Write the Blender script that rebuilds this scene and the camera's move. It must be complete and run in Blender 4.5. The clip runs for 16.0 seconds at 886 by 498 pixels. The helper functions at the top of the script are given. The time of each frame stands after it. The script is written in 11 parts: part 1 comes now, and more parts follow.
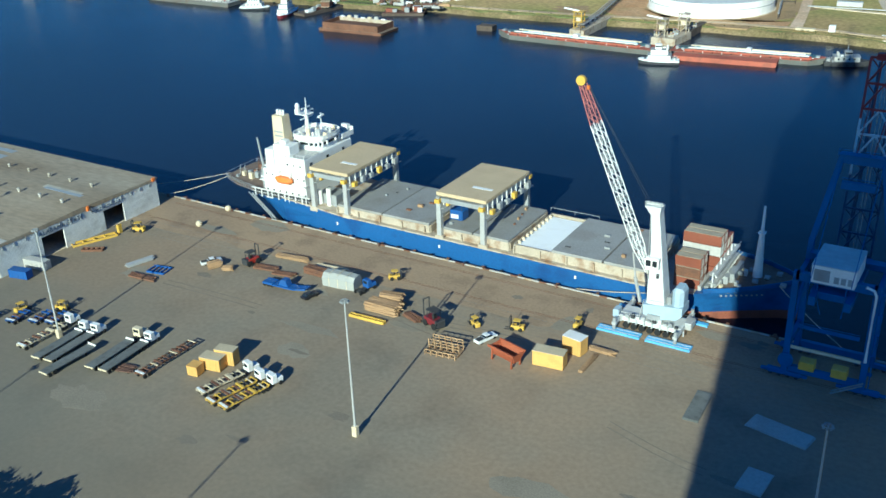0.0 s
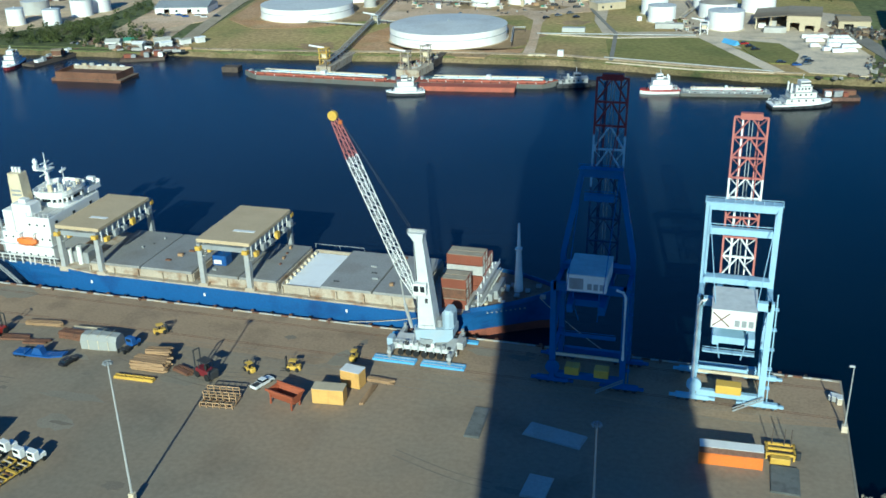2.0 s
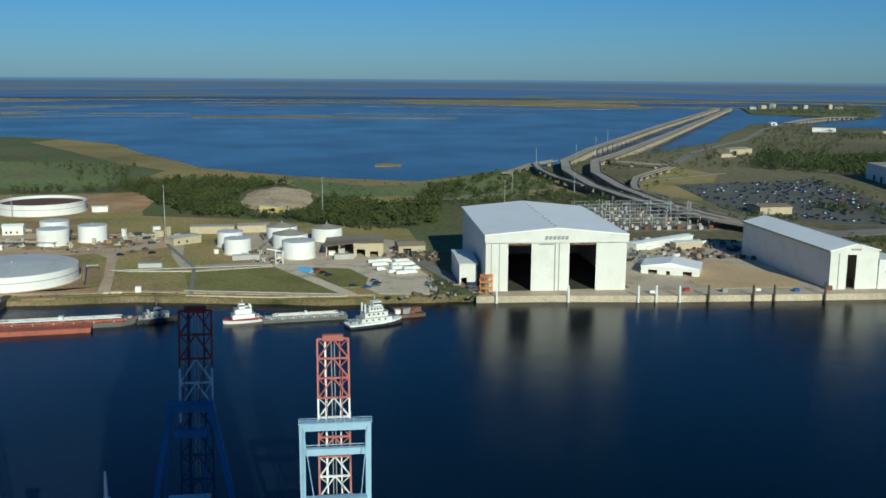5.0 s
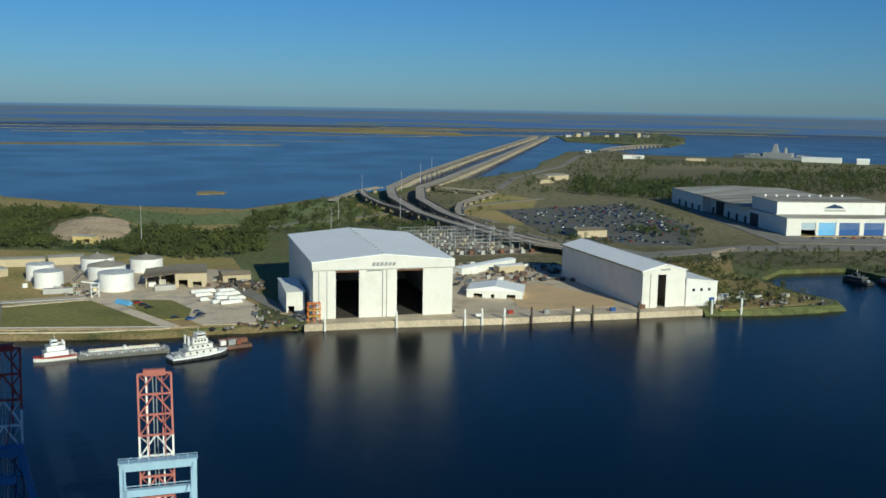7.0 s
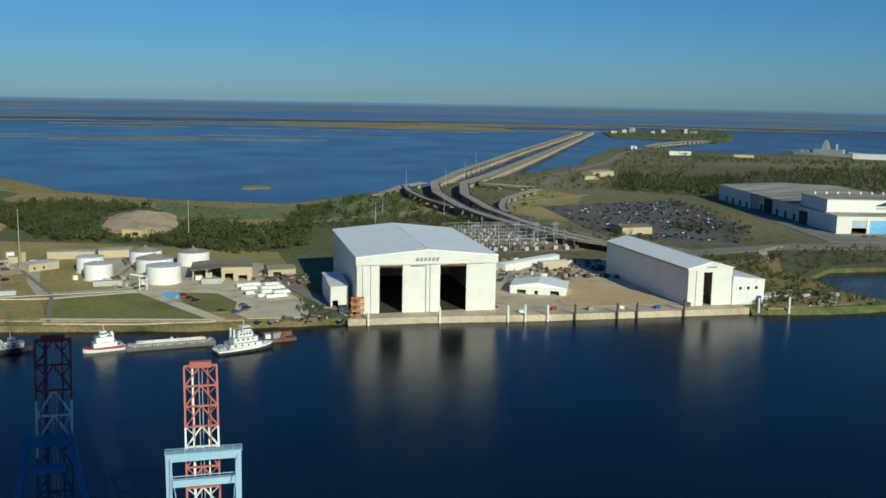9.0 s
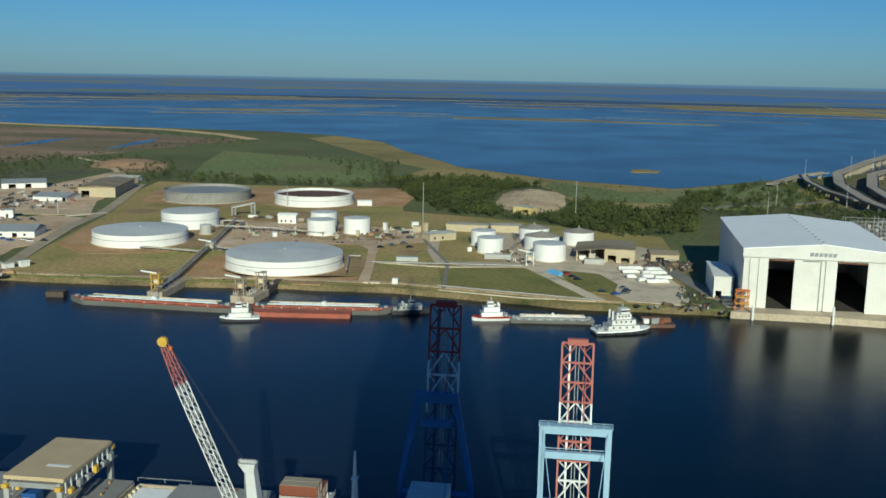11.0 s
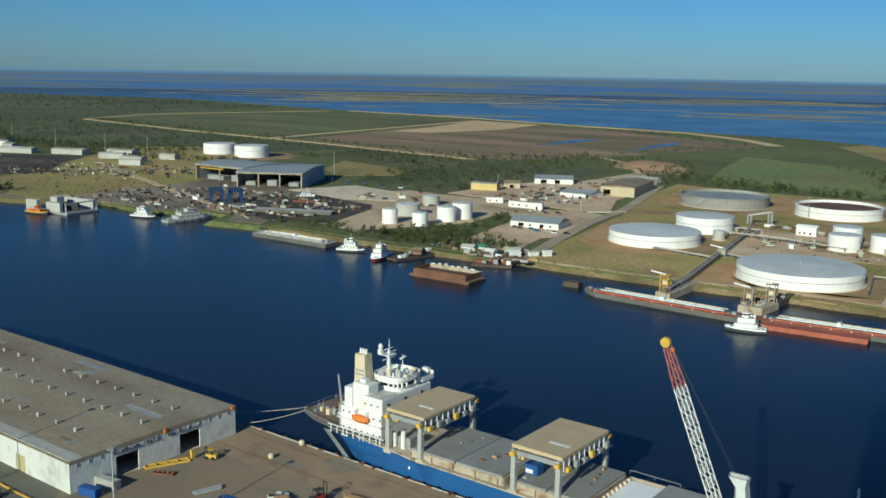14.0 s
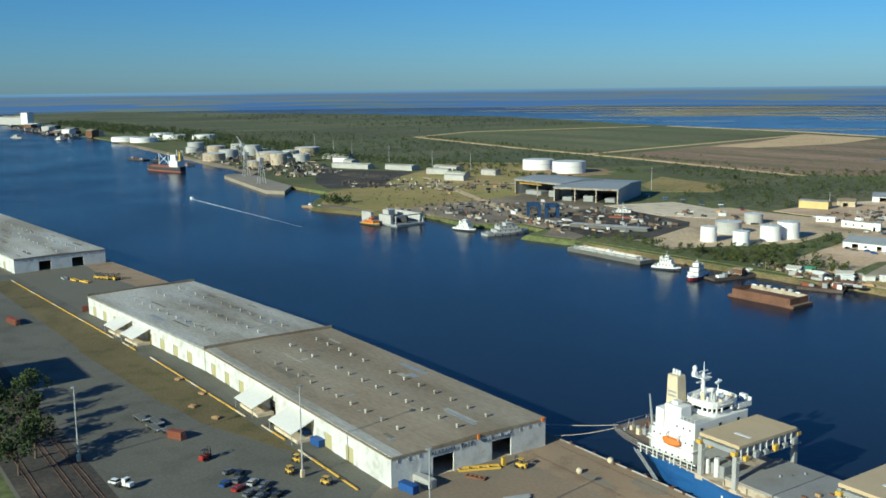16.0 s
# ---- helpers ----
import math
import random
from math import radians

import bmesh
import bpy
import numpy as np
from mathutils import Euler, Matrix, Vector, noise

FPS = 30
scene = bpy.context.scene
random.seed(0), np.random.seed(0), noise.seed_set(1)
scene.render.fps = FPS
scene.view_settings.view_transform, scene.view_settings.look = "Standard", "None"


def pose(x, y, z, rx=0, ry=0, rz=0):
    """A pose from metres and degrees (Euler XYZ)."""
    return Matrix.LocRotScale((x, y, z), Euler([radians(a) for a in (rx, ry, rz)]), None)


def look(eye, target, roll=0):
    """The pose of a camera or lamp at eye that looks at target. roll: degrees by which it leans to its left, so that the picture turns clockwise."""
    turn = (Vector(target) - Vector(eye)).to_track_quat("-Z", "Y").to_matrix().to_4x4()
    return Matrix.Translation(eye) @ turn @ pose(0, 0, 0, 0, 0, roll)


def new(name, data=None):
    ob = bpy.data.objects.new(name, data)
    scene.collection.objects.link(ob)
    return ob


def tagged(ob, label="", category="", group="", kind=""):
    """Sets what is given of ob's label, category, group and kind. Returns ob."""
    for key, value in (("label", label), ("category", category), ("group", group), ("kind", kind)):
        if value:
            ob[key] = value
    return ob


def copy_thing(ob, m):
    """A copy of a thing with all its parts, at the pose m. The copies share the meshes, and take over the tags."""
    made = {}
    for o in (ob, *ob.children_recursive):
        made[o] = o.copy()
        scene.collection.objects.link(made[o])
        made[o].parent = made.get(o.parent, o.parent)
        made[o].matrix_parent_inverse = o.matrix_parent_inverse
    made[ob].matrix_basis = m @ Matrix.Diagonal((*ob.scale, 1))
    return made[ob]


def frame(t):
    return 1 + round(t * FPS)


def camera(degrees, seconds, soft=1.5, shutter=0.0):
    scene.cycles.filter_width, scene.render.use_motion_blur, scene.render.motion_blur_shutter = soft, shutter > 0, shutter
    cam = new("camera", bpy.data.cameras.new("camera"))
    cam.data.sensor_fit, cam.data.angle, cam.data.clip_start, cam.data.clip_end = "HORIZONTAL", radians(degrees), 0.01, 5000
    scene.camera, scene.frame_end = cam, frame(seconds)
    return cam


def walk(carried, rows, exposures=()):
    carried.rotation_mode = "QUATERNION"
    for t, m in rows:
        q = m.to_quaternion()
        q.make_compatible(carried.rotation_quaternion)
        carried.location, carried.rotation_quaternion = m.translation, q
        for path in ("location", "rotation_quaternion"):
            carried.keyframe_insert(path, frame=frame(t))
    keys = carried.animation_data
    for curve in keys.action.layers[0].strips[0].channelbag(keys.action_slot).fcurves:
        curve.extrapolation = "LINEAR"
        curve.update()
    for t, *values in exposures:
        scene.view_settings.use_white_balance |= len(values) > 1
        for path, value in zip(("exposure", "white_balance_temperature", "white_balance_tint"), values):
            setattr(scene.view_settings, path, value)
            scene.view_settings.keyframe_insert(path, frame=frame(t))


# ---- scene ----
cam = camera(48.95, 16.0, soft=1.6)
EYE_Z = 110.0
PATH = [
    (0.0, pose(0, 0, EYE_Z, 64.96, 1.82, 31.29)),
    (0.5, pose(0, 0, EYE_Z, 65.27, 1.98, 30.39)),
    (1.0, pose(0, 0, EYE_Z, 65.91, 1.63, 27.28)),
    (1.5, pose(0, 0, EYE_Z, 66.59, 1.10, 21.71)),
    (2.0, pose(0, 0, EYE_Z, 66.61, 1.48, 16.47)),
    (2.5, pose(0, 0, EYE_Z, 66.82, 2.26, 12.41)),
    (3.0, pose(0, 0, EYE_Z, 67.84, 1.98, 7.39)),
    (3.5, pose(0, 0, EYE_Z, 71.60, 1.26, 3.43)),
    (4.0, pose(0, 0, EYE_Z, 74.96, 2.11, 2.13)),
    (4.5, pose(0, 0, EYE_Z, 77.89, 0.82, -1.83)),
    (5.0, pose(0, 0, EYE_Z, 79.81, -0.41, -7.81)),
    (5.2, pose(0, 0, EYE_Z, 79.73, -0.71, -10.11)),
    (7.5, pose(0, 0, EYE_Z, 81.78, -0.93, -18.10)),
    (8.0, pose(0, 0, EYE_Z, 81.83, -0.83, -17.89)),
    (8.2, pose(0, 0, EYE_Z, 81.84, -0.84, -17.27)),
    (10.3, pose(0, 0, EYE_Z, 80.11, -0.68, -4.45)),
    (10.5, pose(0, 0, EYE_Z, 80.30, -0.72, -0.26)),
    (11.0, pose(0, 0, EYE_Z, 79.82, -1.07, 7.22)),
    (11.5, pose(0, 0, EYE_Z, 80.20, -1.37, 12.87)),
    (12.0, pose(0, 0, EYE_Z, 80.07, -1.31, 16.67)),
    (12.5, pose(0, 0, EYE_Z, 79.81, -1.01, 22.76)),
    (13.0, pose(0, 0, EYE_Z, 79.93, -0.69, 27.44)),
    (13.5, pose(0, 0, EYE_Z, 79.79, -0.59, 32.33)),
    (14.0, pose(0, 0, EYE_Z, 79.53, -0.99, 37.12)),
    (14.5, pose(0, 0, EYE_Z, 79.31, -0.72, 41.50)),
    (15.0, pose(0, 0, EYE_Z, 79.42, -0.36, 46.20)),
    (15.5, pose(0, 0, EYE_Z, 80.12, 0.12, 51.08)),
    (16.0, pose(0, 0, EYE_Z, 80.39, 0.58, 55.48)),
]
# the clip's camera darkens its picture as sky and sunlit walls come in; it is set to a cool white
walk(cam, PATH, [(0.0, 0.55, 4680, -13), (1.5, 0.55, 4650, -13), (2.0, 0.27, 4620, -14), (2.7, 0.11, 4650, -15), (3.4, -0.16, 4780, -14), (5.0, -0.25, 5020, -9), (8.0, -0.2, 5260, -7), (10.5, -0.24, 5180, -10), (12.5, -0.22, 5160, -10), (14.0, -0.12, 5120, -9), (16.0, 0.23, 5100, -10)])

# ---- light ----
SUN_EL, SHADOW_AZ = 22.4, 9.7   # degrees; shadows lean from +y towards -x
world = bpy.data.worlds.new("sky")
scene.world = world
world.use_nodes = True
wt = world.node_tree
sky = wt.nodes.new("ShaderNodeTexSky")
sky.sky_type, sky.sun_disc = "NISHITA", False
sky.sun_elevation, sky.sun_rotation = radians(SUN_EL), radians(180 - SHADOW_AZ)
sky.altitude, sky.air_density, sky.dust_density, sky.ozone_density = 100, 1.0, 0.2, 6.0
wt.nodes["Background"].inputs[1].default_value = 0.060
tint = wt.nodes.new("ShaderNodeMix")
tint.data_type, tint.blend_type = "RGBA", "MULTIPLY"
tint.inputs[0].default_value, tint.inputs[7].default_value = 1.0, (0.785, 0.945, 1.175, 1)
wt.links.new(sky.outputs[0], tint.inputs[6])
wt.links.new(tint.outputs[2], wt.nodes["Background"].inputs[0])
sun = new("sun", bpy.data.lights.new("sun", "SUN"))
sun.data.energy, sun.data.angle, sun.data.color = 5.45, radians(0.5), (1.0, 0.82, 0.575)
_sa, _se = radians(SHADOW_AZ), radians(SUN_EL)
sun.matrix_basis = look((0, 0, 0), (-math.sin(_sa) * math.cos(_se), math.cos(_sa) * math.cos(_se), -math.sin(_se)))


# ---- mesh and object helpers ----
class M:
    """A mesh in the making: vertices and faces."""

    def __init__(self):
        self.v, self.f = [], []

    def add(self, vs, fs):
        n = len(self.v)
        self.v += [tuple(v) for v in vs]
        self.f += [[n + i for i in f] for f in fs]
        return self

    def box(self, x0, x1, y0, y1, z0, z1):
        vs = [(x, y, z) for z in (z0, z1) for y in (y0, y1) for x in (x0, x1)]
        return self.add(vs, [(0, 2, 3, 1), (4, 5, 7, 6), (0, 1, 5, 4), (2, 6, 7, 3), (0, 4, 6, 2), (1, 3, 7, 5)])

    def cbox(self, x0, x1, y0, y1, z0, z1, c=0.1):
        """A box with chamfered upright and top edges."""
        def ring(d, z):
            return [(x0 + d, y0 + c, z), (x0 + c, y0 + d, z), (x1 - c, y0 + d, z), (x1 - d, y0 + c, z),
                    (x1 - d, y1 - c, z), (x1 - c, y1 - d, z), (x0 + c, y1 - d, z), (x0 + d, y1 - c, z)]
        return self.loft([ring(0, z0), ring(0, z1 - c), ring(c * 0.7, z1)])

    def loft(self, rings, caps=True):
        n, k = len(rings[0]), len(self.v)
        self.v += [tuple(p) for r in rings for p in r]
        for i in range(len(rings) - 1):
            for j in range(n):
                a, b = k + i * n + j, k + i * n + (j + 1) % n
                self.f.append([a, b, b + n, a + n])
        if caps:
            self.f.append([k + j for j in reversed(range(n))])
            self.f.append([k + (len(rings) - 1) * n + j for j in range(n)])
        return self

    def cyl(self, x, y, z0, z1, r, r2=None, n=16, caps=True):
        r2 = r if r2 is None else r2
        cs = [(math.cos(2 * math.pi * i / n), math.sin(2 * math.pi * i / n)) for i in range(n)]
        return self.loft([[(x + r * c, y + r * s, z0) for c, s in cs], [(x + r2 * c, y + r2 * s, z1) for c, s in cs]], caps)

    def rod(self, a, b, r, r2=None, n=6):
        a, b = Vector(a), Vector(b)
        d = (b - a).normalized()
        u = d.cross(Vector((0, 0, 1)) if abs(d.z) < 0.95 else Vector((1, 0, 0))).normalized()
        w = d.cross(u)
        r2 = r if r2 is None else r2
        cs = [(math.cos(2 * math.pi * i / n), math.sin(2 * math.pi * i / n)) for i in range(n)]
        return self.loft([[a + (u * c + w * s) * r for c, s in cs], [b + (u * c + w * s) * r2 for c, s in cs]])

    def beam(self, a, b, w, h=None):
        a, b, h = Vector(a), Vector(b), h or w
        d = (b - a).normalized()
        u = d.cross(Vector((0, 0, 1)) if abs(d.z) < 0.98 else Vector((0, 1, 0))).normalized()
        q = u.cross(d)
        rr = [(-w / 2, -h / 2), (w / 2, -h / 2), (w / 2, h / 2), (-w / 2, h / 2)]
        return self.loft([[a + u * x + q * y for x, y in rr], [b + u * x + q * y for x, y in rr]])

    def tube(self, pts, r, n=5):
        """A round bar bent along points."""
        rings = []
        for i, p in enumerate(pts):
            d = (Vector(pts[min(i + 1, len(pts) - 1)]) - Vector(pts[max(i - 1, 0)])).normalized()
            u = d.cross(Vector((0, 0, 1))).normalized()
            w = d.cross(u)
            rings.append([Vector(p) + (u * math.cos(2 * math.pi * k / n) + w * math.sin(2 * math.pi * k / n)) * r for k in range(n)])
        return self.loft(rings)

    def prism(self, poly, z0, z1):
        if sum(a[0] * b[1] - b[0] * a[1] for a, b in zip(poly, poly[1:] + poly[:1])) < 0:
            poly = poly[::-1]
        return self.loft([[(x, y, z0) for x, y in poly], [(x, y, z1) for x, y in poly]])

    def wall(self, length, height, th, holes=(), y=0.0, z0=0.0):
        """An upright wall along x with openings (x0, x1, z0, z1) that go through it: one connected sheet."""
        xs = sorted({0.0, length, *[h[0] for h in holes], *[h[1] for h in holes]})
        zs = sorted({z0, height, *[h[2] for h in holes], *[h[3] for h in holes]})
        nx, nz, base = len(xs), len(zs), len(self.v)

        def full(i, k):
            if not (0 <= i < nx - 1 and 0 <= k < nz - 1):
                return False
            cx, cz = (xs[i] + xs[i + 1]) / 2, (zs[k] + zs[k + 1]) / 2
            return not any(h[0] < cx < h[1] and h[2] < cz < h[3] for h in holes)

        used = {}

        def at(i, k, b):
            if (i, k, b) not in used:
                used[i, k, b] = base + len(used)
                self.v.append((xs[i], y + th * b, zs[k]))
            return used[i, k, b]

        for i in range(nx - 1):
            for k in range(nz - 1):
                if not full(i, k):
                    continue
                self.f.append([at(i, k, 0), at(i + 1, k, 0), at(i + 1, k + 1, 0), at(i, k + 1, 0)])
                self.f.append([at(i, k, 1), at(i, k + 1, 1), at(i + 1, k + 1, 1), at(i + 1, k, 1)])
                for di, dk, a, b in ((-1, 0, (i, k + 1), (i, k)), (1, 0, (i + 1, k), (i + 1, k + 1)), (0, -1, (i, k), (i + 1, k)), (0, 1, (i + 1, k + 1), (i, k + 1))):
                    if not full(i + di, k + dk):
                        self.f.append([at(*a, 0), at(*a, 1), at(*b, 1), at(*b, 0)])
        return self

    def tri_leaf(self, p, s, rnd):
        a = Vector((rnd.uniform(-1, 1), rnd.uniform(-1, 1), rnd.uniform(-0.6, 1))).normalized()
        u = a.cross(Vector((rnd.uniform(-1, 1), rnd.uniform(-1, 1), rnd.uniform(-1, 1)))).normalized()
        w = a.cross(u)
        p = Vector(p)
        self.add([p + u * s, p - u * s * 0.6 + w * s * 0.9, p - u * s * 0.5 - w * s, p + a * s * 0.6], [(0, 1, 2), (0, 3, 1), (1, 3, 2), (2, 3, 0)])


def mesh_of(name, m, mat, smooth=False):
    me = bpy.data.meshes.new(name)
    me.from_pydata(m.v, [], m.f)
    me.materials.append(mat)
    if smooth:
        me.polygons.foreach_set("use_smooth", [True] * len(me.polygons))
    me.update()
    return me


def part(name, m, mat, parent=None, label="", at=None, smooth=False):
    """One mesh object under a thing or a part."""
    ob = new(name, m if isinstance(m, bpy.types.Mesh) else mesh_of(name, m, mat, smooth))
    ob.parent = parent
    if at is not None:
        ob.matrix_basis = at
    return tagged(ob, label)


def thing(name, label, category, at=None, group="", kind=""):
    """An Empty at a thing's base, to carry its parts."""
    ob = new(name)
    if at is not None:
        ob.matrix_basis = at
    return tagged(ob, label, category, group, kind)


def solid(name, m, mat, label, category="", at=None, group="", kind="", smooth=False):
    """A thing of one mesh."""
    ob = part(name, m, mat, None, "", at, smooth)
    return tagged(ob, label, category, group, kind)


# ---- materials ----
def material(name, color, rough=0.7, metal=0.0, var=0.18, scale=0.5, bump=0.0, stain=None, amount=0.4, ribs=0.0, axis="X", each=0.0, spec=0.3, streak=None, wash=None):
    """Paint, metal, earth or stone: a base colour with grain and blotches at two scales, stains, ribs and relief."""
    mt = bpy.data.materials.new(name)
    mt.use_nodes = True
    t = mt.node_tree
    N, L = t.nodes.new, t.links.new
    bs = t.nodes["Principled BSDF"]
    bs.inputs["Roughness"].default_value, bs.inputs["Metallic"].default_value = rough, metal
    bs.inputs["Specular IOR Level"].default_value = spec
    pos = N("ShaderNodeNewGeometry").outputs["Position"]

    if streak:
        mp = N("ShaderNodeMapping")
        mp.inputs["Scale"].default_value = streak
        L(pos, mp.inputs["Vector"])
        pos = mp.outputs[0]

    def noise_tex(s, detail=4.0):
        n = N("ShaderNodeTexNoise")
        n.inputs["Scale"].default_value, n.inputs["Detail"].default_value = s, detail
        L(pos, n.inputs["Vector"])
        return n.outputs["Fac"]

    def ranged(v, a, b, c, d):
        r = N("ShaderNodeMapRange")
        for i, x in enumerate((a, b, c, d)):
            r.inputs[1 + i].default_value = x
        L(v, r.inputs[0])
        return r.outputs[0]

    def mixed(kind, fac, a, b):
        x = N("ShaderNodeMix")
        x.data_type, x.blend_type = "RGBA", kind
        if isinstance(fac, float):
            x.inputs[0].default_value = fac
        else:
            L(fac, x.inputs[0])
        for i, s in ((6, a), (7, b)):
            if isinstance(s, tuple):
                x.inputs[i].default_value = (*s, 1)
            else:
                L(s, x.inputs[i])
        return x.outputs[2]

    big, fine = noise_tex(scale), noise_tex(scale * 13, 6.0)
    col = color
    if stain:
        col = mixed("MIX", ranged(big, 0.5, 0.68, 0.0, amount), col, stain)
    if wash:
        col = mixed("MIX", ranged(noise_tex(wash[1], 3.0), 0.4, 0.66, 0.0, 0.85), col, wash[0])
    grain = ranged(fine, 0.3, 0.7, 1 - var, 1 + var)
    blot = ranged(noise_tex(scale * 0.23), 0.3, 0.7, 1 - var * 0.8, 1 + var * 0.8)
    mul = N("ShaderNodeMath")
    mul.operation = "MULTIPLY"
    L(grain, mul.inputs[0]), L(blot, mul.inputs[1])
    out = mul.outputs[0]
    if each:
        info = N("ShaderNodeObjectInfo")
        m2 = N("ShaderNodeMath")
        m2.operation = "MULTIPLY"
        L(out, m2.inputs[0]), L(ranged(info.outputs["Random"], 0, 1, 1 - each, 1 + each), m2.inputs[1])
        out = m2.outputs[0]
    comb = N("ShaderNodeCombineColor")
    for i in range(3):
        L(out, comb.inputs[i])
    L(mixed("MULTIPLY", 1.0, col, comb.outputs[0]), bs.inputs["Base Color"])
    h = None
    if ribs:
        wv = N("ShaderNodeTexWave")
        wv.bands_direction = axis
        wv.inputs["Scale"].default_value = ribs
        L(pos, wv.inputs["Vector"])
        h = wv.outputs["Fac"]
    elif bump:
        h = fine
    if h is not None:
        b = N("ShaderNodeBump")
        b.inputs["Strength"].default_value, b.inputs["Distance"].default_value = (0.5, 0.06) if ribs else (bump, 0.1)
        L(h, b.inputs["Height"])
        L(b.outputs[0], bs.inputs["Normal"])
    return mt


def water_material():
    """Dark river water; upriver a paler base colour stands in for glare, eastwards it is darker, and the bay gets a
    paler blue.
    """
    mt = bpy.data.materials.new("water")
    mt.use_nodes = True
    t = mt.node_tree
    N, L = t.nodes.new, t.links.new
    bs = t.nodes["Principled BSDF"]
    bs.inputs["IOR"].default_value, bs.inputs["Specular IOR Level"].default_value = 1.33, 0.22
    pos = N("ShaderNodeNewGeometry").outputs["Position"]

    def ranged(v, a, b, c, d):
        r = N("ShaderNodeMapRange")
        r.interpolation_type = "SMOOTHSTEP"
        for i, x in enumerate((a, b, c, d)):
            r.inputs[1 + i].default_value = x
        L(v, r.inputs[0])
        return r.outputs[0]

    def drift(s, detail):
        n = N("ShaderNodeTexNoise")
        n.inputs["Scale"].default_value, n.inputs["Detail"].default_value = s, detail
        L(pos, n.inputs["Vector"])
        return n.outputs["Fac"]

    last = None
    for s, d, k in ((0.5, 0.12, (1, 1, 1)), (0.07, 0.1, (0.6, 1.6, 1)), (2.2, 0.06, (1, 1, 1))):
        mp = N("ShaderNodeMapping")
        mp.inputs["Scale"].default_value = k
        mp.inputs["Rotation"].default_value = (0, 0, 0.3)
        n = N("ShaderNodeTexNoise")
        n.inputs["Scale"].default_value, n.inputs["Detail"].default_value = s, 3.0
        L(pos, mp.inputs["Vector"]), L(mp.outputs[0], n.inputs["Vector"])
        b = N("ShaderNodeBump")
        b.inputs["Strength"].default_value, b.inputs["Distance"].default_value = 0.6, d
        L(n.outputs["Fac"], b.inputs["Height"])
        if last:
            L(last, b.inputs["Normal"])
        last = b.outputs[0]
    L(last, bs.inputs["Normal"])
    L(ranged(drift(0.006, 3.0), 0.35, 0.7, 0.2, 0.26), bs.inputs["Roughness"])
    # glare put into the base colour: paler to the west, with uneven tongues
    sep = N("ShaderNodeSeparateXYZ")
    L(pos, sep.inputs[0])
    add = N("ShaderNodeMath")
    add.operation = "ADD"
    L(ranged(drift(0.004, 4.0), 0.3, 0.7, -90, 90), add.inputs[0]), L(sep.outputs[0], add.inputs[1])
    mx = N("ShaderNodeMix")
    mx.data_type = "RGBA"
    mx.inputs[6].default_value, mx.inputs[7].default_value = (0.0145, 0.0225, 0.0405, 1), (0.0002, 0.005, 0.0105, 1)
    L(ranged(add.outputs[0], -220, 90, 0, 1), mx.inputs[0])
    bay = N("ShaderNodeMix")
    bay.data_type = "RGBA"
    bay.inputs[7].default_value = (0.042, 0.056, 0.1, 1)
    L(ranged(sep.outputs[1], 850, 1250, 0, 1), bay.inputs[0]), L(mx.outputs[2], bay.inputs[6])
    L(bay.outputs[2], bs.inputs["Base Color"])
    return mt


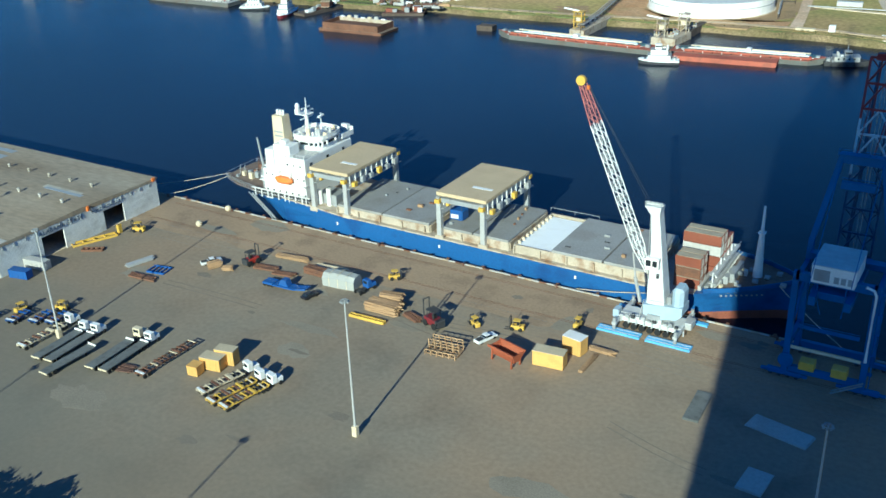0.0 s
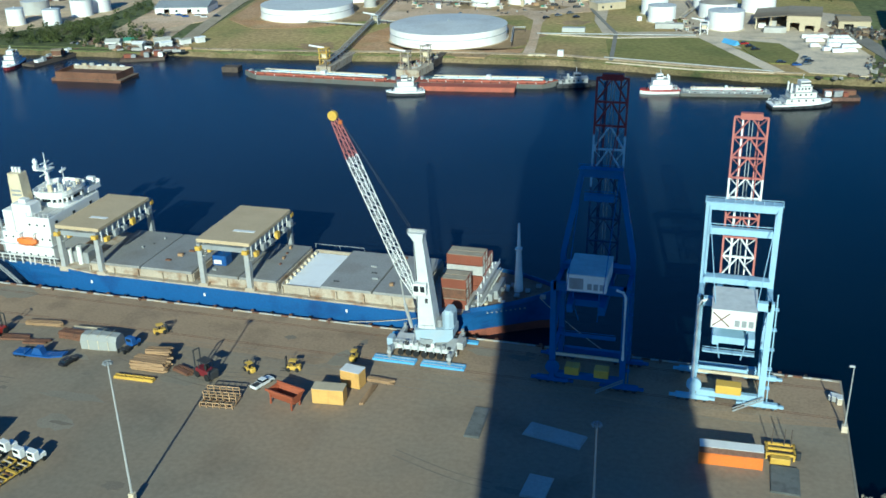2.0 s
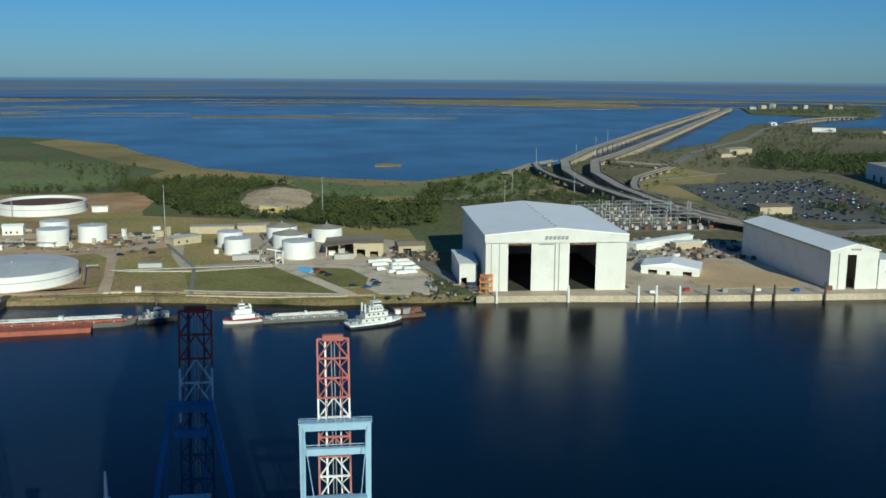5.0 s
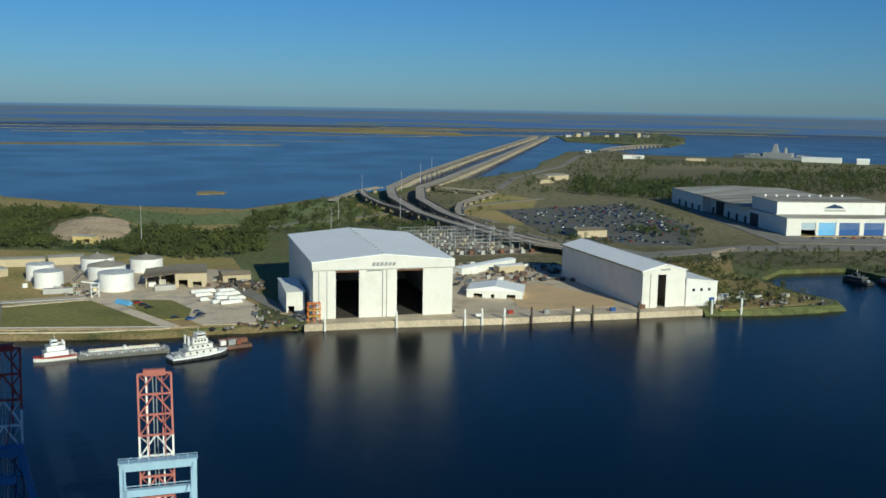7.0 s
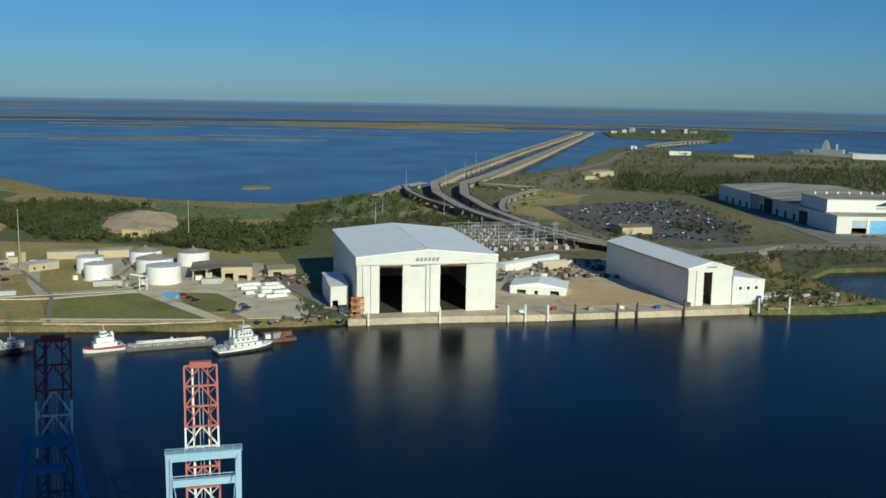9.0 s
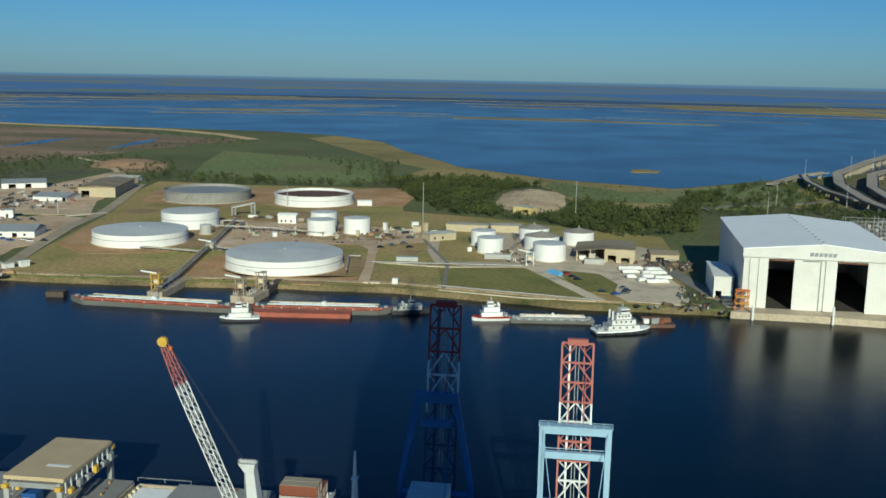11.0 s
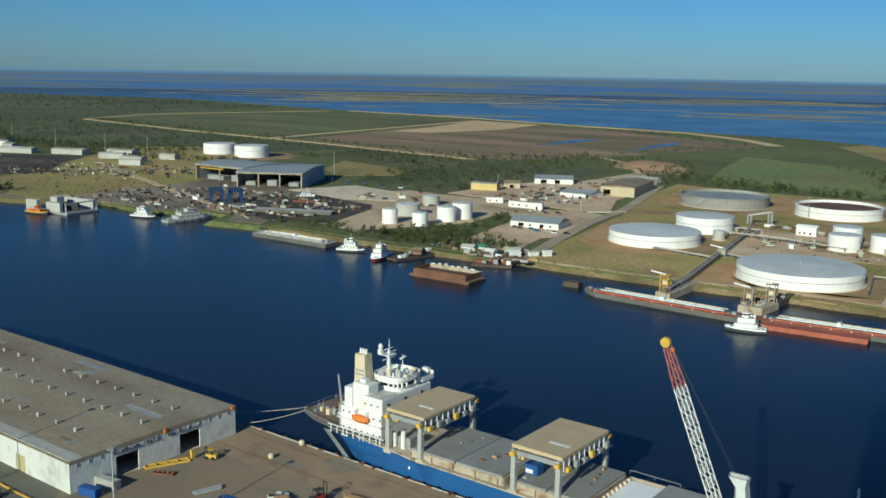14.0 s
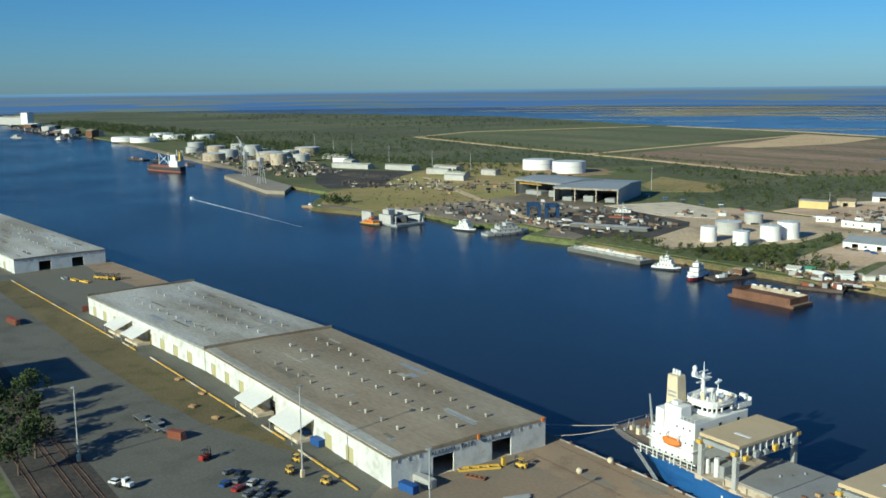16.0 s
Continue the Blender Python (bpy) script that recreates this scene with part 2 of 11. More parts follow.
def distance_material():
    """Marsh, open water and a far wooded shore in streaks, with the haze painted into glowing colours."""
    mt = bpy.data.materials.new("distance")
    mt.use_nodes = True
    t = mt.node_tree
    N, L = t.nodes.new, t.links.new
    t.nodes.remove(t.nodes["Principled BSDF"])
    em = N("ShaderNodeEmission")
    pos = N("ShaderNodeNewGeometry").outputs["Position"]
    sep = N("ShaderNodeSeparateXYZ")
    L(pos, sep.inputs[0])
    mp = N("ShaderNodeMapping")
    mp.inputs["Scale"].default_value = (0.0011, 0.0011, 0.05)
    n = N("ShaderNodeTexNoise")
    n.inputs["Scale"].default_value, n.inputs["Detail"].default_value = 1.0, 5.0
    L(pos, mp.inputs["Vector"]), L(mp.outputs[0], n.inputs["Vector"])
    z = N("ShaderNodeMath")
    z.operation = "MULTIPLY_ADD"
    z.inputs[1].default_value = 1 / 88.0
    L(sep.outputs[2], z.inputs[0])
    off = N("ShaderNodeMapRange")
    for i, x in enumerate((0.25, 0.75, -0.2, 0.24)):
        off.inputs[1 + i].default_value = x
    L(n.outputs["Fac"], off.inputs[0]), L(off.outputs[0], z.inputs[2])
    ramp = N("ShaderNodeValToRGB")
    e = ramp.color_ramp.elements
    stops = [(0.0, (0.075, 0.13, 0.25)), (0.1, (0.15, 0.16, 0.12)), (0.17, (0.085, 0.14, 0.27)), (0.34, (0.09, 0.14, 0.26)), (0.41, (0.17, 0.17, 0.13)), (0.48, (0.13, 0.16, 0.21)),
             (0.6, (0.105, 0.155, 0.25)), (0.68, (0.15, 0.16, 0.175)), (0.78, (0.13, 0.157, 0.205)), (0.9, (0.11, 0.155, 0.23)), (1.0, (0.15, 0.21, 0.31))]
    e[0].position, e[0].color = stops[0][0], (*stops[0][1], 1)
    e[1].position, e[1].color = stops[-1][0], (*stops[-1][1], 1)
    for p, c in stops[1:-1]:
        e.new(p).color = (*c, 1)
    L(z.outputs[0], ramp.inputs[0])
    # painted haze: the top of the ring blends into a sky tint
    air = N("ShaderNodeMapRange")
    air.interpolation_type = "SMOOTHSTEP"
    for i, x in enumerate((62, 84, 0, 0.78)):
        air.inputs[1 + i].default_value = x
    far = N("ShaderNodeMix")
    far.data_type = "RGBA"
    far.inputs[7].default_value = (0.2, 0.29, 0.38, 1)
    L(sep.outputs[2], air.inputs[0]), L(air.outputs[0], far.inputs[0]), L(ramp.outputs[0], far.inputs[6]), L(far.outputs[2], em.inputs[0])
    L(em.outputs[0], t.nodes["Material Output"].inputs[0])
    return mt


def glass_material(name, tint):
    mt = bpy.data.materials.new(name)
    mt.use_nodes = True
    b = mt.node_tree.nodes["Principled BSDF"]
    b.inputs["Base Color"].default_value = (*tint, 1)
    b.inputs["Roughness"].default_value, b.inputs["IOR"].default_value, b.inputs["Metallic"].default_value = 0.06, 1.5, 0.0
    return mt


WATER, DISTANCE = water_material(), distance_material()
def asphalt_material():
    """Worn grey yard asphalt; the darker south-west is partly its own tone, partly painted lens falloff."""
    mt = material("yard asphalt", (0.255, 0.216, 0.156), 0.9, wash=((0.315, 0.23, 0.145), 0.022), var=0.1, scale=0.07, stain=(0.165, 0.135, 0.1), amount=0.65, bump=0.2)
    t = mt.node_tree
    N, L = t.nodes.new, t.links.new
    bs = t.nodes["Principled BSDF"]
    src = bs.inputs["Base Color"].links[0].from_socket
    sep, n = N("ShaderNodeSeparateXYZ"), N("ShaderNodeTexNoise")
    pos = N("ShaderNodeNewGeometry").outputs["Position"]
    n.inputs["Scale"].default_value, n.inputs["Detail"].default_value = 0.03, 5.0
    L(pos, sep.inputs[0]), L(pos, n.inputs["Vector"])
    a, b = N("ShaderNodeMath"), N("ShaderNodeMath")
    a.operation = b.operation = "MULTIPLY_ADD"
    a.inputs[1].default_value = 0.5
    L(sep.outputs[0], a.inputs[0]), L(sep.outputs[1], a.inputs[2])
    b.inputs[1].default_value = 70
    L(n.outputs["Fac"], b.inputs[0]), L(a.outputs[0], b.inputs[2])
    r = N("ShaderNodeMapRange")
    for i, x in enumerate((20, 115, 1.0, 0.0)):
        r.inputs[1 + i].default_value = x
    L(b.outputs[0], r.inputs[0])
    # darker mix to the south-west, in part lens falloff put into the colour
    mx = N("ShaderNodeMix")
    mx.data_type = "RGBA"
    mx.inputs[7].default_value = (0.135, 0.135, 0.108, 1)
    k = N("ShaderNodeMath")
    k.operation = "MULTIPLY"
    k.inputs[1].default_value = 0.8
    L(r.outputs[0], k.inputs[0]), L(k.outputs[0], mx.inputs[0]), L(src, mx.inputs[6]), L(mx.outputs[2], bs.inputs["Base Color"])
    return mt


ASPHALT = asphalt_material()
OLDASPHALT = material("old dark asphalt", (0.14, 0.135, 0.11), 0.92, var=0.14, scale=0.08, stain=(0.09, 0.09, 0.07), amount=0.6, bump=0.2)
YARDCONC = material("worn tan concrete", (0.55, 0.46, 0.33), 0.9, var=0.16, scale=0.06, stain=(0.32, 0.26, 0.18), amount=0.6)
OILSTAIN = material("oil-stained asphalt", (0.2, 0.168, 0.125), 0.85, var=0.2, scale=0.3, stain=(0.19, 0.165, 0.125), amount=0.6)
PALEWEAR = material("worn pale asphalt", (0.255, 0.222, 0.165), 0.9, var=0.14, scale=0.2, stain=(0.22, 0.19, 0.14), amount=0.6)
APRON = material("quay apron concrete", (0.325, 0.238, 0.15), 0.9, var=0.14, scale=0.12, stain=(0.17, 0.125, 0.085), amount=0.5, bump=0.2)
CONCRETE = material("pale concrete", (0.68, 0.57, 0.41), 0.9, var=0.13, scale=0.08, stain=(0.27, 0.24, 0.19), amount=0.5)
ROADGREY = material("worn road", (0.25, 0.232, 0.195), 0.9, var=0.12, scale=0.05, stain=(0.16, 0.145, 0.12), amount=0.4)
BRIDGEDECK = material("pale worn bridge deck", (0.38, 0.335, 0.275), 0.9, var=0.12, scale=0.05, stain=(0.27, 0.235, 0.19), amount=0.5)
BANK = material("grassy river bank", (0.14, 0.115, 0.05), 1.0, var=0.4, scale=0.09, stain=(0.06, 0.07, 0.026), amount=0.95, bump=0.4, wash=((0.27, 0.2, 0.11), 0.04))
EARTH = material("scrub ground", (0.125, 0.14, 0.05), 1.0, var=0.35, scale=0.02, stain=(0.17, 0.135, 0.06), amount=0.6, bump=0.3)
GRASS = material("dry mown grass", (0.325, 0.275, 0.088), 1.0, wash=((0.4, 0.28, 0.12), 0.016), var=0.3, scale=0.03, stain=(0.18, 0.2, 0.052), amount=0.85, bump=0.3)
LAWN = material("green lawn", (0.225, 0.205, 0.06), 1.0, var=0.22, scale=0.03, stain=(0.15, 0.155, 0.042), amount=0.7)
FIELD = material("green field", (0.19, 0.22, 0.075), 1.0, var=0.32, scale=0.012, stain=(0.23, 0.195, 0.09), amount=0.75, wash=((0.13, 0.16, 0.052), 0.004))
DIKEFIELD = material("dull green and brown diked field", (0.155, 0.16, 0.072), 1.0, var=0.32, scale=0.012, stain=(0.215, 0.165, 0.095), amount=0.8, streak=(0.4, 1.6, 1), wash=((0.11, 0.125, 0.052), 0.004))
PLOUGH = material("brown field", (0.285, 0.19, 0.12), 1.0, var=0.34, scale=0.014, stain=(0.33, 0.225, 0.15), amount=0.9, streak=(0.35, 2.4, 1), wash=((0.15, 0.14, 0.065), 0.006))
REEDS = material("marsh reeds", (0.31, 0.24, 0.09), 1.0, var=0.3, scale=0.015, stain=(0.17, 0.165, 0.055), amount=0.7)
DRYSCRUB = material("dry scrub grass", (0.165, 0.15, 0.068), 1.0, var=0.35, scale=0.012, stain=(0.085, 0.1, 0.04), amount=0.9, wash=((0.23, 0.19, 0.105), 0.006), bump=0.3)
MARSHDARK = material("dark marsh scrub", (0.088, 0.1, 0.045), 1.0, var=0.4, scale=0.01, stain=(0.17, 0.15, 0.08), amount=0.8, streak=(1.2, 0.5, 1), wash=((0.13, 0.13, 0.065), 0.003))
SAND = material("sand", (0.6, 0.43, 0.235), 1.0, var=0.1, scale=0.05, stain=(0.4, 0.33, 0.21), amount=0.4)
DIRT = material("bare dirt", (0.58, 0.445, 0.28), 1.0, var=0.22, scale=0.03, stain=(0.25, 0.18, 0.11), amount=0.7)
WORNEARTH = material("worn earth", (0.34, 0.235, 0.12), 1.0, var=0.2, scale=0.06, stain=(0.17, 0.14, 0.06), amount=0.6)
FARMARSH = material("far marsh grass", (0.24, 0.205, 0.115), 1.0, var=0.25, scale=0.01, stain=(0.15, 0.155, 0.09), amount=0.6)
VERGE = material("worn weedy verge", (0.15, 0.12, 0.055), 1.0, var=0.3, scale=0.12, stain=(0.09, 0.09, 0.035), amount=0.7)
REDDIRT = material("reddish dirt", (0.33, 0.215, 0.125), 1.0, var=0.2, scale=0.03, stain=(0.24, 0.19, 0.11), amount=0.6)
FARMEARTH = material("brown bare earth", (0.41, 0.235, 0.105), 1.0, var=0.25, scale=0.05, stain=(0.3, 0.235, 0.085), amount=0.8, wash=((0.5, 0.33, 0.18), 0.04), bump=0.3)
FARMDIRT = material("tan worn dirt", (0.57, 0.405, 0.25), 1.0, var=0.22, scale=0.05, stain=(0.36, 0.26, 0.14), amount=0.8, wash=((0.66, 0.52, 0.37), 0.03), bump=0.2)
DUSTROAD = material("dusty pale road", (0.4, 0.33, 0.225), 1.0, var=0.16, scale=0.06, stain=(0.28, 0.24, 0.15), amount=0.6)
YARDEARTH = material("dark oily yard earth", (0.2, 0.165, 0.12), 1.0, var=0.3, scale=0.04, stain=(0.11, 0.095, 0.07), amount=0.8, wash=((0.34, 0.27, 0.19), 0.02))
COAL = material("coal and cinders", (0.062, 0.055, 0.046), 1.0, var=0.3, scale=0.05, stain=(0.13, 0.105, 0.08), amount=0.6)
STONE = material("rubble", (0.2, 0.18, 0.14), 0.9, var=0.3, scale=0.6, bump=0.6)
LEAF = material("foliage", (0.068, 0.08, 0.022), 0.9, var=0.45, scale=0.12, wash=((0.038, 0.051, 0.017), 0.03))
LEAF_DARK = material("dark foliage", (0.05, 0.066, 0.022), 0.9, var=0.4, scale=0.15)
BARK = material("bark", (0.12, 0.09, 0.06), 0.95, var=0.3, scale=1.0)
WHITE = material("white paint", (0.78, 0.77, 0.73), 0.5, var=0.05, scale=0.25, stain=(0.6, 0.56, 0.48), amount=0.3)
ROOFWHITE = material("white roof sheeting", (0.93, 0.93, 0.91), 0.5, var=0.03, scale=0.1, stain=(0.84, 0.83, 0.8), amount=0.3)
WHITE_RIB = material("white metal cladding", (0.74, 0.72, 0.66), 0.55, var=0.05, scale=0.12, stain=(0.6, 0.57, 0.5), amount=0.35, ribs=0.6)
TANKWHITE = material("tank white", (0.82, 0.81, 0.78), 0.55, var=0.05, scale=0.1, stain=(0.64, 0.6, 0.53), amount=0.35)
TANKGREY = material("tank grey", (0.44, 0.43, 0.4), 0.6, var=0.1, scale=0.15, stain=(0.33, 0.3, 0.26), amount=0.5)
TANKROOF = material("tank roof", (0.6, 0.61, 0.6), 0.7, var=0.1, scale=0.06, stain=(0.46, 0.45, 0.43), amount=0.5)
RUST = material("rusty steel", (0.17, 0.085, 0.05), 0.85, var=0.3, scale=0.4, stain=(0.1, 0.062, 0.045), amount=0.7, bump=0.2)
DARKRUST = material("dark rusty floating roof", (0.13, 0.075, 0.055), 0.85, var=0.25, scale=0.08, stain=(0.2, 0.12, 0.08), amount=0.5)
ROOFTAN = material("gravel roof", (0.25, 0.198, 0.13), 0.95, var=0.15, scale=0.05, stain=(0.175, 0.14, 0.095), amount=0.8, streak=(0.5, 1.5, 1), wash=((0.36, 0.315, 0.235), 0.022))
ROOFPALE = material("weathered pale roof", (0.31, 0.285, 0.225), 0.85, var=0.18, scale=0.05, stain=(0.2, 0.17, 0.125), amount=0.85, streak=(0.45, 1.7, 1), wash=((0.53, 0.52, 0.47), 0.03))
ROOFGREY = material("blue-grey metal roof", (0.31, 0.33, 0.345), 0.6, var=0.1, scale=0.15, stain=(0.24, 0.25, 0.25), amount=0.5, ribs=0.8)
WALLWORN = material("peeling white wall", (0.68, 0.68, 0.64), 0.8, var=0.1, scale=0.22, stain=(0.42, 0.41, 0.38), amount=0.6, ribs=0.8, axis="Y")
CREAM = material("cream paint", (0.62, 0.53, 0.36), 0.6, var=0.08, scale=0.3, stain=(0.45, 0.34, 0.2), amount=0.5)
CREAMSTAIN = material("rust-stained cream steel", (0.45, 0.385, 0.29), 0.65, var=0.18, scale=0.35, stain=(0.24, 0.14, 0.07), amount=0.85)
DECKGREY = material("grey deck steel", (0.285, 0.28, 0.265), 0.75, var=0.1, scale=0.15, stain=(0.21, 0.19, 0.165), amount=0.5, each=0.08)
HATCHTAN = material("tan painted steel", (0.52, 0.41, 0.25), 0.7, var=0.07, scale=0.2, stain=(0.44, 0.34, 0.2), amount=0.4)
HULLBLUE = material("blue hull paint", (0.03, 0.098, 0.275), 0.45, var=0.1, scale=0.15, stain=(0.018, 0.05, 0.17), amount=0.7)
BOOT = material("red antifouling", (0.25, 0.09, 0.055), 0.7, var=0.2, scale=0.3, stain=(0.16, 0.07, 0.05), amount=0.5)
CRANEBLUE = material("light blue crane paint", (0.36, 0.52, 0.66), 0.5, var=0.08, scale=0.3, stain=(0.3, 0.4, 0.48), amount=0.4)
# blue of the crane in the tower's shadow, with that shade mixed in
SHADEBLUE = material("deep blue crane paint darkened for shade", (0.022, 0.1, 0.29), 0.5, var=0.1, scale=0.3, stain=(0.035, 0.11, 0.26), amount=0.4)
BLUE = material("blue paint", (0.03, 0.09, 0.29), 0.5, var=0.15, scale=0.6, stain=(0.05, 0.09, 0.2), amount=0.4)
CYAN = material("bright blue steel", (0.17, 0.42, 0.72), 0.5, var=0.1, scale=0.5, stain=(0.14, 0.3, 0.5), amount=0.4)
RED = material("red paint", (0.3, 0.03, 0.02), 0.5, var=0.12, scale=0.5, stain=(0.28, 0.05, 0.03), amount=0.4)
CRANERED = material("faded red lattice paint", (0.42, 0.145, 0.115), 0.6, var=0.12, scale=0.5, stain=(0.38, 0.12, 0.08), amount=0.4)
ORANGE = material("orange paint", (0.66, 0.19, 0.03), 0.55, var=0.1, scale=0.4, stain=(0.5, 0.17, 0.05), amount=0.4)
CONTRED = material("red-brown container paint", (0.23, 0.078, 0.045), 0.6, var=0.14, scale=0.5, stain=(0.2, 0.08, 0.05), amount=0.5, ribs=2.2)
HOPPER = material("rust-red hopper paint", (0.32, 0.09, 0.04), 0.7, var=0.15, scale=0.6, stain=(0.27, 0.09, 0.05), amount=0.5)
YELLOW = material("yellow paint", (0.6, 0.39, 0.06), 0.5, var=0.1, scale=0.6, stain=(0.45, 0.27, 0.05), amount=0.4)
PALEYELLOW = material("tan-yellow sheet wrap", (0.62, 0.37, 0.105), 0.7, var=0.09, scale=0.4, stain=(0.46, 0.28, 0.08), amount=0.5)
WOOD = material("raw timber", (0.37, 0.24, 0.125), 0.85, var=0.2, scale=1.0, stain=(0.28, 0.18, 0.1), amount=0.5, each=0.2)
DARKWOOD = material("tarred timber", (0.09, 0.07, 0.055), 0.9, var=0.25, scale=0.6, stain=(0.16, 0.12, 0.09), amount=0.5)
CONE = material("tan-grey cone roof", (0.33, 0.3, 0.25), 0.8, var=0.12, scale=0.2, stain=(0.25, 0.22, 0.18), amount=0.5)
CRANEWHITE = material("weathered white crane paint", (0.6, 0.61, 0.6), 0.55, var=0.07, scale=0.5, stain=(0.45, 0.43, 0.4), amount=0.4)
HOLDWHITE = material("bright white hold paint", (0.9, 0.9, 0.88), 0.6, var=0.03, scale=0.3, stain=(0.75, 0.72, 0.66), amount=0.3)
OLDSHELL = material("dull weathered tank shell", (0.3, 0.29, 0.265), 0.7, var=0.1, scale=0.15, stain=(0.22, 0.19, 0.15), amount=0.5)
PALEBLUE = material("pale blue-white crane paint", (0.38, 0.47, 0.54), 0.5, var=0.07, scale=0.4, stain=(0.45, 0.48, 0.5), amount=0.4)
DECKRUST = material("worn rusty deck paint", (0.2, 0.15, 0.11), 0.85, var=0.2, scale=0.4, stain=(0.12, 0.085, 0.065), amount=0.6)
TEALDECK = material("dull teal deck paint", (0.07, 0.13, 0.15), 0.7, var=0.2, scale=0.3, stain=(0.16, 0.11, 0.08), amount=0.6)
DECKRED = material("worn orange-red deck paint", (0.36, 0.11, 0.068), 0.75, var=0.22, scale=0.3, stain=(0.22, 0.09, 0.06), amount=0.7)
BARGEGREY = material("grey-green barge paint", (0.135, 0.135, 0.12), 0.7, var=0.15, scale=0.2, stain=(0.13, 0.085, 0.055), amount=0.5)
TRAILERGREY = material("worn grey trailer deck", (0.15, 0.155, 0.145), 0.8, var=0.18, scale=0.8, stain=(0.08, 0.075, 0.07), amount=0.5)
TARP = material("grey tarpaulin", (0.36, 0.36, 0.33), 0.75, var=0.1, scale=0.5, bump=0.3)
BRIDGECONC = material("weathered bridge concrete", (0.3, 0.26, 0.2), 0.9, var=0.12, scale=0.06, stain=(0.2, 0.17, 0.13), amount=0.5)
STEEL = material("galvanised steel", (0.5, 0.5, 0.48), 0.5, 0.3, var=0.1, scale=0.5, stain=(0.4, 0.38, 0.35), amount=0.4)
GREYSTEEL = material("grey painted steel", (0.3, 0.31, 0.31), 0.6, var=0.12, scale=0.5, stain=(0.2, 0.18, 0.16), amount=0.4)
BLACK = material("black rubber and grime", (0.02, 0.02, 0.02), 0.8, var=0.2, scale=1.0)
DARK = material("dark interior steel", (0.05, 0.05, 0.052), 0.8, var=0.2, scale=0.4)
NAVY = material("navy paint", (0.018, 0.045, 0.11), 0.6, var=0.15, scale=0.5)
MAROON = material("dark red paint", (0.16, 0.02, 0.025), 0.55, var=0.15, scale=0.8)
GREEN = material("green paint", (0.1, 0.27, 0.18), 0.6, var=0.12, scale=0.6)
TANWALL = material("tan block wall", (0.5, 0.42, 0.28), 0.85, var=0.08, scale=0.3, stain=(0.4, 0.33, 0.22), amount=0.4)
YELWALL = material("yellow block wall", (0.6, 0.47, 0.2), 0.85, var=0.08, scale=0.3, stain=(0.48, 0.38, 0.18), amount=0.4)
YARDWALL = material("grimy white block wall", (0.64, 0.64, 0.6), 0.75, var=0.12, scale=0.3, stain=(0.42, 0.4, 0.35), amount=0.7)
PATCHPALE = material("pale felt patch", (0.42, 0.39, 0.31), 0.9, var=0.15, scale=0.3, stain=(0.3, 0.26, 0.2), amount=0.6)
PATCHDARK = material("dark felt patch", (0.2, 0.18, 0.135), 0.9, var=0.15, scale=0.3, stain=(0.27, 0.235, 0.17), amount=0.6)
DOORTAN = material("olive roller door", (0.42, 0.38, 0.2), 0.7, var=0.08, scale=0.6)
GLASS = glass_material("dark window glass", (0.02, 0.025, 0.03))
TOWERGLASS = glass_material("tower glass", (0.06, 0.08, 0.1))
ROPE = material("mooring rope", (0.55, 0.45, 0.32), 0.9, var=0.2, scale=2.0)


def clutter_material():
    """Gear of many colours: each loose piece of one mesh has its own paint."""
    mt = material("yard clutter", (0.3, 0.28, 0.25), 0.75, var=0.15, scale=0.8)
    t = mt.node_tree
    ramp = t.nodes.new("ShaderNodeValToRGB")
    ramp.color_ramp.interpolation = "CONSTANT"
    cols = [(0.0, (0.045, 0.042, 0.04)), (0.24, (0.13, 0.09, 0.06)), (0.44, (0.2, 0.185, 0.165)), (0.6, (0.3, 0.23, 0.15)), (0.72, (0.09, 0.088, 0.08)), (0.84, (0.38, 0.36, 0.32)), (0.93, (0.19, 0.09, 0.06)), (0.95, (0.09, 0.11, 0.14)), (0.97, (0.6, 0.58, 0.54))]
    e = ramp.color_ramp.elements
    e[0].position, e[0].color = cols[0][0], (*cols[0][1], 1)
    e[1].position, e[1].color = cols[1][0], (*cols[1][1], 1)
    for p, c in cols[2:]:
        e.new(p).color = (*c, 1)
    t.links.new(t.nodes.new("ShaderNodeNewGeometry").outputs["Random Per Island"], ramp.inputs[0])
    t.links.new(ramp.outputs[0], t.nodes["Principled BSDF"].inputs["Base Color"])
    return mt


CLUTTER = clutter_material()
CARPAINT = [material(n + " car paint", c, 0.3, 0.0, var=0.04, scale=1.0, spec=0.5) for n, c in
            (("white", (0.75, 0.75, 0.73)), ("silver", (0.45, 0.46, 0.47)), ("black", (0.02, 0.02, 0.024)), ("red", (0.35, 0.02, 0.02)), ("blue", (0.03, 0.08, 0.28)), ("grey", (0.14, 0.145, 0.15)))]

# ---- water, land and distance ----
def ring_of(r, n=96):
    return [(r * math.cos(2 * math.pi * i / n), r * math.sin(2 * math.pi * i / n)) for i in range(n)]


WATER_Z = -3.0
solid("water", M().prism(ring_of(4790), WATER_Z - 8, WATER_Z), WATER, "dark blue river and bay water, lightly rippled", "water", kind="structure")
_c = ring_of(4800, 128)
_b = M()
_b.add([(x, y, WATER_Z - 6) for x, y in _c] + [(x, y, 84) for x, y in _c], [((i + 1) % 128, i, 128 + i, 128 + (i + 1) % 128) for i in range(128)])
solid("backdrop", _b, DISTANCE, "far marsh and wooded shore at the horizon, haze painted in", "distance", kind="structure")


def land(name, poly, z0, z1, mat, label, category="ground"):
    return solid(name, M().prism(poly, z0, z1), mat, label, category, kind="structure")


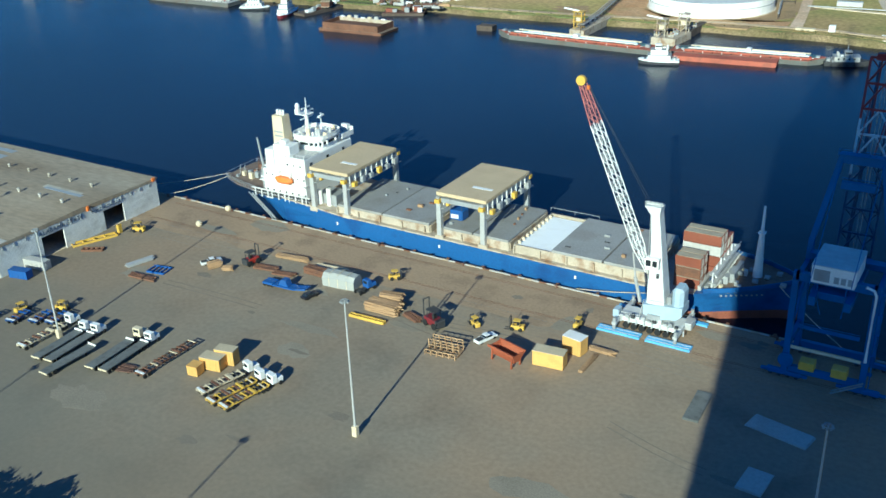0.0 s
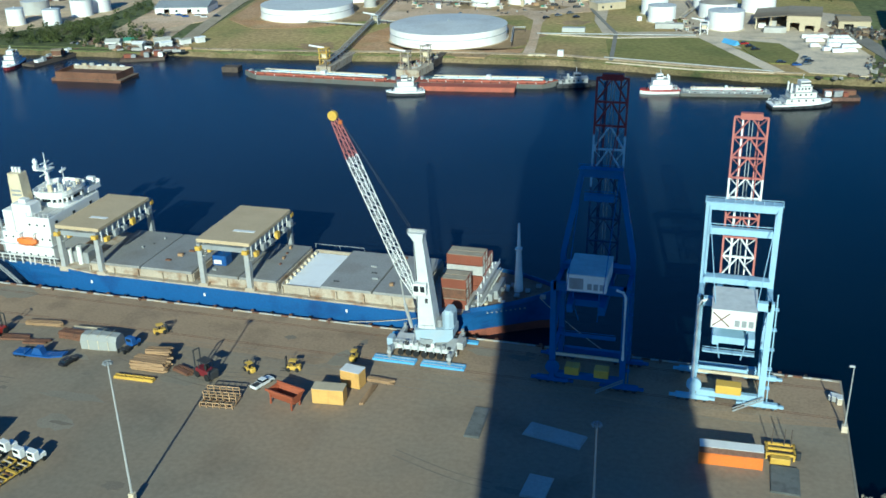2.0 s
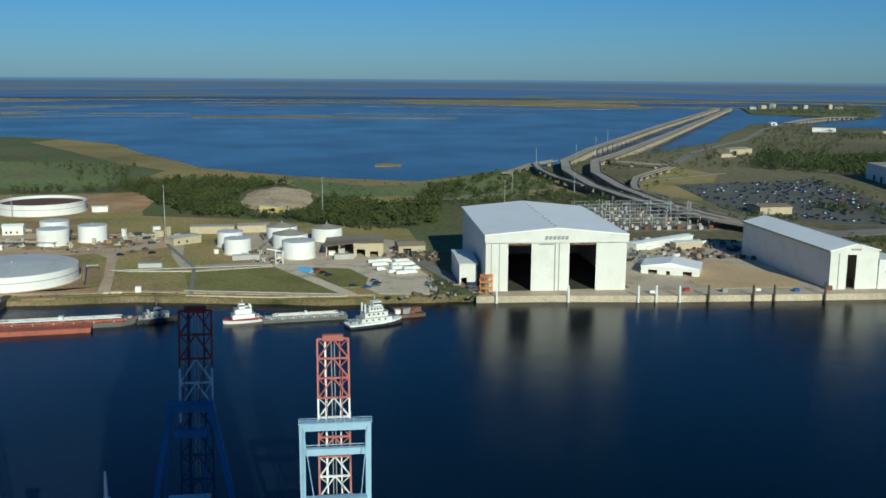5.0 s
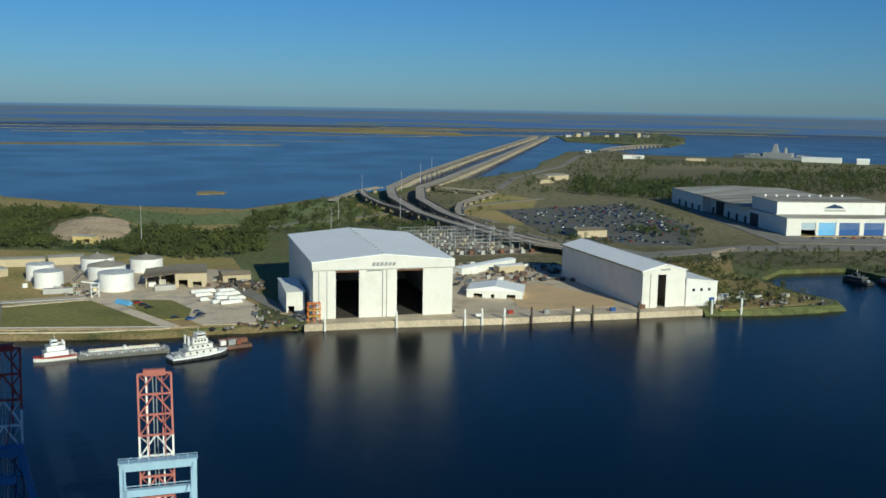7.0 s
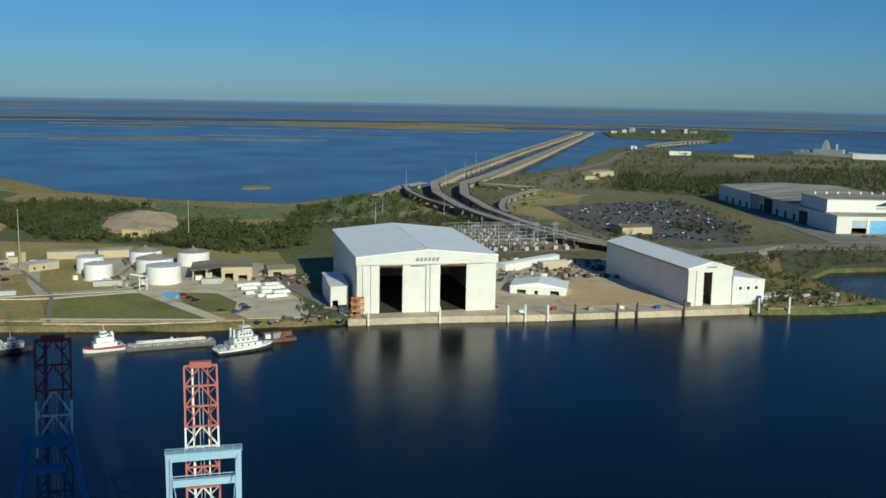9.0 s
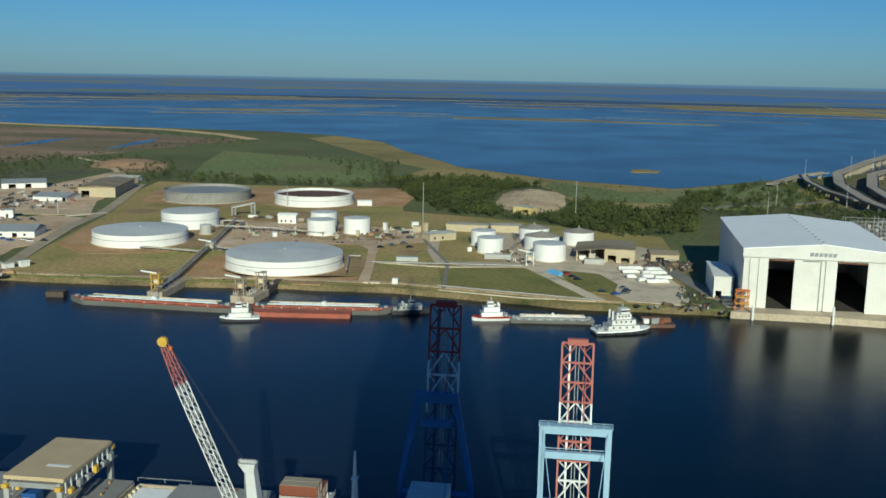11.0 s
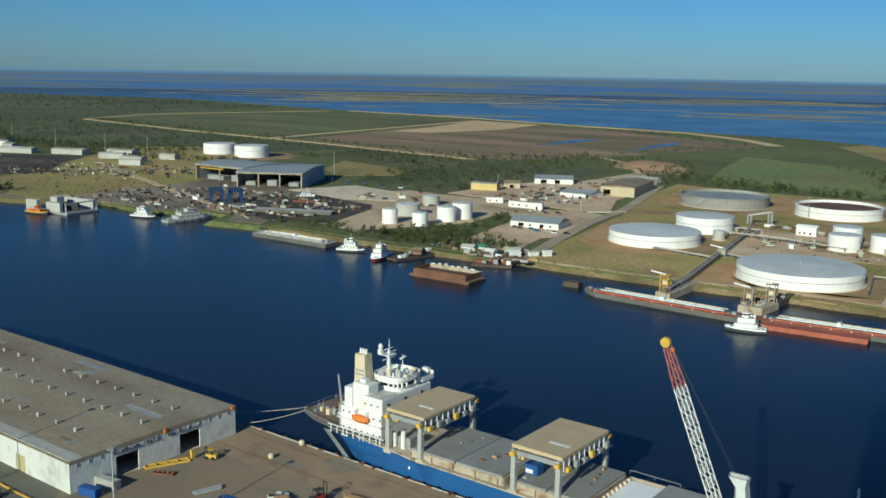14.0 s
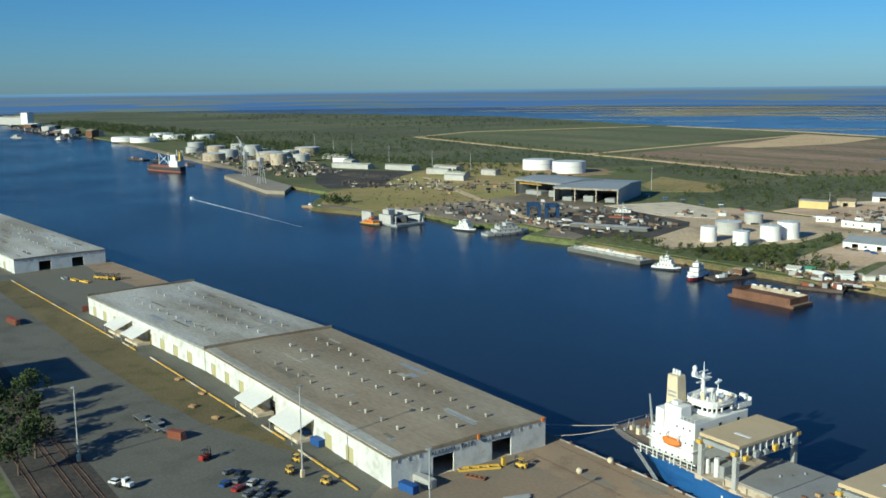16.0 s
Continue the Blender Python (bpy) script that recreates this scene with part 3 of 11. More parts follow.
land("ground_near", [(-4600, -162), (-357, 192), (27, 192), (27, 153), (60, 155), (200, 148), (4000, 100), (2400, -3900), (-2600, -3900), (-4600, -800)], -9, -0.05, EARTH, "scrubby bare ground under the port yard")
land("ground_far", [(-4690, 900), (-3300, 640), (-2069, 595), (-1400, 534), (-1180, 520), (-1040, 470), (-900, 474), (-840, 424), (-797, 404), (-740, 424), (-712, 450), (-696, 458), (-650, 453), (-622, 450), (-592, 480), (-562, 478), (-549, 450), (-506, 461), (-310, 470), (-303, 480),
                    (-271, 478), (-218, 481), (-149, 488), (-85, 491), (-59, 486), (-13, 478), (8, 473), (30, 474), (65, 475), (80, 474), (84, 471.5), (122, 470), (182, 463), (247, 459.5), (302, 457), (336, 449), (386, 448), (394, 462), (386, 495), (396, 535),
                    (430, 560), (482, 556), (484, 514), (700, 470), (2600, 300), (2900, 1200), (1800, 1500), (1498, 1650), (1434, 1730), (1349, 1900), (1259, 1927), (1151, 2028),
                    (1161, 2200), (1018, 2160), (905, 1960), (780, 1769), (689, 1584), (536, 1410), (432, 1304), (335, 1215), (214, 1108), (112, 1004), (-14, 1063), (-128, 1172), (-148, 1224),
                    (-235, 1400), (-292, 1560), (-400, 1690), (-525, 1755), (-1083, 1815), (-1887, 1912), (-2600, 2060), (-3400, 1850), (-4650, 1250)], -9, -0.05, EARTH,
     "scrubby flat land across the river")
land("ground_island", [(1330, 2830), (1430, 3080), (1518, 3306), (1640, 3340), (1866, 3472), (2116, 3600), (1990, 3200), (1874, 3008), (1700, 2730), (1494, 2480), (1440, 2600), (1400, 2720)], -9, -0.02, EARTH, "low scrubby island at the end of the causeway")
_rm = random.Random(21)
for i in range(58):
    r, az = 2450 + 2150 * (i / 58) ** .8, radians(_rm.uniform(-50, 32))
    cx, cy, L, W = -r * math.sin(az) * -1, r * math.cos(az), _rm.uniform(120, 520) * (.6 + i / 58), _rm.uniform(14, 60) * (.6 + i / 40)
    tilt = -az + _rm.uniform(-.12, .12)
    pts = []
    for k in range(18):
        a = 2 * math.pi * k / 18
        q = _rm.uniform(.6, 1.15)
        u, v = math.cos(a) * L * q, math.sin(a) * W * q
        pts.append((cx + u * math.cos(tilt) - v * math.sin(tilt), cy + u * math.sin(tilt) + v * math.cos(tilt)))
    if all(p[0] ** 2 + p[1] ** 2 < 4700 ** 2 for p in pts) and not (500 < cx < 1900 and cy < 3300):
        land("marsh_island", pts, -8, -2.5 + i * .004, FARMARSH, "low tan marsh island standing in the bay", "marsh")
land("marsh_bar", [(-300, 2620), (-60, 2640), (150, 2610), (390, 2545), (370, 2490), (150, 2520), (-80, 2530), (-290, 2540)], -8, -2.42, FARMARSH, "long thin tan marsh bar in the bay", "marsh")
land("marsh_bar", [(240, 3990), (480, 4150), (930, 4180), (1260, 3700), (1190, 3300), (1100, 3290), (960, 3420), (704, 3600), (400, 3760)], -8, -2.38, REEDS, "long golden marsh bar beyond the bay", "marsh")
land("marsh_islet", [(80, 1197), (112, 1202), (118, 1222), (100, 1240), (84, 1232)], -8, -2.4, REEDS, "low yellow marsh reeds standing in the bay", "marsh")

# ground covers, each a few centimetres over the one below
COVERS = [("substation_gravel", YARDEARTH, "pale gravel of the substation", 2, [(206, 664), (296, 664), (300, 780), (206, 780)]),
          ("dry_ground", DRYSCRUB, "dry brown scrub ground behind the shipyard", 0, [(190, 650), (300, 622), (352, 606), (480, 566), (900, 520), (1500, 700), (1700, 1400), (1400, 1640), (1250, 1880), (1146, 2020), (1150, 2190), (1022, 2150), (785, 1762), (694, 1580), (540, 1404), (436, 1298), (345, 1195), (300, 1100), (240, 900), (180, 800)]),
          ("marsh_scrub", MARSHDARK, "dark marshy scrub across the flats", 0, [(-960, 870), (-900, 995), (-1340, 1056), (-1742, 1110), (-1850, 1350), (-2000, 1880), (-2600, 2020), (-3400, 1830), (-4560, 1250), (-4560, 930), (-3300, 720), (-2000, 770), (-1280, 765)]),
          ("scrub_flat", MARSHDARK, "dark green scrub behind the repair yard", 0, [(-640, 700), (-510, 720), (-500, 1000), (-700, 985), (-1030, 1030), (-900, 990), (-870, 900), (-700, 860)]),
          ("bay_meadow", FIELD, "green meadow between the woods and the bay", 2, [(-15, 1040), (60, 960), (112, 985), (180, 1060), (230, 1060), (240, 960), (180, 860), (110, 850), (89, 880), (15, 874), (-19, 990)]),
          ("golden_marsh", REEDS, "golden marsh grass between the woods and the bay", 1, [(-185, 985), (-125, 1047), (-72, 1019), (-23, 993), (8, 880), (60, 842), (100, 850), (112, 930), (160, 1005), (200, 1080), (112, 1002), (-14, 1060), (-128, 1168), (-146, 1215)]),
          ("field_1", FIELD, "flat green marsh field", 0, [(-469, 1303), (-234, 1205), (-188, 988), (-230, 935), (-315, 984), (-384, 962), (-430, 1124)]),
          ("field_2", PLOUGH, "brown diked spoil field", 0, [(-1084, 1070), (-1224, 1740), (-884, 1690), (-517, 1515), (-583, 1227), (-662, 1021), (-837, 1003)]),
          ("field_3", DIKEFIELD, "long green diked field", 0, [(-1163, 1090), (-1288, 1770), (-1701, 1860), (-1740, 1400), (-1700, 1150)]),
          ("sand_strip", SAND, "pale sand strip on a dike", 1, [(-1125, 1330), (-1145, 1485), (-1250, 1770), (-1060, 1735), (-1020, 1530), (-1050, 1350)]),
          ("pond_1", WATER, "shallow pond in the field", 1, [(-773, 1243), (-790, 1400), (-769, 1468), (-757, 1340)]),
          ("pond_2", WATER, "shallow pond in the field", 1, [(-626, 1261), (-648, 1400), (-646, 1500), (-625, 1420)]),
          ("dirt_1", REDDIRT, "reddish bare dirt patch", 1, [(-527, 1046), (-558, 1156), (-466, 1102), (-433, 1016), (-472, 993)]),
          ("reeds_1", REEDS, "yellow reed fringe along the bay", 0, [(-148, 1222), (-235, 1398), (-292, 1555), (-400, 1680), (-430, 1600), (-330, 1420), (-230, 1230), (-150, 1120), (-30, 1010), (60, 960), (112, 1000), (-14, 1060), (-128, 1168)]),
          ("farm_grass", GRASS, "dry mown grass round the storage tanks", 0, [(-302, 481), (-345, 700), (-379, 797), (-399, 921), (-311, 915), (-157, 926), (-128, 772), (-60, 752), (30, 706), (70, 690), (72, 560), (60, 477), (30, 476), (8, 475), (-13, 480), (-59, 488), (-85, 493), (-149, 490), (-218, 483), (-271, 480)]),
          ("lawn", LAWN, "smooth green lawn by the river", 1, [(-70, 546), (-19, 559), (20, 484), (-20, 486), (-61, 494)]),
          ("shore_path", DIRT, "pale sandy path along the bank", 2, [(-301, 482), (-271, 481), (-218, 486), (-149, 495), (-85, 498), (-59, 492), (-13, 483), (8, 478), (30, 478), (32, 481), (8, 482), (-13, 487), (-59, 496), (-85, 502), (-149, 499), (-218, 490), (-271, 485), (-300, 485)]),
          ("pump_yard", FARMDIRT, "tan worn dirt pump yard between the tanks", 1, [(-222, 588), (-228, 640), (-250, 700), (-212, 692), (-150, 690), (-128, 684), (-107, 684), (-93, 653), (-89, 631), (-102, 622), (-114, 620), (-114, 588), (-105, 529), (-101, 499), (-107, 497), (-111, 534), (-121, 596), (-131, 612), (-157, 606), (-190, 602), (-210, 570)]),
          ("small_tank_yard", YARDCONC, "pale concrete road and yard among the small tanks", 1, [(-93, 668), (-84, 600), (-74, 562), (-56, 555), (-22, 556), (20, 563), (30, 559), (53, 578), (60, 640), (20, 660), (-40, 690), (-60, 660), (-52, 618), (-30, 612), (-34, 572), (-66, 566), (-76, 590), (-81, 640), (-82, 680)]),
          ("bare_earth_1", FARMEARTH, "brown bare earth beside the grey tank", 1, [(-349, 765), (-372, 850), (-345, 868), (-318, 850), (-320, 772)]),
          ("bare_earth_2", FARMEARTH, "brown bare earth between the open tanks", 1, [(-302, 850), (-296, 890), (-250, 900), (-228, 860), (-232, 800), (-268, 800)]),
          ("bare_earth_3", FARMEARTH, "brown clearing beside the open tank", 1, [(-204, 906), (-158, 930), (-133, 860), (-133, 801), (-161, 790), (-178, 815)]),
          ("bare_earth_4", FARMEARTH, "brown trodden earth in front of the large tank", 1, [(-210, 528), (-203, 560), (-192, 560), (-189, 515), (-171, 499), (-143, 493), (-109, 500), (-109, 513), (-127, 505), (-160, 503), (-192, 492), (-204, 500)]),
          ("bare_earth_5", FARMEARTH, "brown trodden strip beside the tank", 1, [(-316, 570), (-330, 640), (-303, 632), (-298, 570), (-255, 560), (-240, 575), (-232, 566), (-250, 552), (-285, 542)]),
          ("works_yard_1", FARMDIRT, "pale gravel yard of the workshops", 2, [(-522, 700), (-525, 790), (-500, 850), (-450, 905), (-410, 870), (-388, 780), (-380, 722), (-427, 700), (-472, 698)]),
          ("works_yard_2", FARMDIRT, "pale gravel yard round the long white building", 2, [(-402, 633), (-389, 684), (-352, 676), (-331, 590), (-329, 561), (-346, 526), (-380, 545)]),
          ("gravel_lot", CONCRETE, "pale gravel parking strip", 2, [(18, 560), (53, 574), (66, 520), (60, 478), (34, 481), (26, 500), (-18, 560)]),
          ("dirt_yard_1", DIRT, "bare dirt works yard", 1, [(-484, 737), (-480, 1010), (-424, 919), (-388, 769), (-355, 690), (-477, 675)]),
          ("dirt_yard_2", DIRT, "pale dirt yard round the small tanks", 1, [(-480, 494), (-500, 540), (-590, 600), (-560, 690), (-460, 690), (-387, 668), (-345, 600), (-320, 500), (-340, 475), (-411, 505), (-435, 481)]),
          ("ship_yard", YARDEARTH, "worn dirt ground of the repair yard", 1, [(-797, 410), (-742, 428), (-712, 456), (-650, 458), (-622, 456), (-594, 486), (-560, 484), (-540, 460), (-512, 466), (-560, 600), (-834, 680), (-1043, 637), (-887, 482)]),
          ("point_field", GRASS, "dry grass field on the river point", 2, [(-817, 421), (-904, 476), (-931, 547), (-909, 570), (-831, 672), (-751, 608), (-741, 505), (-734, 430), (-773, 431)]),
          ("dark_yard", COAL, "dark cinder ground of the repair yard", 3, [(-556, 490), (-628, 575), (-580, 604), (-519, 593), (-504, 575), (-478, 501), (-524, 482)]),
          ("pale_lot", CONCRETE, "pale worn gravel lot by the sheds", 3, [(-640, 615), (-618, 683), (-545, 670), (-520, 625), (-560, 605)]),
          ("tan_field", REEDS, "tan dry grass clearing", 2, [(-748, 775), (-797, 858), (-671, 831), (-648, 779), (-690, 735)]),
          ("bank_scrub", EARTH, "scrubby green river bank", 3, [(-500, 466), (-480, 494), (-440, 484), (-425, 530), (-405, 570), (-417, 640), (-388, 600), (-370, 520), (-330, 476), (-420, 470)]),
          ("small_green", LAWN, "small green lot by the gravel lane", 4, [(-2, 546), (2, 552), (22, 546), (31, 520), (28, 498), (17, 498), (11, 508)]),
          ("coal_yard", COAL, "black coal storage ground", 2, [(-993, 506), (-1060, 540), (-1160, 600), (-1050, 668), (-936, 625), (-908, 559), (-932, 490)]),
          ("red_lot", GRASS, "dry grass lot beside the repair yard", 2, [(-930, 560), (-840, 680), (-1052, 873), (-1132, 795), (-980, 598)]),
          ("car_lot", OLDASPHALT, "asphalt car park", 1, [(370, 950), (551, 990), (498, 770), (430, 668), (387, 685), (345, 770)]),
          ("sand_lot", SAND, "pale sand lot beside the shipyard hall", 2, [(204, 488), (215, 541), (243, 548), (266, 492), (256, 474), (210, 474)]),
          ("shipyard_apron", YARDCONC, "grey concrete shipyard apron", 1, [(86, 473), (122, 471.5), (182, 464.5), (247, 461), (300, 458.5), (312, 520), (320, 600), (205, 640), (168, 620), (166, 482), (86, 480)]),
          ("access_road", ROADGREY, "grey access road", 2, [(287, 800), (317, 718), (347, 622), (451, 642), (700, 600), (700, 625), (474, 668), (376, 650), (338, 740), (308, 824)]),
          ("hall_lot", ROADGREY, "grey forecourt of the assembly hall", 3, [(573, 905), (512, 671), (700, 618), (700, 690), (548, 712), (600, 940)]),
          ("verge", GRASS, "dry grass verge inside the loop road", 0, [(321, 874), (347, 824), (460, 1050), (441, 1160), (324, 949), (250, 900), (200, 880), (240, 1040)]),
          ("point_grass", GRASS, "grassy river point", 0, [(420, 604), (392, 560), (384, 480), (380, 454), (310, 452), (330, 600)])]
for i, (n, mt, lab, lv, poly) in enumerate(COVERS):
    land(n, poly, -0.6, 0.02 + 0.1 * lv + 0.003 * i, mt, lab, "ground cover")

# the port yard
land("yard", [(-1200, 45), (-1200, 107), (-357, 178.5), (27.4, 178.5), (27.4, 45)], -3, 0.0, ASPHALT, "worn grey asphalt storage yard with stains", "pavement")
_ra = random.Random(3)
land("old_yard", [(-1190, 46), (-1190, 64), (-630, 110), (-490, 119.6), (-357, 130.8), (-222, 131), (-212, 118), (-206, 96), (-208, 70), (-216, 46)], -2, 0.012, OLDASPHALT, "old dark asphalt yard behind the warehouse", "pavement")
land("apron", [(27.4, 176), (27.4, 194), (-357, 194), (-1200, 123), (-1200, 105)] + [(-1180 + i * 12 + _ra.uniform(-4, 4), 175 - max(0, 823 - i * 12) * .0842 + _ra.uniform(-1.6, 1.6)) for i in range(100)], -3, 0.004, APRON, "brown stained concrete quay apron", "pavement")
land("quay_wall", [(-1200, 123), (-1200, 123.5), (-357, 194.5), (27.8, 194.5), (27.8, 150), (27.4, 150), (27.4, 194), (-357, 194)], -8, 0.08, BRIDGECONC, "stained concrete quay wall edge", "quay")

# ---- the tower that the camera looks out of ----
def office_tower():
    o = thing("office_tower", "tall stepped office tower with glass facade and spire", "tower", pose(0, 0, 0))
    x0, x1, y0, y1 = -6.8, 28.5, -41.0, -1.2
    part("shaft", M().box(x0, x1, y0, y1, 0, 158), CONCRETE, o)
    for z in range(4, 156, 4):
        part("window_band", M().box(x0 - 0.15, x1 + 0.15, y0 - 0.15, y1 + 0.15, z, z + 2.2), TOWERGLASS, o)
    part("upper_shaft", M().box(x0 + 5, x1 - 5, y0 + 6, y1 - 6, 158, 178), CONCRETE, o)
    part("crown", M().loft([[(x0 + 8, y0 + 10, 178), (x1 - 8, y0 + 10, 178), (x1 - 8, y1 - 10, 178), (x0 + 8, y1 - 10, 178)],
                            [(9.8, -22.5, 200), (11.8, -22.5, 200), (11.8, -20, 200), (9.8, -20, 200)]]), TOWERGLASS, o)
    part("spire", M().cyl(10.8, -21.2, 199, 226, 1.2, 0.3, 8), STEEL, o)


office_tower()


def office_block():
    o = thing("office_block", "plain office block behind the port yard", "building", pose(-394, -60, 0))
    part("walls", M().box(0, 35, 0, 55, 0, 40), CONCRETE, o)
    part("roof", M().box(-.4, 35.4, -.4, 55.4, 40, 40.6), ROOFTAN, o)
    for z in range(3, 38, 4):
        part("window_band", M().box(-.1, 35.1, -.1, 55.1, z, z + 1.8), GLASS, o)


office_block()


# ---- storage tanks ----
def storage_tank(x, y, r, h, label, shell=TANKWHITE, roof=TANKROOF, kind="cone", rim=True, stair=True):
    o = thing("storage_tank", label, "tank", pose(x, y, 0), group="storage tanks across the river")
    n = 48 if r > 15 else 32
    m = M()
    cs = [(math.cos(2 * math.pi * i / n), math.sin(2 * math.pi * i / n)) for i in range(n)]
    if kind == "open":
        m.loft([[(r * c, r * s, 0) for c, s in cs], [(r * c, r * s, h) for c, s in cs], [((r - .3) * c, (r - .3) * s, h) for c, s in cs], [((r - .3) * c, (r - .3) * s, 0.2) for c, s in cs]])
        part("shell", m, shell, o, smooth=False)
        part("floating_roof", M().cyl(0, 0, h - 2.6, h - 2.2, r - 0.5, n=n), roof, o, "dark rusty floating roof")
        part("wind_girder", M().loft([[((r + .7) * c, (r + .7) * s, h - .7) for c, s in cs], [((r + .7) * c, (r + .7) * s, h - .5) for c, s in cs], [((r + .02) * c, (r + .02) * s, h - .5) for c, s in cs], [((r + .02) * c, (r + .02) * s, h - .7) for c, s in cs]], caps=False), shell, o)
    else:
        part("shell", m.cyl(0, 0, 0, h, r, n=n), shell, o)
        part("roof", M().cyl(0, 0, h, h + (r * 0.24 if kind == "peak" else max(0.5, r * 0.05)), r + 0.1, r * 0.02, n=n), roof, o)
        part("vent", M().cyl(0, 0, h + r * (0.23 if kind == "peak" else 0.045), h + r * (0.24 if kind == "peak" else 0.045) + 0.9, 0.4, n=8), STEEL, o)
    if rim and r > 12:
        part("stiffening_ring", M().cyl(0, 0, h * 0.56, h * 0.56 + 0.25, r + 0.22, n=n), GREYSTEEL, o)
    part("base_curb", M().cyl(0, 0, 0, 0.35, r + 0.9, n=n), CONCRETE, o)
    if stair:
        k, a0 = 12, -1.9
        def step(i, d, dz):
            a = a0 + i * (h * 1.4 / r) / k
            return (math.cos(a) * (r + d), math.sin(a) * (r + d), h * i / k + dz)
        part("stair", M().loft([[step(i, .05, 0), step(i, .6, 0), step(i, .6, .12), step(i, .05, .12)] for i in range(k + 1)]), shell, o)
    return o


TANKS = [(-157.8, 535.5, 33.4, 7.9, "c"), (-271, 593.9, 30, 7.8, "c"), (-263.6, 660.3, 20.1, 11.1, "c"), (-305.3, 805.7, 36.8, 9.2, "g"), (-210.9, 805.6, 33.1, 8.9, "o"),
         (-164.2, 646.5, 9.8, 10.5, "c"), (-169, 672, 9.4, 12, "c"), (-141.7, 657.5, 9.2, 10.9, "c"), (-240.4, 629, 4, 6.4, "g2"),
         (-44.5, 604.2, 8.2, 9.6, "c"), (-51, 630, 8.2, 9.8, "c"), (-7, 586.8, 10.1, 10.4, "c"), (-12.7, 624.2, 11.3, 8.8, "k"), (-18.6, 650, 10.2, 9.7, "k"), (11.1, 647.5, 10.3, 8.7, "k"),
         (-448.4, 531.9, 5.6, 10.6, "c"), (-424, 536.2, 5.6, 10, "c"), (-424.7, 568.5, 7.1, 10.8, "c"), (-423.4, 586.5, 7.6, 11.9, "c"), (-463.7, 571.4, 9.4, 9, "g2"), (-485.3, 627.9, 7.1, 7.9, "g2"),
         (-971, 816.5, 20.1, 13.1, "c"), (-911, 816, 20.7, 14.1, "c")]
for x, y, r, h, k in TANKS:
    if k == "c":
        storage_tank(x, y, r, h, "wide white steel storage tank with shallow grey roof" if r > 18 else "white steel storage tank with flat roof", stair=False)
    elif k == "k":
        storage_tank(x, y, r, h, "white steel storage tank with stained tan-grey cone roof", roof=CONE, kind="peak")
    elif k == "g":
        storage_tank(x, y, r, h, "wide dull grey open-topped tank with rusty floating roof", shell=OLDSHELL, roof=GREYSTEEL, kind="open")
    elif k == "o":
        storage_tank(x, y, r, h, "wide white open-topped tank with brown floating roof", roof=DARKRUST, kind="open")
    else:
        storage_tank(x, y, r, h, "small weathered grey steel storage tank", shell=TANKGREY, stair=False)


# ---- buildings ----
def building(x, y, L, D, H, rz, label, wall=WHITE, roof=ROOFGREY, rise=1.2, ridge="x", doors=(), windows=(), name="industrial_building", category="building", eave=0.4, back=True):
    """A gabled hall with its front wall along local x; doors and windows (x0, x1, z0, z1) go through that wall."""
    o = thing(name, label, category, pose(x, y, 0, 0, 0, rz))
    t = 0.3
    part("front_wall", M().wall(L, H, t, list(doors) + list(windows)), wall, o)
    part("back_wall", M().box(0, L, D - t, D, 0, H), wall, o)
    part("side_wall", M().box(0, t, t, D - t, 0, H), wall, o)
    part("side_wall", M().box(L - t, L, t, D - t, 0, H), wall, o)
    e = eave
    if ridge == "x":
        r = M().loft([[(-e, -e, H), (-e, -e, H + .25), (-e, D / 2, H + rise + .25), (-e, D + e, H + .25), (-e, D + e, H), (-e, D / 2, H + .02)],
                      [(L + e, -e, H), (L + e, -e, H + .25), (L + e, D / 2, H + rise + .25), (L + e, D + e, H + .25), (L + e, D + e, H), (L + e, D / 2, H + .02)]])
    else:
        r = M().loft([[(-e, -e, H), (-e, -e, H + .25), (L / 2, -e, H + rise + .25), (L + e, -e, H + .25), (L + e, -e, H), (L / 2, -e, H + .02)],
                      [(-e, D + e, H), (-e, D + e, H + .25), (L / 2, D + e, H + rise + .25), (L + e, D + e, H + .25), (L + e, D + e, H), (L / 2, D + e, H + .02)]])
    part("roof", r, roof, o)
    part("floor_slab", M().box(0, L, 0, D, -0.2, 0.1), CONCRETE, o)
    for a, b, z0, z1 in windows:
        w = part("window", M().box(a, b, 0.12, 0.18, z0, z1), GLASS, o)
        part("frame", M().box(a - .1, b + .1, -0.05, 0.05, z0 - .12, z0).box(a - .1, b + .1, -0.05, 0.05, z1, z1 + .1), GREYSTEEL, w)
    return o


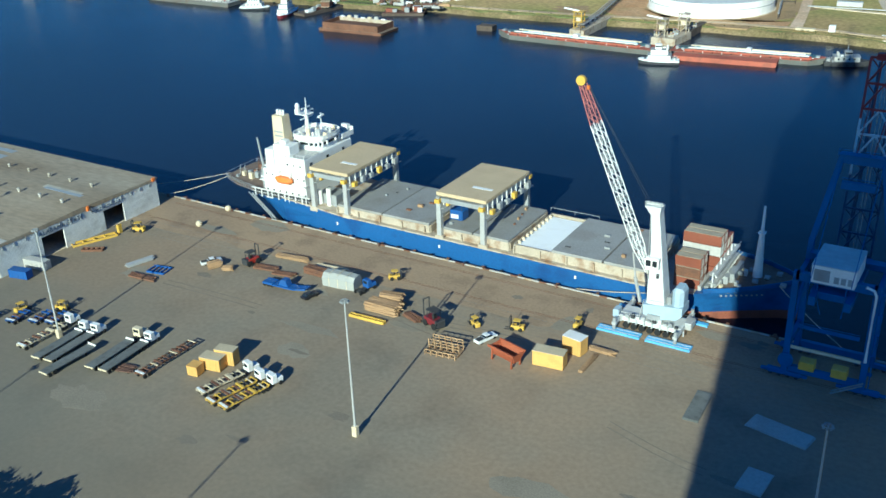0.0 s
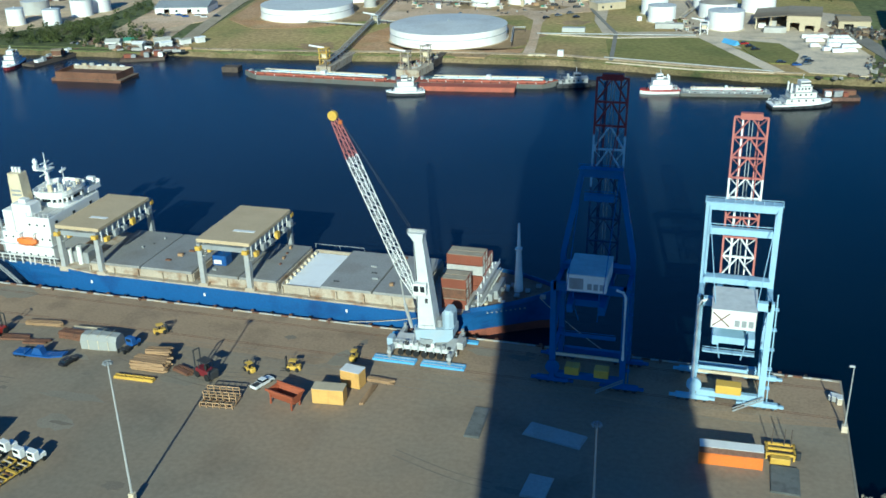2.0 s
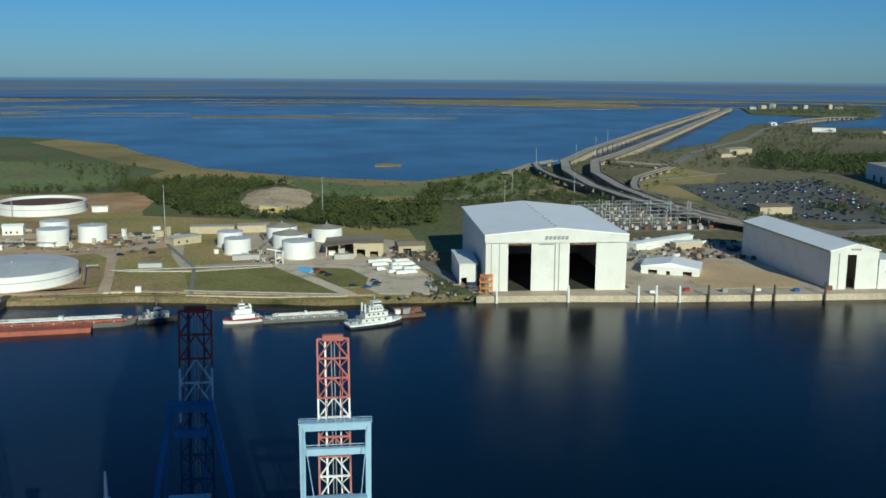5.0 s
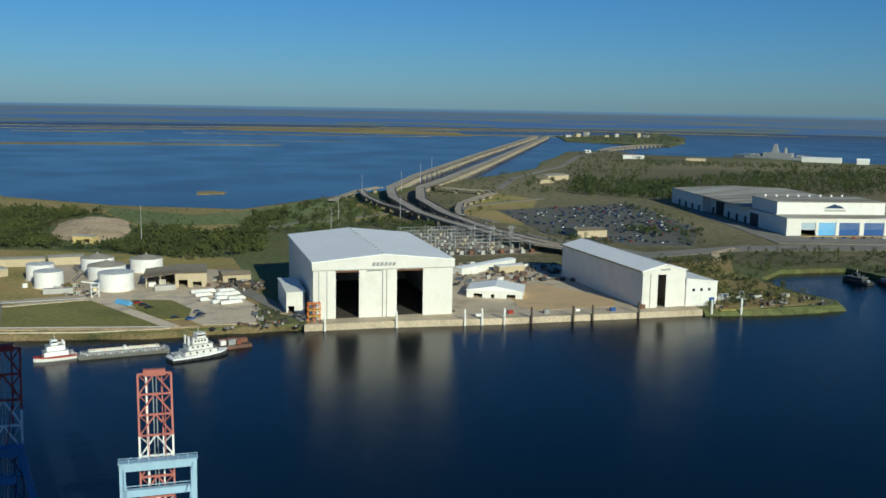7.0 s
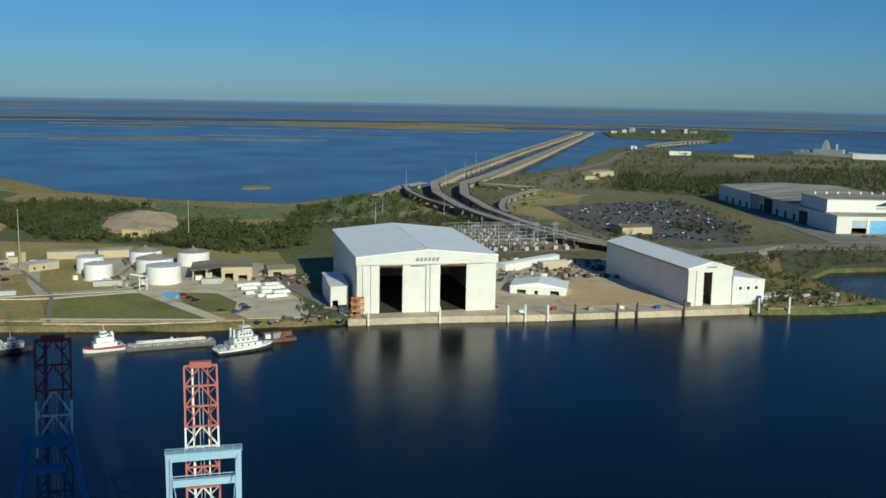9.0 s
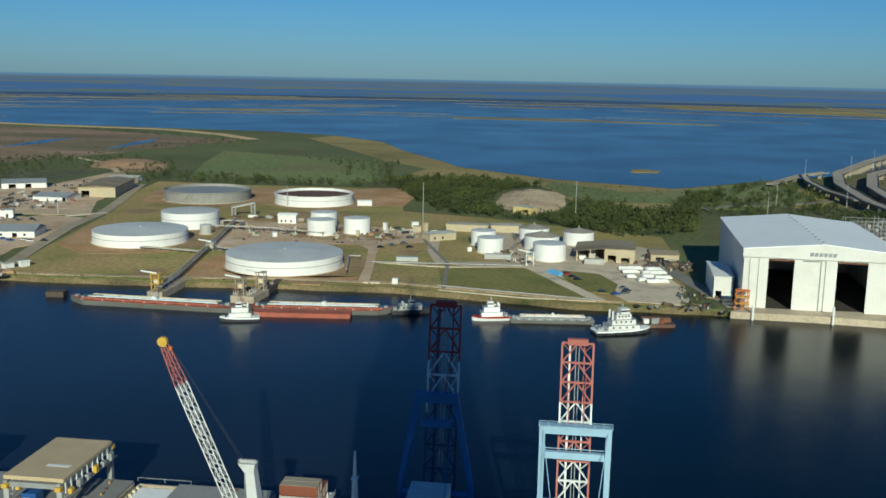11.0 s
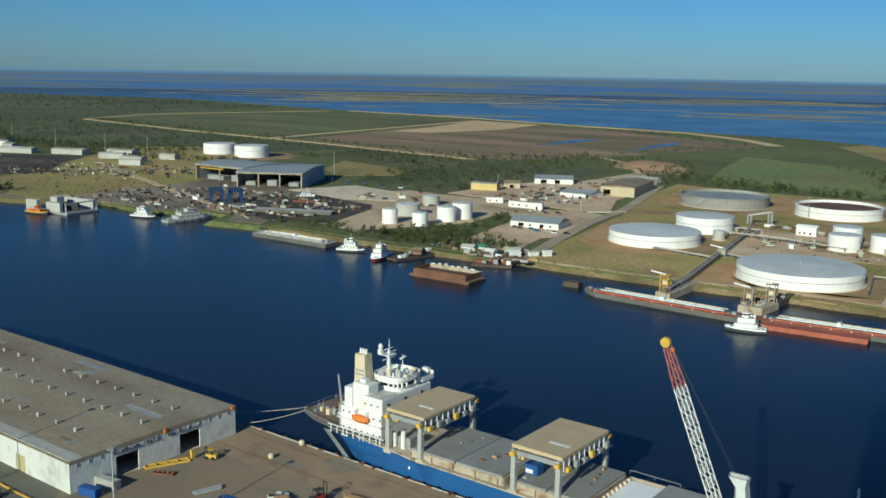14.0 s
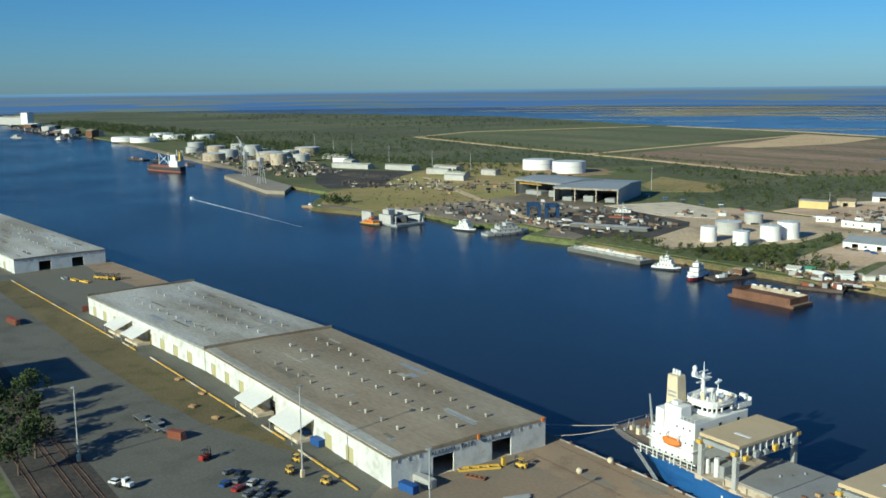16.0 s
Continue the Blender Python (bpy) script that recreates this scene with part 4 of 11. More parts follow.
def shipyard_hall():
    """The large white hall with two open doors towards the river."""
    L, D, h, hr = 73.4, 106.0, 29.4, 32.9
    o = thing("shipyard_hall", "huge white metal-clad shipbuilding hall with two open doors", "hall", pose(88.6, 480.6, 0, 0, 0, -2.6))
    d1, d2, dh = (11.6, 23.6), (43.4, 57.4), 25.0
    for a, b in ((0, d1[0]), (d1[1], d2[0]), (d2[1], L)):
        part("front_panel", M().box(a, b, 0, .5, 0, dh), WHITE_RIB, o)
    part("lintel", M().box(0, L, 0, .5, dh, dh + .6), WHITE_RIB, o)
    # the upper front stands proud of the door leaves
    gb = [(-.7, dh + .6), (L + .7, dh + .6), (L + .7, h + .2), (L / 2, hr + .2), (-.7, h + .2)]
    part("gable", M().loft([[(x, -1.2, z) for x, z in gb], [(x, .48, z) for x, z in gb]]), WHITE_RIB, o)
    part("back_wall", M().box(0, L, D - .5, D, 0, h), WHITE_RIB, o)
    for a in (0, L - .5):
        part("side_wall", M().box(a, a + .5, .5, D - .5, 0, h), WHITE_RIB, o)
    rf = [(-.9, h), (-.9, h + .5), (L / 2, hr + .5), (L + .9, h + .5), (L + .9, h), (L / 2, hr)]
    part("roof", M().loft([[(x, -1.3, z) for x, z in rf], [(x, D + .6, z) for x, z in rf]]), ROOFWHITE, o)
    for i in range(12):
        part("ridge_vent", M().cbox(L / 2 - .6, L / 2 + .6, 3 + i * 8.6, 4.6 + i * 8.6, hr + .3, hr + .85, .12), GREYSTEEL, o)
    # floor colour kept near black to paint in the shade behind the doors
    part("floor", M().box(0, L, 0, D, -.2, .15), COAL, o)
    for a, b in ((2.7, 3.0), (6.9, 7.2), (35.6, 36.1), (37.8, 38.2)):
        part("door_track", M().box(a, b, -.3, -.03, 0, dh), GREYSTEEL, o)
    part("head_rail", M().box(14.5, 20.5, -1.45, -1.22, 25.9, 26.3), WHITE, o)
    part("head_rail", M().box(51, 57.5, -1.45, -1.22, 25.9, 26.3), WHITE, o)
    part("leaf_edge", M().box(27.5, 35.2, -.5, -.03, 24.4, 24.9), GREYSTEEL, o)
    # sign: slanted grey blocks in place of the lettering
    for i in range(6):
        x = 30.0 + i * 2.1
        part("sign_bar", M().loft([[(x, -1.34, 27.2), (x + 1.6, -1.34, 27.2), (x + 2.1, -1.34, 29.0), (x + .5, -1.34, 29.0)], [(x, -1.21, 27.2), (x + 1.6, -1.21, 27.2), (x + 2.1, -1.21, 29.0), (x + .5, -1.21, 29.0)]]), GREYSTEEL, o, "grey slanted sign block")
    # trusses and the travelling beam inside
    for i in range(5):
        part("roof_truss", M().box(1, L - 1, 10 + i * 20, 10.5 + i * 20, h - 2.5, h - .6), STEEL, o)
    part("gantry_beam", M().box(2, L - 2, 22, 24, 20, 22), RUST, o)
    for a, b in (d1, d2):
        part("door_header", M().box(a, b, .6, 1.0, dh - 1.0, dh - .1), RUST, o)


shipyard_hall()


def hull_in_build(x, y):
    o = thing("hull_in_build", "unfinished grey aluminium hull inside the hall", "ship hull", pose(x, y, 0.15))
    part("hull", M().loft([[(-3.5, 0, 1.5), (3.5, 0, 1.5), (4.5, 0, 7), (-4.5, 0, 7)], [(-4.5, 40, 1.0), (4.5, 40, 1.0), (5, 40, 8), (-5, 40, 8)]]), STEEL, o)
    part("wheelhouse", M().cbox(-3.5, 3.5, 12, 28, 7.4, 12, .5), WHITE, o)
    for a in (4, 20, 36):
        part("cradle", M().box(-4, 4, a - .5, a + .5, 0, 1.4), YELLOW, o)


hull_in_build(97.5, 505), hull_in_build(130.5, 498)


def side_shed():
    building(77.5, 496, 9.5, 42, 11.8, -2.6, "narrow white lean-to shed beside the shipbuilding hall", WHITE_RIB, WHITE, 0.8, doors=((1.0, 4.0, 0, 4.5),))


side_shed()


def narrow_hall():
    x0, y0, L, D, h, hr = 268.5, 466.0, 27.0, 104.0, 20.7, 24.2
    o = thing("narrow_hall", "long white metal-clad hall with a tall open door", "hall", pose(x0, y0, 0))
    part("front_wall", M().wall(L, h, .4, [(9.5, 14.6, 0, 18.6)]), WHITE_RIB, o)
    part("gable", M().loft([[(0, -.1, h), (L, -.1, h), (L / 2, -.1, hr)], [(0, .4, h), (L, .4, h), (L / 2, .4, hr)]]), WHITE_RIB, o)
    part("back_wall", M().box(0, L, D - .4, D, 0, h), WHITE_RIB, o)
    for a in (0, L - .4):
        part("side_wall", M().box(a, a + .4, .4, D - .4, 0, h), WHITE_RIB, o)
    rf = [(-.8, h - .3), (-.8, h + .3), (L / 2, hr + .4), (L + .8, h + .3), (L + .8, h - .3), (L / 2, hr)]
    part("roof", M().loft([[(x, -.6, z) for x, z in rf], [(x, D + .5, z) for x, z in rf]]), ROOFWHITE, o)
    part("eave_trim", M().box(-1.0, -.82, -.6, D + .5, h - .6, h + .4), DOORTAN, o)
    part("roof_walk", M().box(L * .62, L * .62 + .8, 2, D - 2, hr - .4, hr - .15), GREYSTEEL, o)
    part("floor", M().box(0, L, 0, D, -.2, .15), CONCRETE, o)
    for i in range(5):
        part("sign_bar", M().box(11.2 + i * 1.2, 12.1 + i * 1.2, -.25, -.12, 20.9, 21.9), GREYSTEEL, o, "grey sign letter block")
    part("door_jamb", M().box(4.6, 5.0, -.2, -.02, 0, 19.5), GREYSTEEL, o)
    ax = part("annex", M().box(L, L + 20, -1, 34, 0, 13.5), WHITE, o, "lower white annex with small windows")
    for i in range(3):
        part("window", M().box(L + 4 + i * 5, L + 5.6 + i * 5, -1.08, -1.0, 8.5, 10.1), GLASS, ax)
    part("door", M().box(L + 15, L + 18.4, -1.1, -1.0, 0, 4.6), BLUE, ax)
    part("annex_roof", M().loft([[(L - .1, -1.4, 13.5), (L + 20.4, -1.4, 13.5), (L + 20.4, -1.4, 13.8), (L - .1, -1.4, 16.2)], [(L - .1, 34.4, 13.5), (L + 20.4, 34.4, 13.5), (L + 20.4, 34.4, 13.8), (L - .1, 34.4, 16.2)]]), WHITE, o)


narrow_hall()


def assembly_hall():
    """The wide pale hall with blue roller doors behind the car park."""
    o = thing("assembly_hall", "wide pale grey assembly hall with blue roller doors", "hall", pose(552, 714.5, 0, 0, 0, -12.5))
    L, D, h = 132, 290, 15.4
    doors = [(13.5, 26.5), (29.5, 45), (48.5, 67), (71.5, 90), (95, 113)]
    part("front_wall", M().wall(L, h, .5, [(a, b, 0, 11.6) for a, b in doors]), WHITE_RIB, o)
    part("front_side", M().box(0, .5, .5, 80, 0, h), WHITE_RIB, o)
    part("front_roof", M().box(-.6, L + .6, -.6, 27.9, h, h + .5), ROOFPALE, o)
    # added dark sheet across the hall, for the gloom under the half-open door
    part("inner_wall", M().box(.6, L - .6, 60, 60.5, .1, h - .2), DARK, o)
    for i, (a, b) in enumerate(doors):
        d = part("roller_door", M().box(a, b, .3, .42, 5.2 if i == 0 else 0, 11.6), PALEBLUE if i == 0 else CYAN if i == 1 else BLUE, o, "pale roller door, half open" if i == 0 else "blue roller door")
        for k in range(3):
            part("slat_line", M().box(a, b, .24, .3, 6.4 + k * 1.7, 6.55 + k * 1.7), WHITE, d)
        part("door_post", M().box(b + .4, b + 1.4, -.5, -.02, 0, 13), WHITE, o)
    # the taller block behind, with its sign wall
    part("sign_wall", M().box(3, 106, 28, 28.6, h, 26.8), WHITE, o)
    part("sign_side", M().box(3, 3.6, 28.6, 84, h, 26.8), WHITE_RIB, o)
    part("sign_roof", M().box(2.6, 106.4, 27.6, 84.4, 26.8, 27.4), ROOFPALE, o)
    for i in range(8):
        part("roof_cowl", M().cyl(14 + i * 11, 80, 27.4, 29.4, 1.3, .9, 10), WHITE, o)
    part("sign_mark", M().loft([[(47, 27.7, 21.5), (67, 27.7, 21.5), (63, 27.7, 23.6), (57, 27.7, 25.4)], [(47, 27.98, 21.5), (67, 27.98, 21.5), (63, 27.98, 23.6), (57, 27.98, 25.4)]]), NAVY, o, "dark blue sign mark")
    part("sign_bar", M().box(48, 68, 27.8, 27.98, 18.6, 20.4), TANKGREY, o)
    # the long rear hall with a shallow pitched roof
    part("rear_side", M().box(2, 2.6, 84, 190, 0, 17), WHITE_RIB, o)
    part("rear_side", M().box(-6, -5.4, 190, D, 0, 17), WHITE_RIB, o)
    part("rear_jog", M().box(-5.4, 2.6, 190, 190.6, 0, 17), WHITE_RIB, o)
    part("rear_wall", M().box(-6, L, D - .6, D, 0, 17), WHITE_RIB, o)
    part("rear_end", M().box(L - .6, L, .5, D - .6, 0, h), WHITE_RIB, o)
    rf = [(-6.8, 16.9), (L + .8, 16.9), (L + .8, 17.5), (L / 2, 20.5), (-6.8, 17.5)]
    part("rear_roof", M().loft([[(x, 84.6, z) for x, z in rf], [(x, D + .6, z) for x, z in rf]]), ROOFPALE, o)
    for i in range(9):
        x = 2 if 92 + i * 21 < 185 else -6
        part("side_door", M().box(x - .15, x - .02, 92 + i * 21, 97.5 + i * 21, 0, 6.5), DARK, o)
    # flat dark panels on the walls draw the shade of recesses
    part("wall_recess", M().box(1.85, 1.98, 150, 172, 0, 14), DARK, o)
    part("wall_recess", M().box(-.15, -.02, 60, 79, 0, 12), DARK, o)
    part("yellow_line", M().box(10, L, -9, -8, .2, .8), YELLOW, o, "yellow barrier along the forecourt")


assembly_hall()


def transit_warehouse(x1, x0, y0, y1, h, roofs, face, rz=0.0):
    """A long dock warehouse: x1 is the end towards the ship."""
    L, D = x1 - x0, y1 - y0
    o = thing("transit_warehouse", "long low dock warehouse with peeling white walls and flat gravel roof", "warehouse", pose(x1 - L * math.cos(radians(rz)), y0 - L * math.sin(radians(rz)), 0, 0, 0, rz))
    bays = [(6 + i * 13.4, 10.6 + i * 13.4, 0, 4.8) for i in range(int((L - 8) / 13.4))]
    part("yard_wall", M().wall(L, h, .4, bays), YARDWALL, o)
    for i, (a, b, c, d) in enumerate(bays):
        part("roller_door", M().box(a, b, .2, .3, 2.4 if i % 9 == 4 else 0, d), DARK if i % 9 == 4 else DOORTAN, o)
    part("river_wall", M().box(0, L, D - .4, D, 0, h), WALLWORN, o)
    part("far_end_wall", M().box(0, .4, .4, D - .4, 0, h), WALLWORN, o)
    ends = [(a, a + 7.2, 0, 5.8) for a in face]
    cut = [0] + [v for e in ends for v in e[:2]] + [D - .8]
    for a, b in zip(cut[::2], cut[1::2]):
        part("end_panel", M().box(a, b, 0, .4, 0, 5.8), WALLWORN, o, at=pose(L, .4, 0, 0, 0, 90))
    part("end_lintel", M().box(0, D - .8, 0, .4, 5.8, h), WALLWORN, o, at=pose(L, .4, 0, 0, 0, 90))
    part("floor", M().box(.4, L - .4, .4, D - .4, -.1, .05), CONCRETE, o)
    for a, b, mt in roofs:
        part("roof", M().loft([[(a - x0, -.5, h - .1), (a - x0, D + .5, h - .1), (a - x0, D + .5, h + .2), (a - x0, D * .5, h + .75), (a - x0, -.5, h + .2)],
                               [(b - x0, -.5, h - .1), (b - x0, D + .5, h - .1), (b - x0, D + .5, h + .2), (b - x0, D * .5, h + .75), (b - x0, -.5, h + .2)]]), mt, o)
        part("parapet", M().box(a - x0 - .2, a - x0 + .3, -.5, D + .5, h + .1, h + 1.5), ROOFTAN, o)
        part("gutter_strip", M().box(a - x0 + .4, b - x0 - .2, .2, 4.2, h + .22, h + .38), ROOFPALE, o)
        nx = int((b - a - 8) / 9.4)
        for j, yy in enumerate((13, 28, 41)):
            for i in range(nx):
                if (i * 7 + j * 3) % 11 == 0:
                    continue
                px = b - x0 - 8 - i * 9.4 - (0, 0, 3)[j]
                zz = h + .2 + .55 * (1 - abs(yy / D - .5) * 2)
                v = part("roof_vent", M().cyl(px, yy, zz, zz + .9, .35, .35, 8).cyl(px, yy, zz + .9, zz + 1.2, .55, .4, 8), ROOFPALE, o)
    rp = random.Random(int(L))
    for a, b, mt in roofs:
        for i in range(int((b - a) / 7)):
            w, d = rp.choice((1.2, 2.0, 5, 9, 16)), rp.uniform(.8, 3.0)
            x, y = rp.uniform(a - x0 + 2, b - x0 - w - 2), rp.uniform(5, D * .5 - 4) + (D * .5 if i % 2 else 0)
            z = h + .2 + .55 * (1 - abs(y / D - .5) * 2)
            slope = .55 / (D * .5 + .5) * d * (1 if y < D * .5 else -1)
            part("roof_patch", M().loft([[(x, y, z - .05), (x + w, y + rp.uniform(-.3, .3), z - .05), (x + w, y + d, z - .05 + slope), (x, y + d, z - .05 + slope)], [(x, y, z + .04), (x + w, y, z + .04), (x + w, y + d, z + .04 + slope), (x, y + d, z + .04 + slope)]]),
                 ROOFGREY if i % 3 == 0 else PATCHPALE if i % 3 == 1 else PATCHDARK, o)
    part("fascia", M().box(L + .02, L + .14, 0, D, h - .55, h + .25), ROOFTAN, o)
    for i in range(15):
        part("downpipe", M().box(L + .03, L + .2, 2 + i * 3.6, 2.25 + i * 3.6, h - 1.7, h - .6), GREYSTEEL, o)
    return o


w = transit_warehouse(-218, -357, 131.3, 186.8, 8.6, [(-357, -218, ROOFTAN)], (13.5, 34.5))
part("roof_wedge", M().prism([(-.02, .2), (-.02, 55.3), (-4.3, 55.0)], 0, 8.75), ROOFPALE, w)
transit_warehouse(-357.1, -486.6, 131.1, 186.6, 8.5, [(-486.6, -357.1, ROOFPALE)], (13.5, 34.5), 4.56)
transit_warehouse(-621, -891, 112.6, 168, 8.6, [(-891, -621, ROOFPALE)], (14, 34), 4.56)


def wall_lettering():
    """The faded words painted along the top of the gable."""
    for words, size, at in (("ALABAMA STATE", 1.75, 13.2), ("PORT AUTHORITY", 1.2, 31.0)):
        cu = bpy.data.curves.new("lettering", "FONT")
        cu.body, cu.size, cu.extrude = words, size, 0.03
        cu.space_character, cu.space_word = 1.12, 1.3
        tmp = bpy.data.objects.new("lettering", cu)
        scene.collection.objects.link(tmp)
        dg = bpy.context.evaluated_depsgraph_get()
        me = bpy.data.meshes.new_from_object(tmp.evaluated_get(dg))
        bpy.data.objects.remove(tmp)
        me.materials.append(NAVY)
        ob = new("lettering", me)
        ob.parent = w
        ob.matrix_basis = pose(139.22, at, 6.4, 90, 0, 90)
    part("wall_lamp", M().cbox(139.05, 139.5, 29.4, 30.2, 7.8, 9.2, .1), ORANGE, w, "small orange and white roof sign")
    part("wall_lamp", M().cbox(139.05, 139.5, 53.6, 54.8, 8.2, 9.3, .1), ORANGE, w)


wall_lettering()


def dock_canopy(x, y, L, rz=0.0):
    o = thing("dock_canopy", "sloping pale metal canopy over a loading dock", "canopy", pose(x, y, 0, 0, 0, rz), group="canopies along the warehouse")
    part("roof_sheet", M().loft([[(0, 0, 6.6), (L, 0, 6.6), (L, 0, 6.8), (0, 0, 6.8)], [(0, -8, 3.4), (L, -8, 3.4), (L, -8, 3.6), (0, -8, 3.6)]]), WHITE_RIB, o)
    for a in (.4, L - .4):
        part("post", M().box(a - .12, a + .12, -7.8, -7.55, 0, 3.45), GREYSTEEL, o)
    part("dock", M().box(0, L, -6, -.05, 0, 1.1), CONCRETE, o)


for x, y, L, rz in ((-309, 131.2, 15, 0), (-281, 131.2, 17, 0), (-444, 124, 14, 4.56), (-424, 125.6, 14, 4.56)):
    dock_canopy(x, y, L, rz)

# ---- the cargo ship ----
def ship_ring(x, hb, hw, deck, cy, z0, z1, k, zk=-5):
    """A cross-section of the hull between two heights, from waterline half-breadth to deck half-breadth."""
    pts = []
    for i in range(k + 1):
        z = z0 + (z1(x) - z0) * i / k
        zb = max(zk, -3.5)
        f = max(0.0, min(1.0, (z - zb) / (deck - zb)))
        b = hw + (hb - hw) * f ** 1.5
        pts.append((x, cy - b, z))
    return pts + [(x, 2 * cy - p[1], p[2]) for p in reversed(pts)]


def boot_top(x):
    """The top of the red paint: the ship is trimmed by the stern."""
    return -3.6 + (x + 198) / 163 * 3.1


def cargo_ship():
    CY = 209.7
    def keel(x):
        """The bottom of the hull rises towards the overhanging stern."""
        ks = [(-205.5, 4.6), (-198, 3.6), (-190, 2.0), (-184, -.4), (-178, -2.6), (-172, -5)]
        for (a, p), (b, q) in zip(ks, ks[1:]):
            if x <= b:
                return p + (q - p) * max(0, (x - a) / (b - a))
        return -5
    o = thing("cargo_ship", "long blue-hulled cargo ship with tan gantry roofs, moored at the quay", "ship", pose(0, 0, 0))
    # x, deck half-breadth, waterline half-breadth, deck height
    st = [(-205, 5.8, 3.2, 6.4), (-203.2, 8.2, 4.4, 6.4), (-197, 10.8, 5.6, 6.4), (-189, 12.3, 7.6, 6.3), (-178, 12.8, 11.4, 6.0), (-166, 12.9, 12.9, 5.2), (-158, 12.9, 12.9, 4.4), (-130, 12.9, 12.9, 4.2),
          (-100, 12.9, 12.9, 4.0), (-72, 12.9, 12.9, 3.8), (-62, 12.9, 12.2, 3.9), (-56.5, 12.5, 10.6, 4.4), (-54.5, 12.2, 9.8, 4.9), (-50, 10.4, 7.0, 5.3), (-45, 7.8, 4.0, 5.8), (-40, 4.4, 1.3, 6.3), (-36.6, 1.4, .3, 6.7), (-35.6, .25, .1, 6.8)]
    part("lower_hull", M().loft([ship_ring(x, hb, hw, d, CY, -5, boot_top, 2) for x, hb, hw, d in st[5:]]), BOOT, o, "faded red antifouling below the waterline")
    part("hull", M().loft([ship_ring(x, hb, hw, d, CY, max(boot_top(x), keel(x)), (lambda q, d=d: d), 3, keel(x)) for x, hb, hw, d in st]), HULLBLUE, o, "bright blue painted hull side")
    part("rubbing_band", M().loft([[(x, CY - hb - .06, d - .05), (x, CY + hb + .06, d - .05), (x, CY + hb + .06, d + .35), (x, CY - hb - .06, d + .35)] for x, hb, hw, d in st[4:12]]), CREAMSTAIN, o)
    # bulwarks fore and aft
    for sgn in (-1, 1):
        for a, b in ((12, 18),):
            part("bulwark", M().loft([[(x, CY + sgn * hb, d), (x, CY + sgn * (hb - .25), d), (x, CY + sgn * (hb - .25), d + 1.1), (x, CY + sgn * hb, d + 1.1)] for x, hb, hw, d in st[a:b]]), WHITE if a == 0 else HULLBLUE, o)
        for i in range(14):
            x = -204.6 + i * 1.35
            h = CY + sgn * (7.0 + min(5.2, i * .55))
            part("rail_post", M().box(x, x + .1, h - .05, h + .05, 6.3, 7.6), GREYSTEEL, o)
        part("stern_rail", M().beam((-204.8, CY + sgn * 6.6, 7.5), (-202, CY + sgn * 9, 7.5), .1).beam((-202, CY + sgn * 9, 7.5), (-188, CY + sgn * 12.2, 7.5), .1).beam((-204.8, CY + sgn * 6.6, 6.95), (-202, CY + sgn * 9, 6.95), .08).beam((-202, CY + sgn * 9, 6.95), (-188, CY + sgn * 12.2, 6.95), .08), GREYSTEEL, o)
    def deck_ring(x, hb, d):
        return [(x, CY - hb + .15, d - .3), (x, CY + hb - .15, d - .3), (x, CY + hb - .15, d + .06), (x, CY - hb + .15, d + .06)]
    for a, b in ((0, 12), (12, 18)):
        part("deck", M().loft([deck_ring(x, hb, d) for x, hb, hw, d in st[a:b]]), DECKRUST, o, "worn brown and grey open deck")
    part("stern_bar", M().beam((-204.9, CY - 5.8, 7.4), (-204.9, CY + 5.8, 7.4), .1), GREYSTEEL, o)
    # coamings and hatch covers
    for a, b in ((-159, -128.5), (-126, -104.8), (-103.4, -68)):
        for y in (198.4, 220.6):
            part("hatch_coaming", M().box(a, b, y - .25, y + .25, 4.0, 6.6), CREAMSTAIN, o, "rust-stained cream coaming")
        for x in (a, b):
            part("hatch_coaming", M().box(x - .2, x + .2, 198.65, 220.35, 4.0, 6.6), CREAMSTAIN, o)
        n = int((b - a) / .9)
        for i in range(0, n, 8):
            part("coaming_stay", M().box(a + i * .9 + .2, a + i * .9 + .5, 197.5, 198.12, 4.1, 6.3), CREAMSTAIN, o)
    covers = [(-158.8, -144), (-143.6, -128.7), (-125.8, -115.6), (-115.2, -105), (-93, -79.6), (-79.2, -68.2)]
    for a, b in covers:
        part("hatch_cover", M().cbox(a, b, 198.2, 220.8, 6.62, 7.25, .15), DECKGREY, o, "flat grey steel hatch cover")
    for i in range(22):
        a, b = covers[(i * 5) % 6]
        x, y = a + 1 + (i * 3.7) % (b - a - 3), 199.5 + (i * 6.1) % 20
        part("deck_fitting", M().cbox(x, x + .5 + (i % 3) * .5, y, y + .4 + (i % 2) * .4, 7.25, 7.4 + (i % 4) * .18, .04), (DARK, RUST, GREYSTEEL, WOOD)[i % 4], o)
    part("hold_floor", M().box(-103, -93.4, 198.7, 219.4, 5.9, 6.2), HOLDWHITE, o, "bright white tank top of an open hold")
    for i in range(9):
        part("hold_frame", M().box(-103.1, -102.4, 200 + i * 2.25, 200.5 + i * 2.25, 6.2, 7.0), CREAM, o)
    part("hold_rail", M().beam((-104, 221.2, 8), (-90, 221.2, 8), .12).beam((-104, 221.2, 7), (-104, 221.2, 8), .1).beam((-97, 221.2, 7), (-97, 221.2, 8), .1).beam((-90, 221.2, 7), (-90, 221.2, 8), .1), GREYSTEEL, o)
    # deckhouse
    part("deckhouse", M().cbox(-185.2, -169.8, 198.2, 221.2, 4.5, 13.6, .2), WHITE, o)
    part("upper_deckhouse", M().cbox(-177, -169.8, 198.6, 221, 13.6, 18.2, .2), WHITE, o)
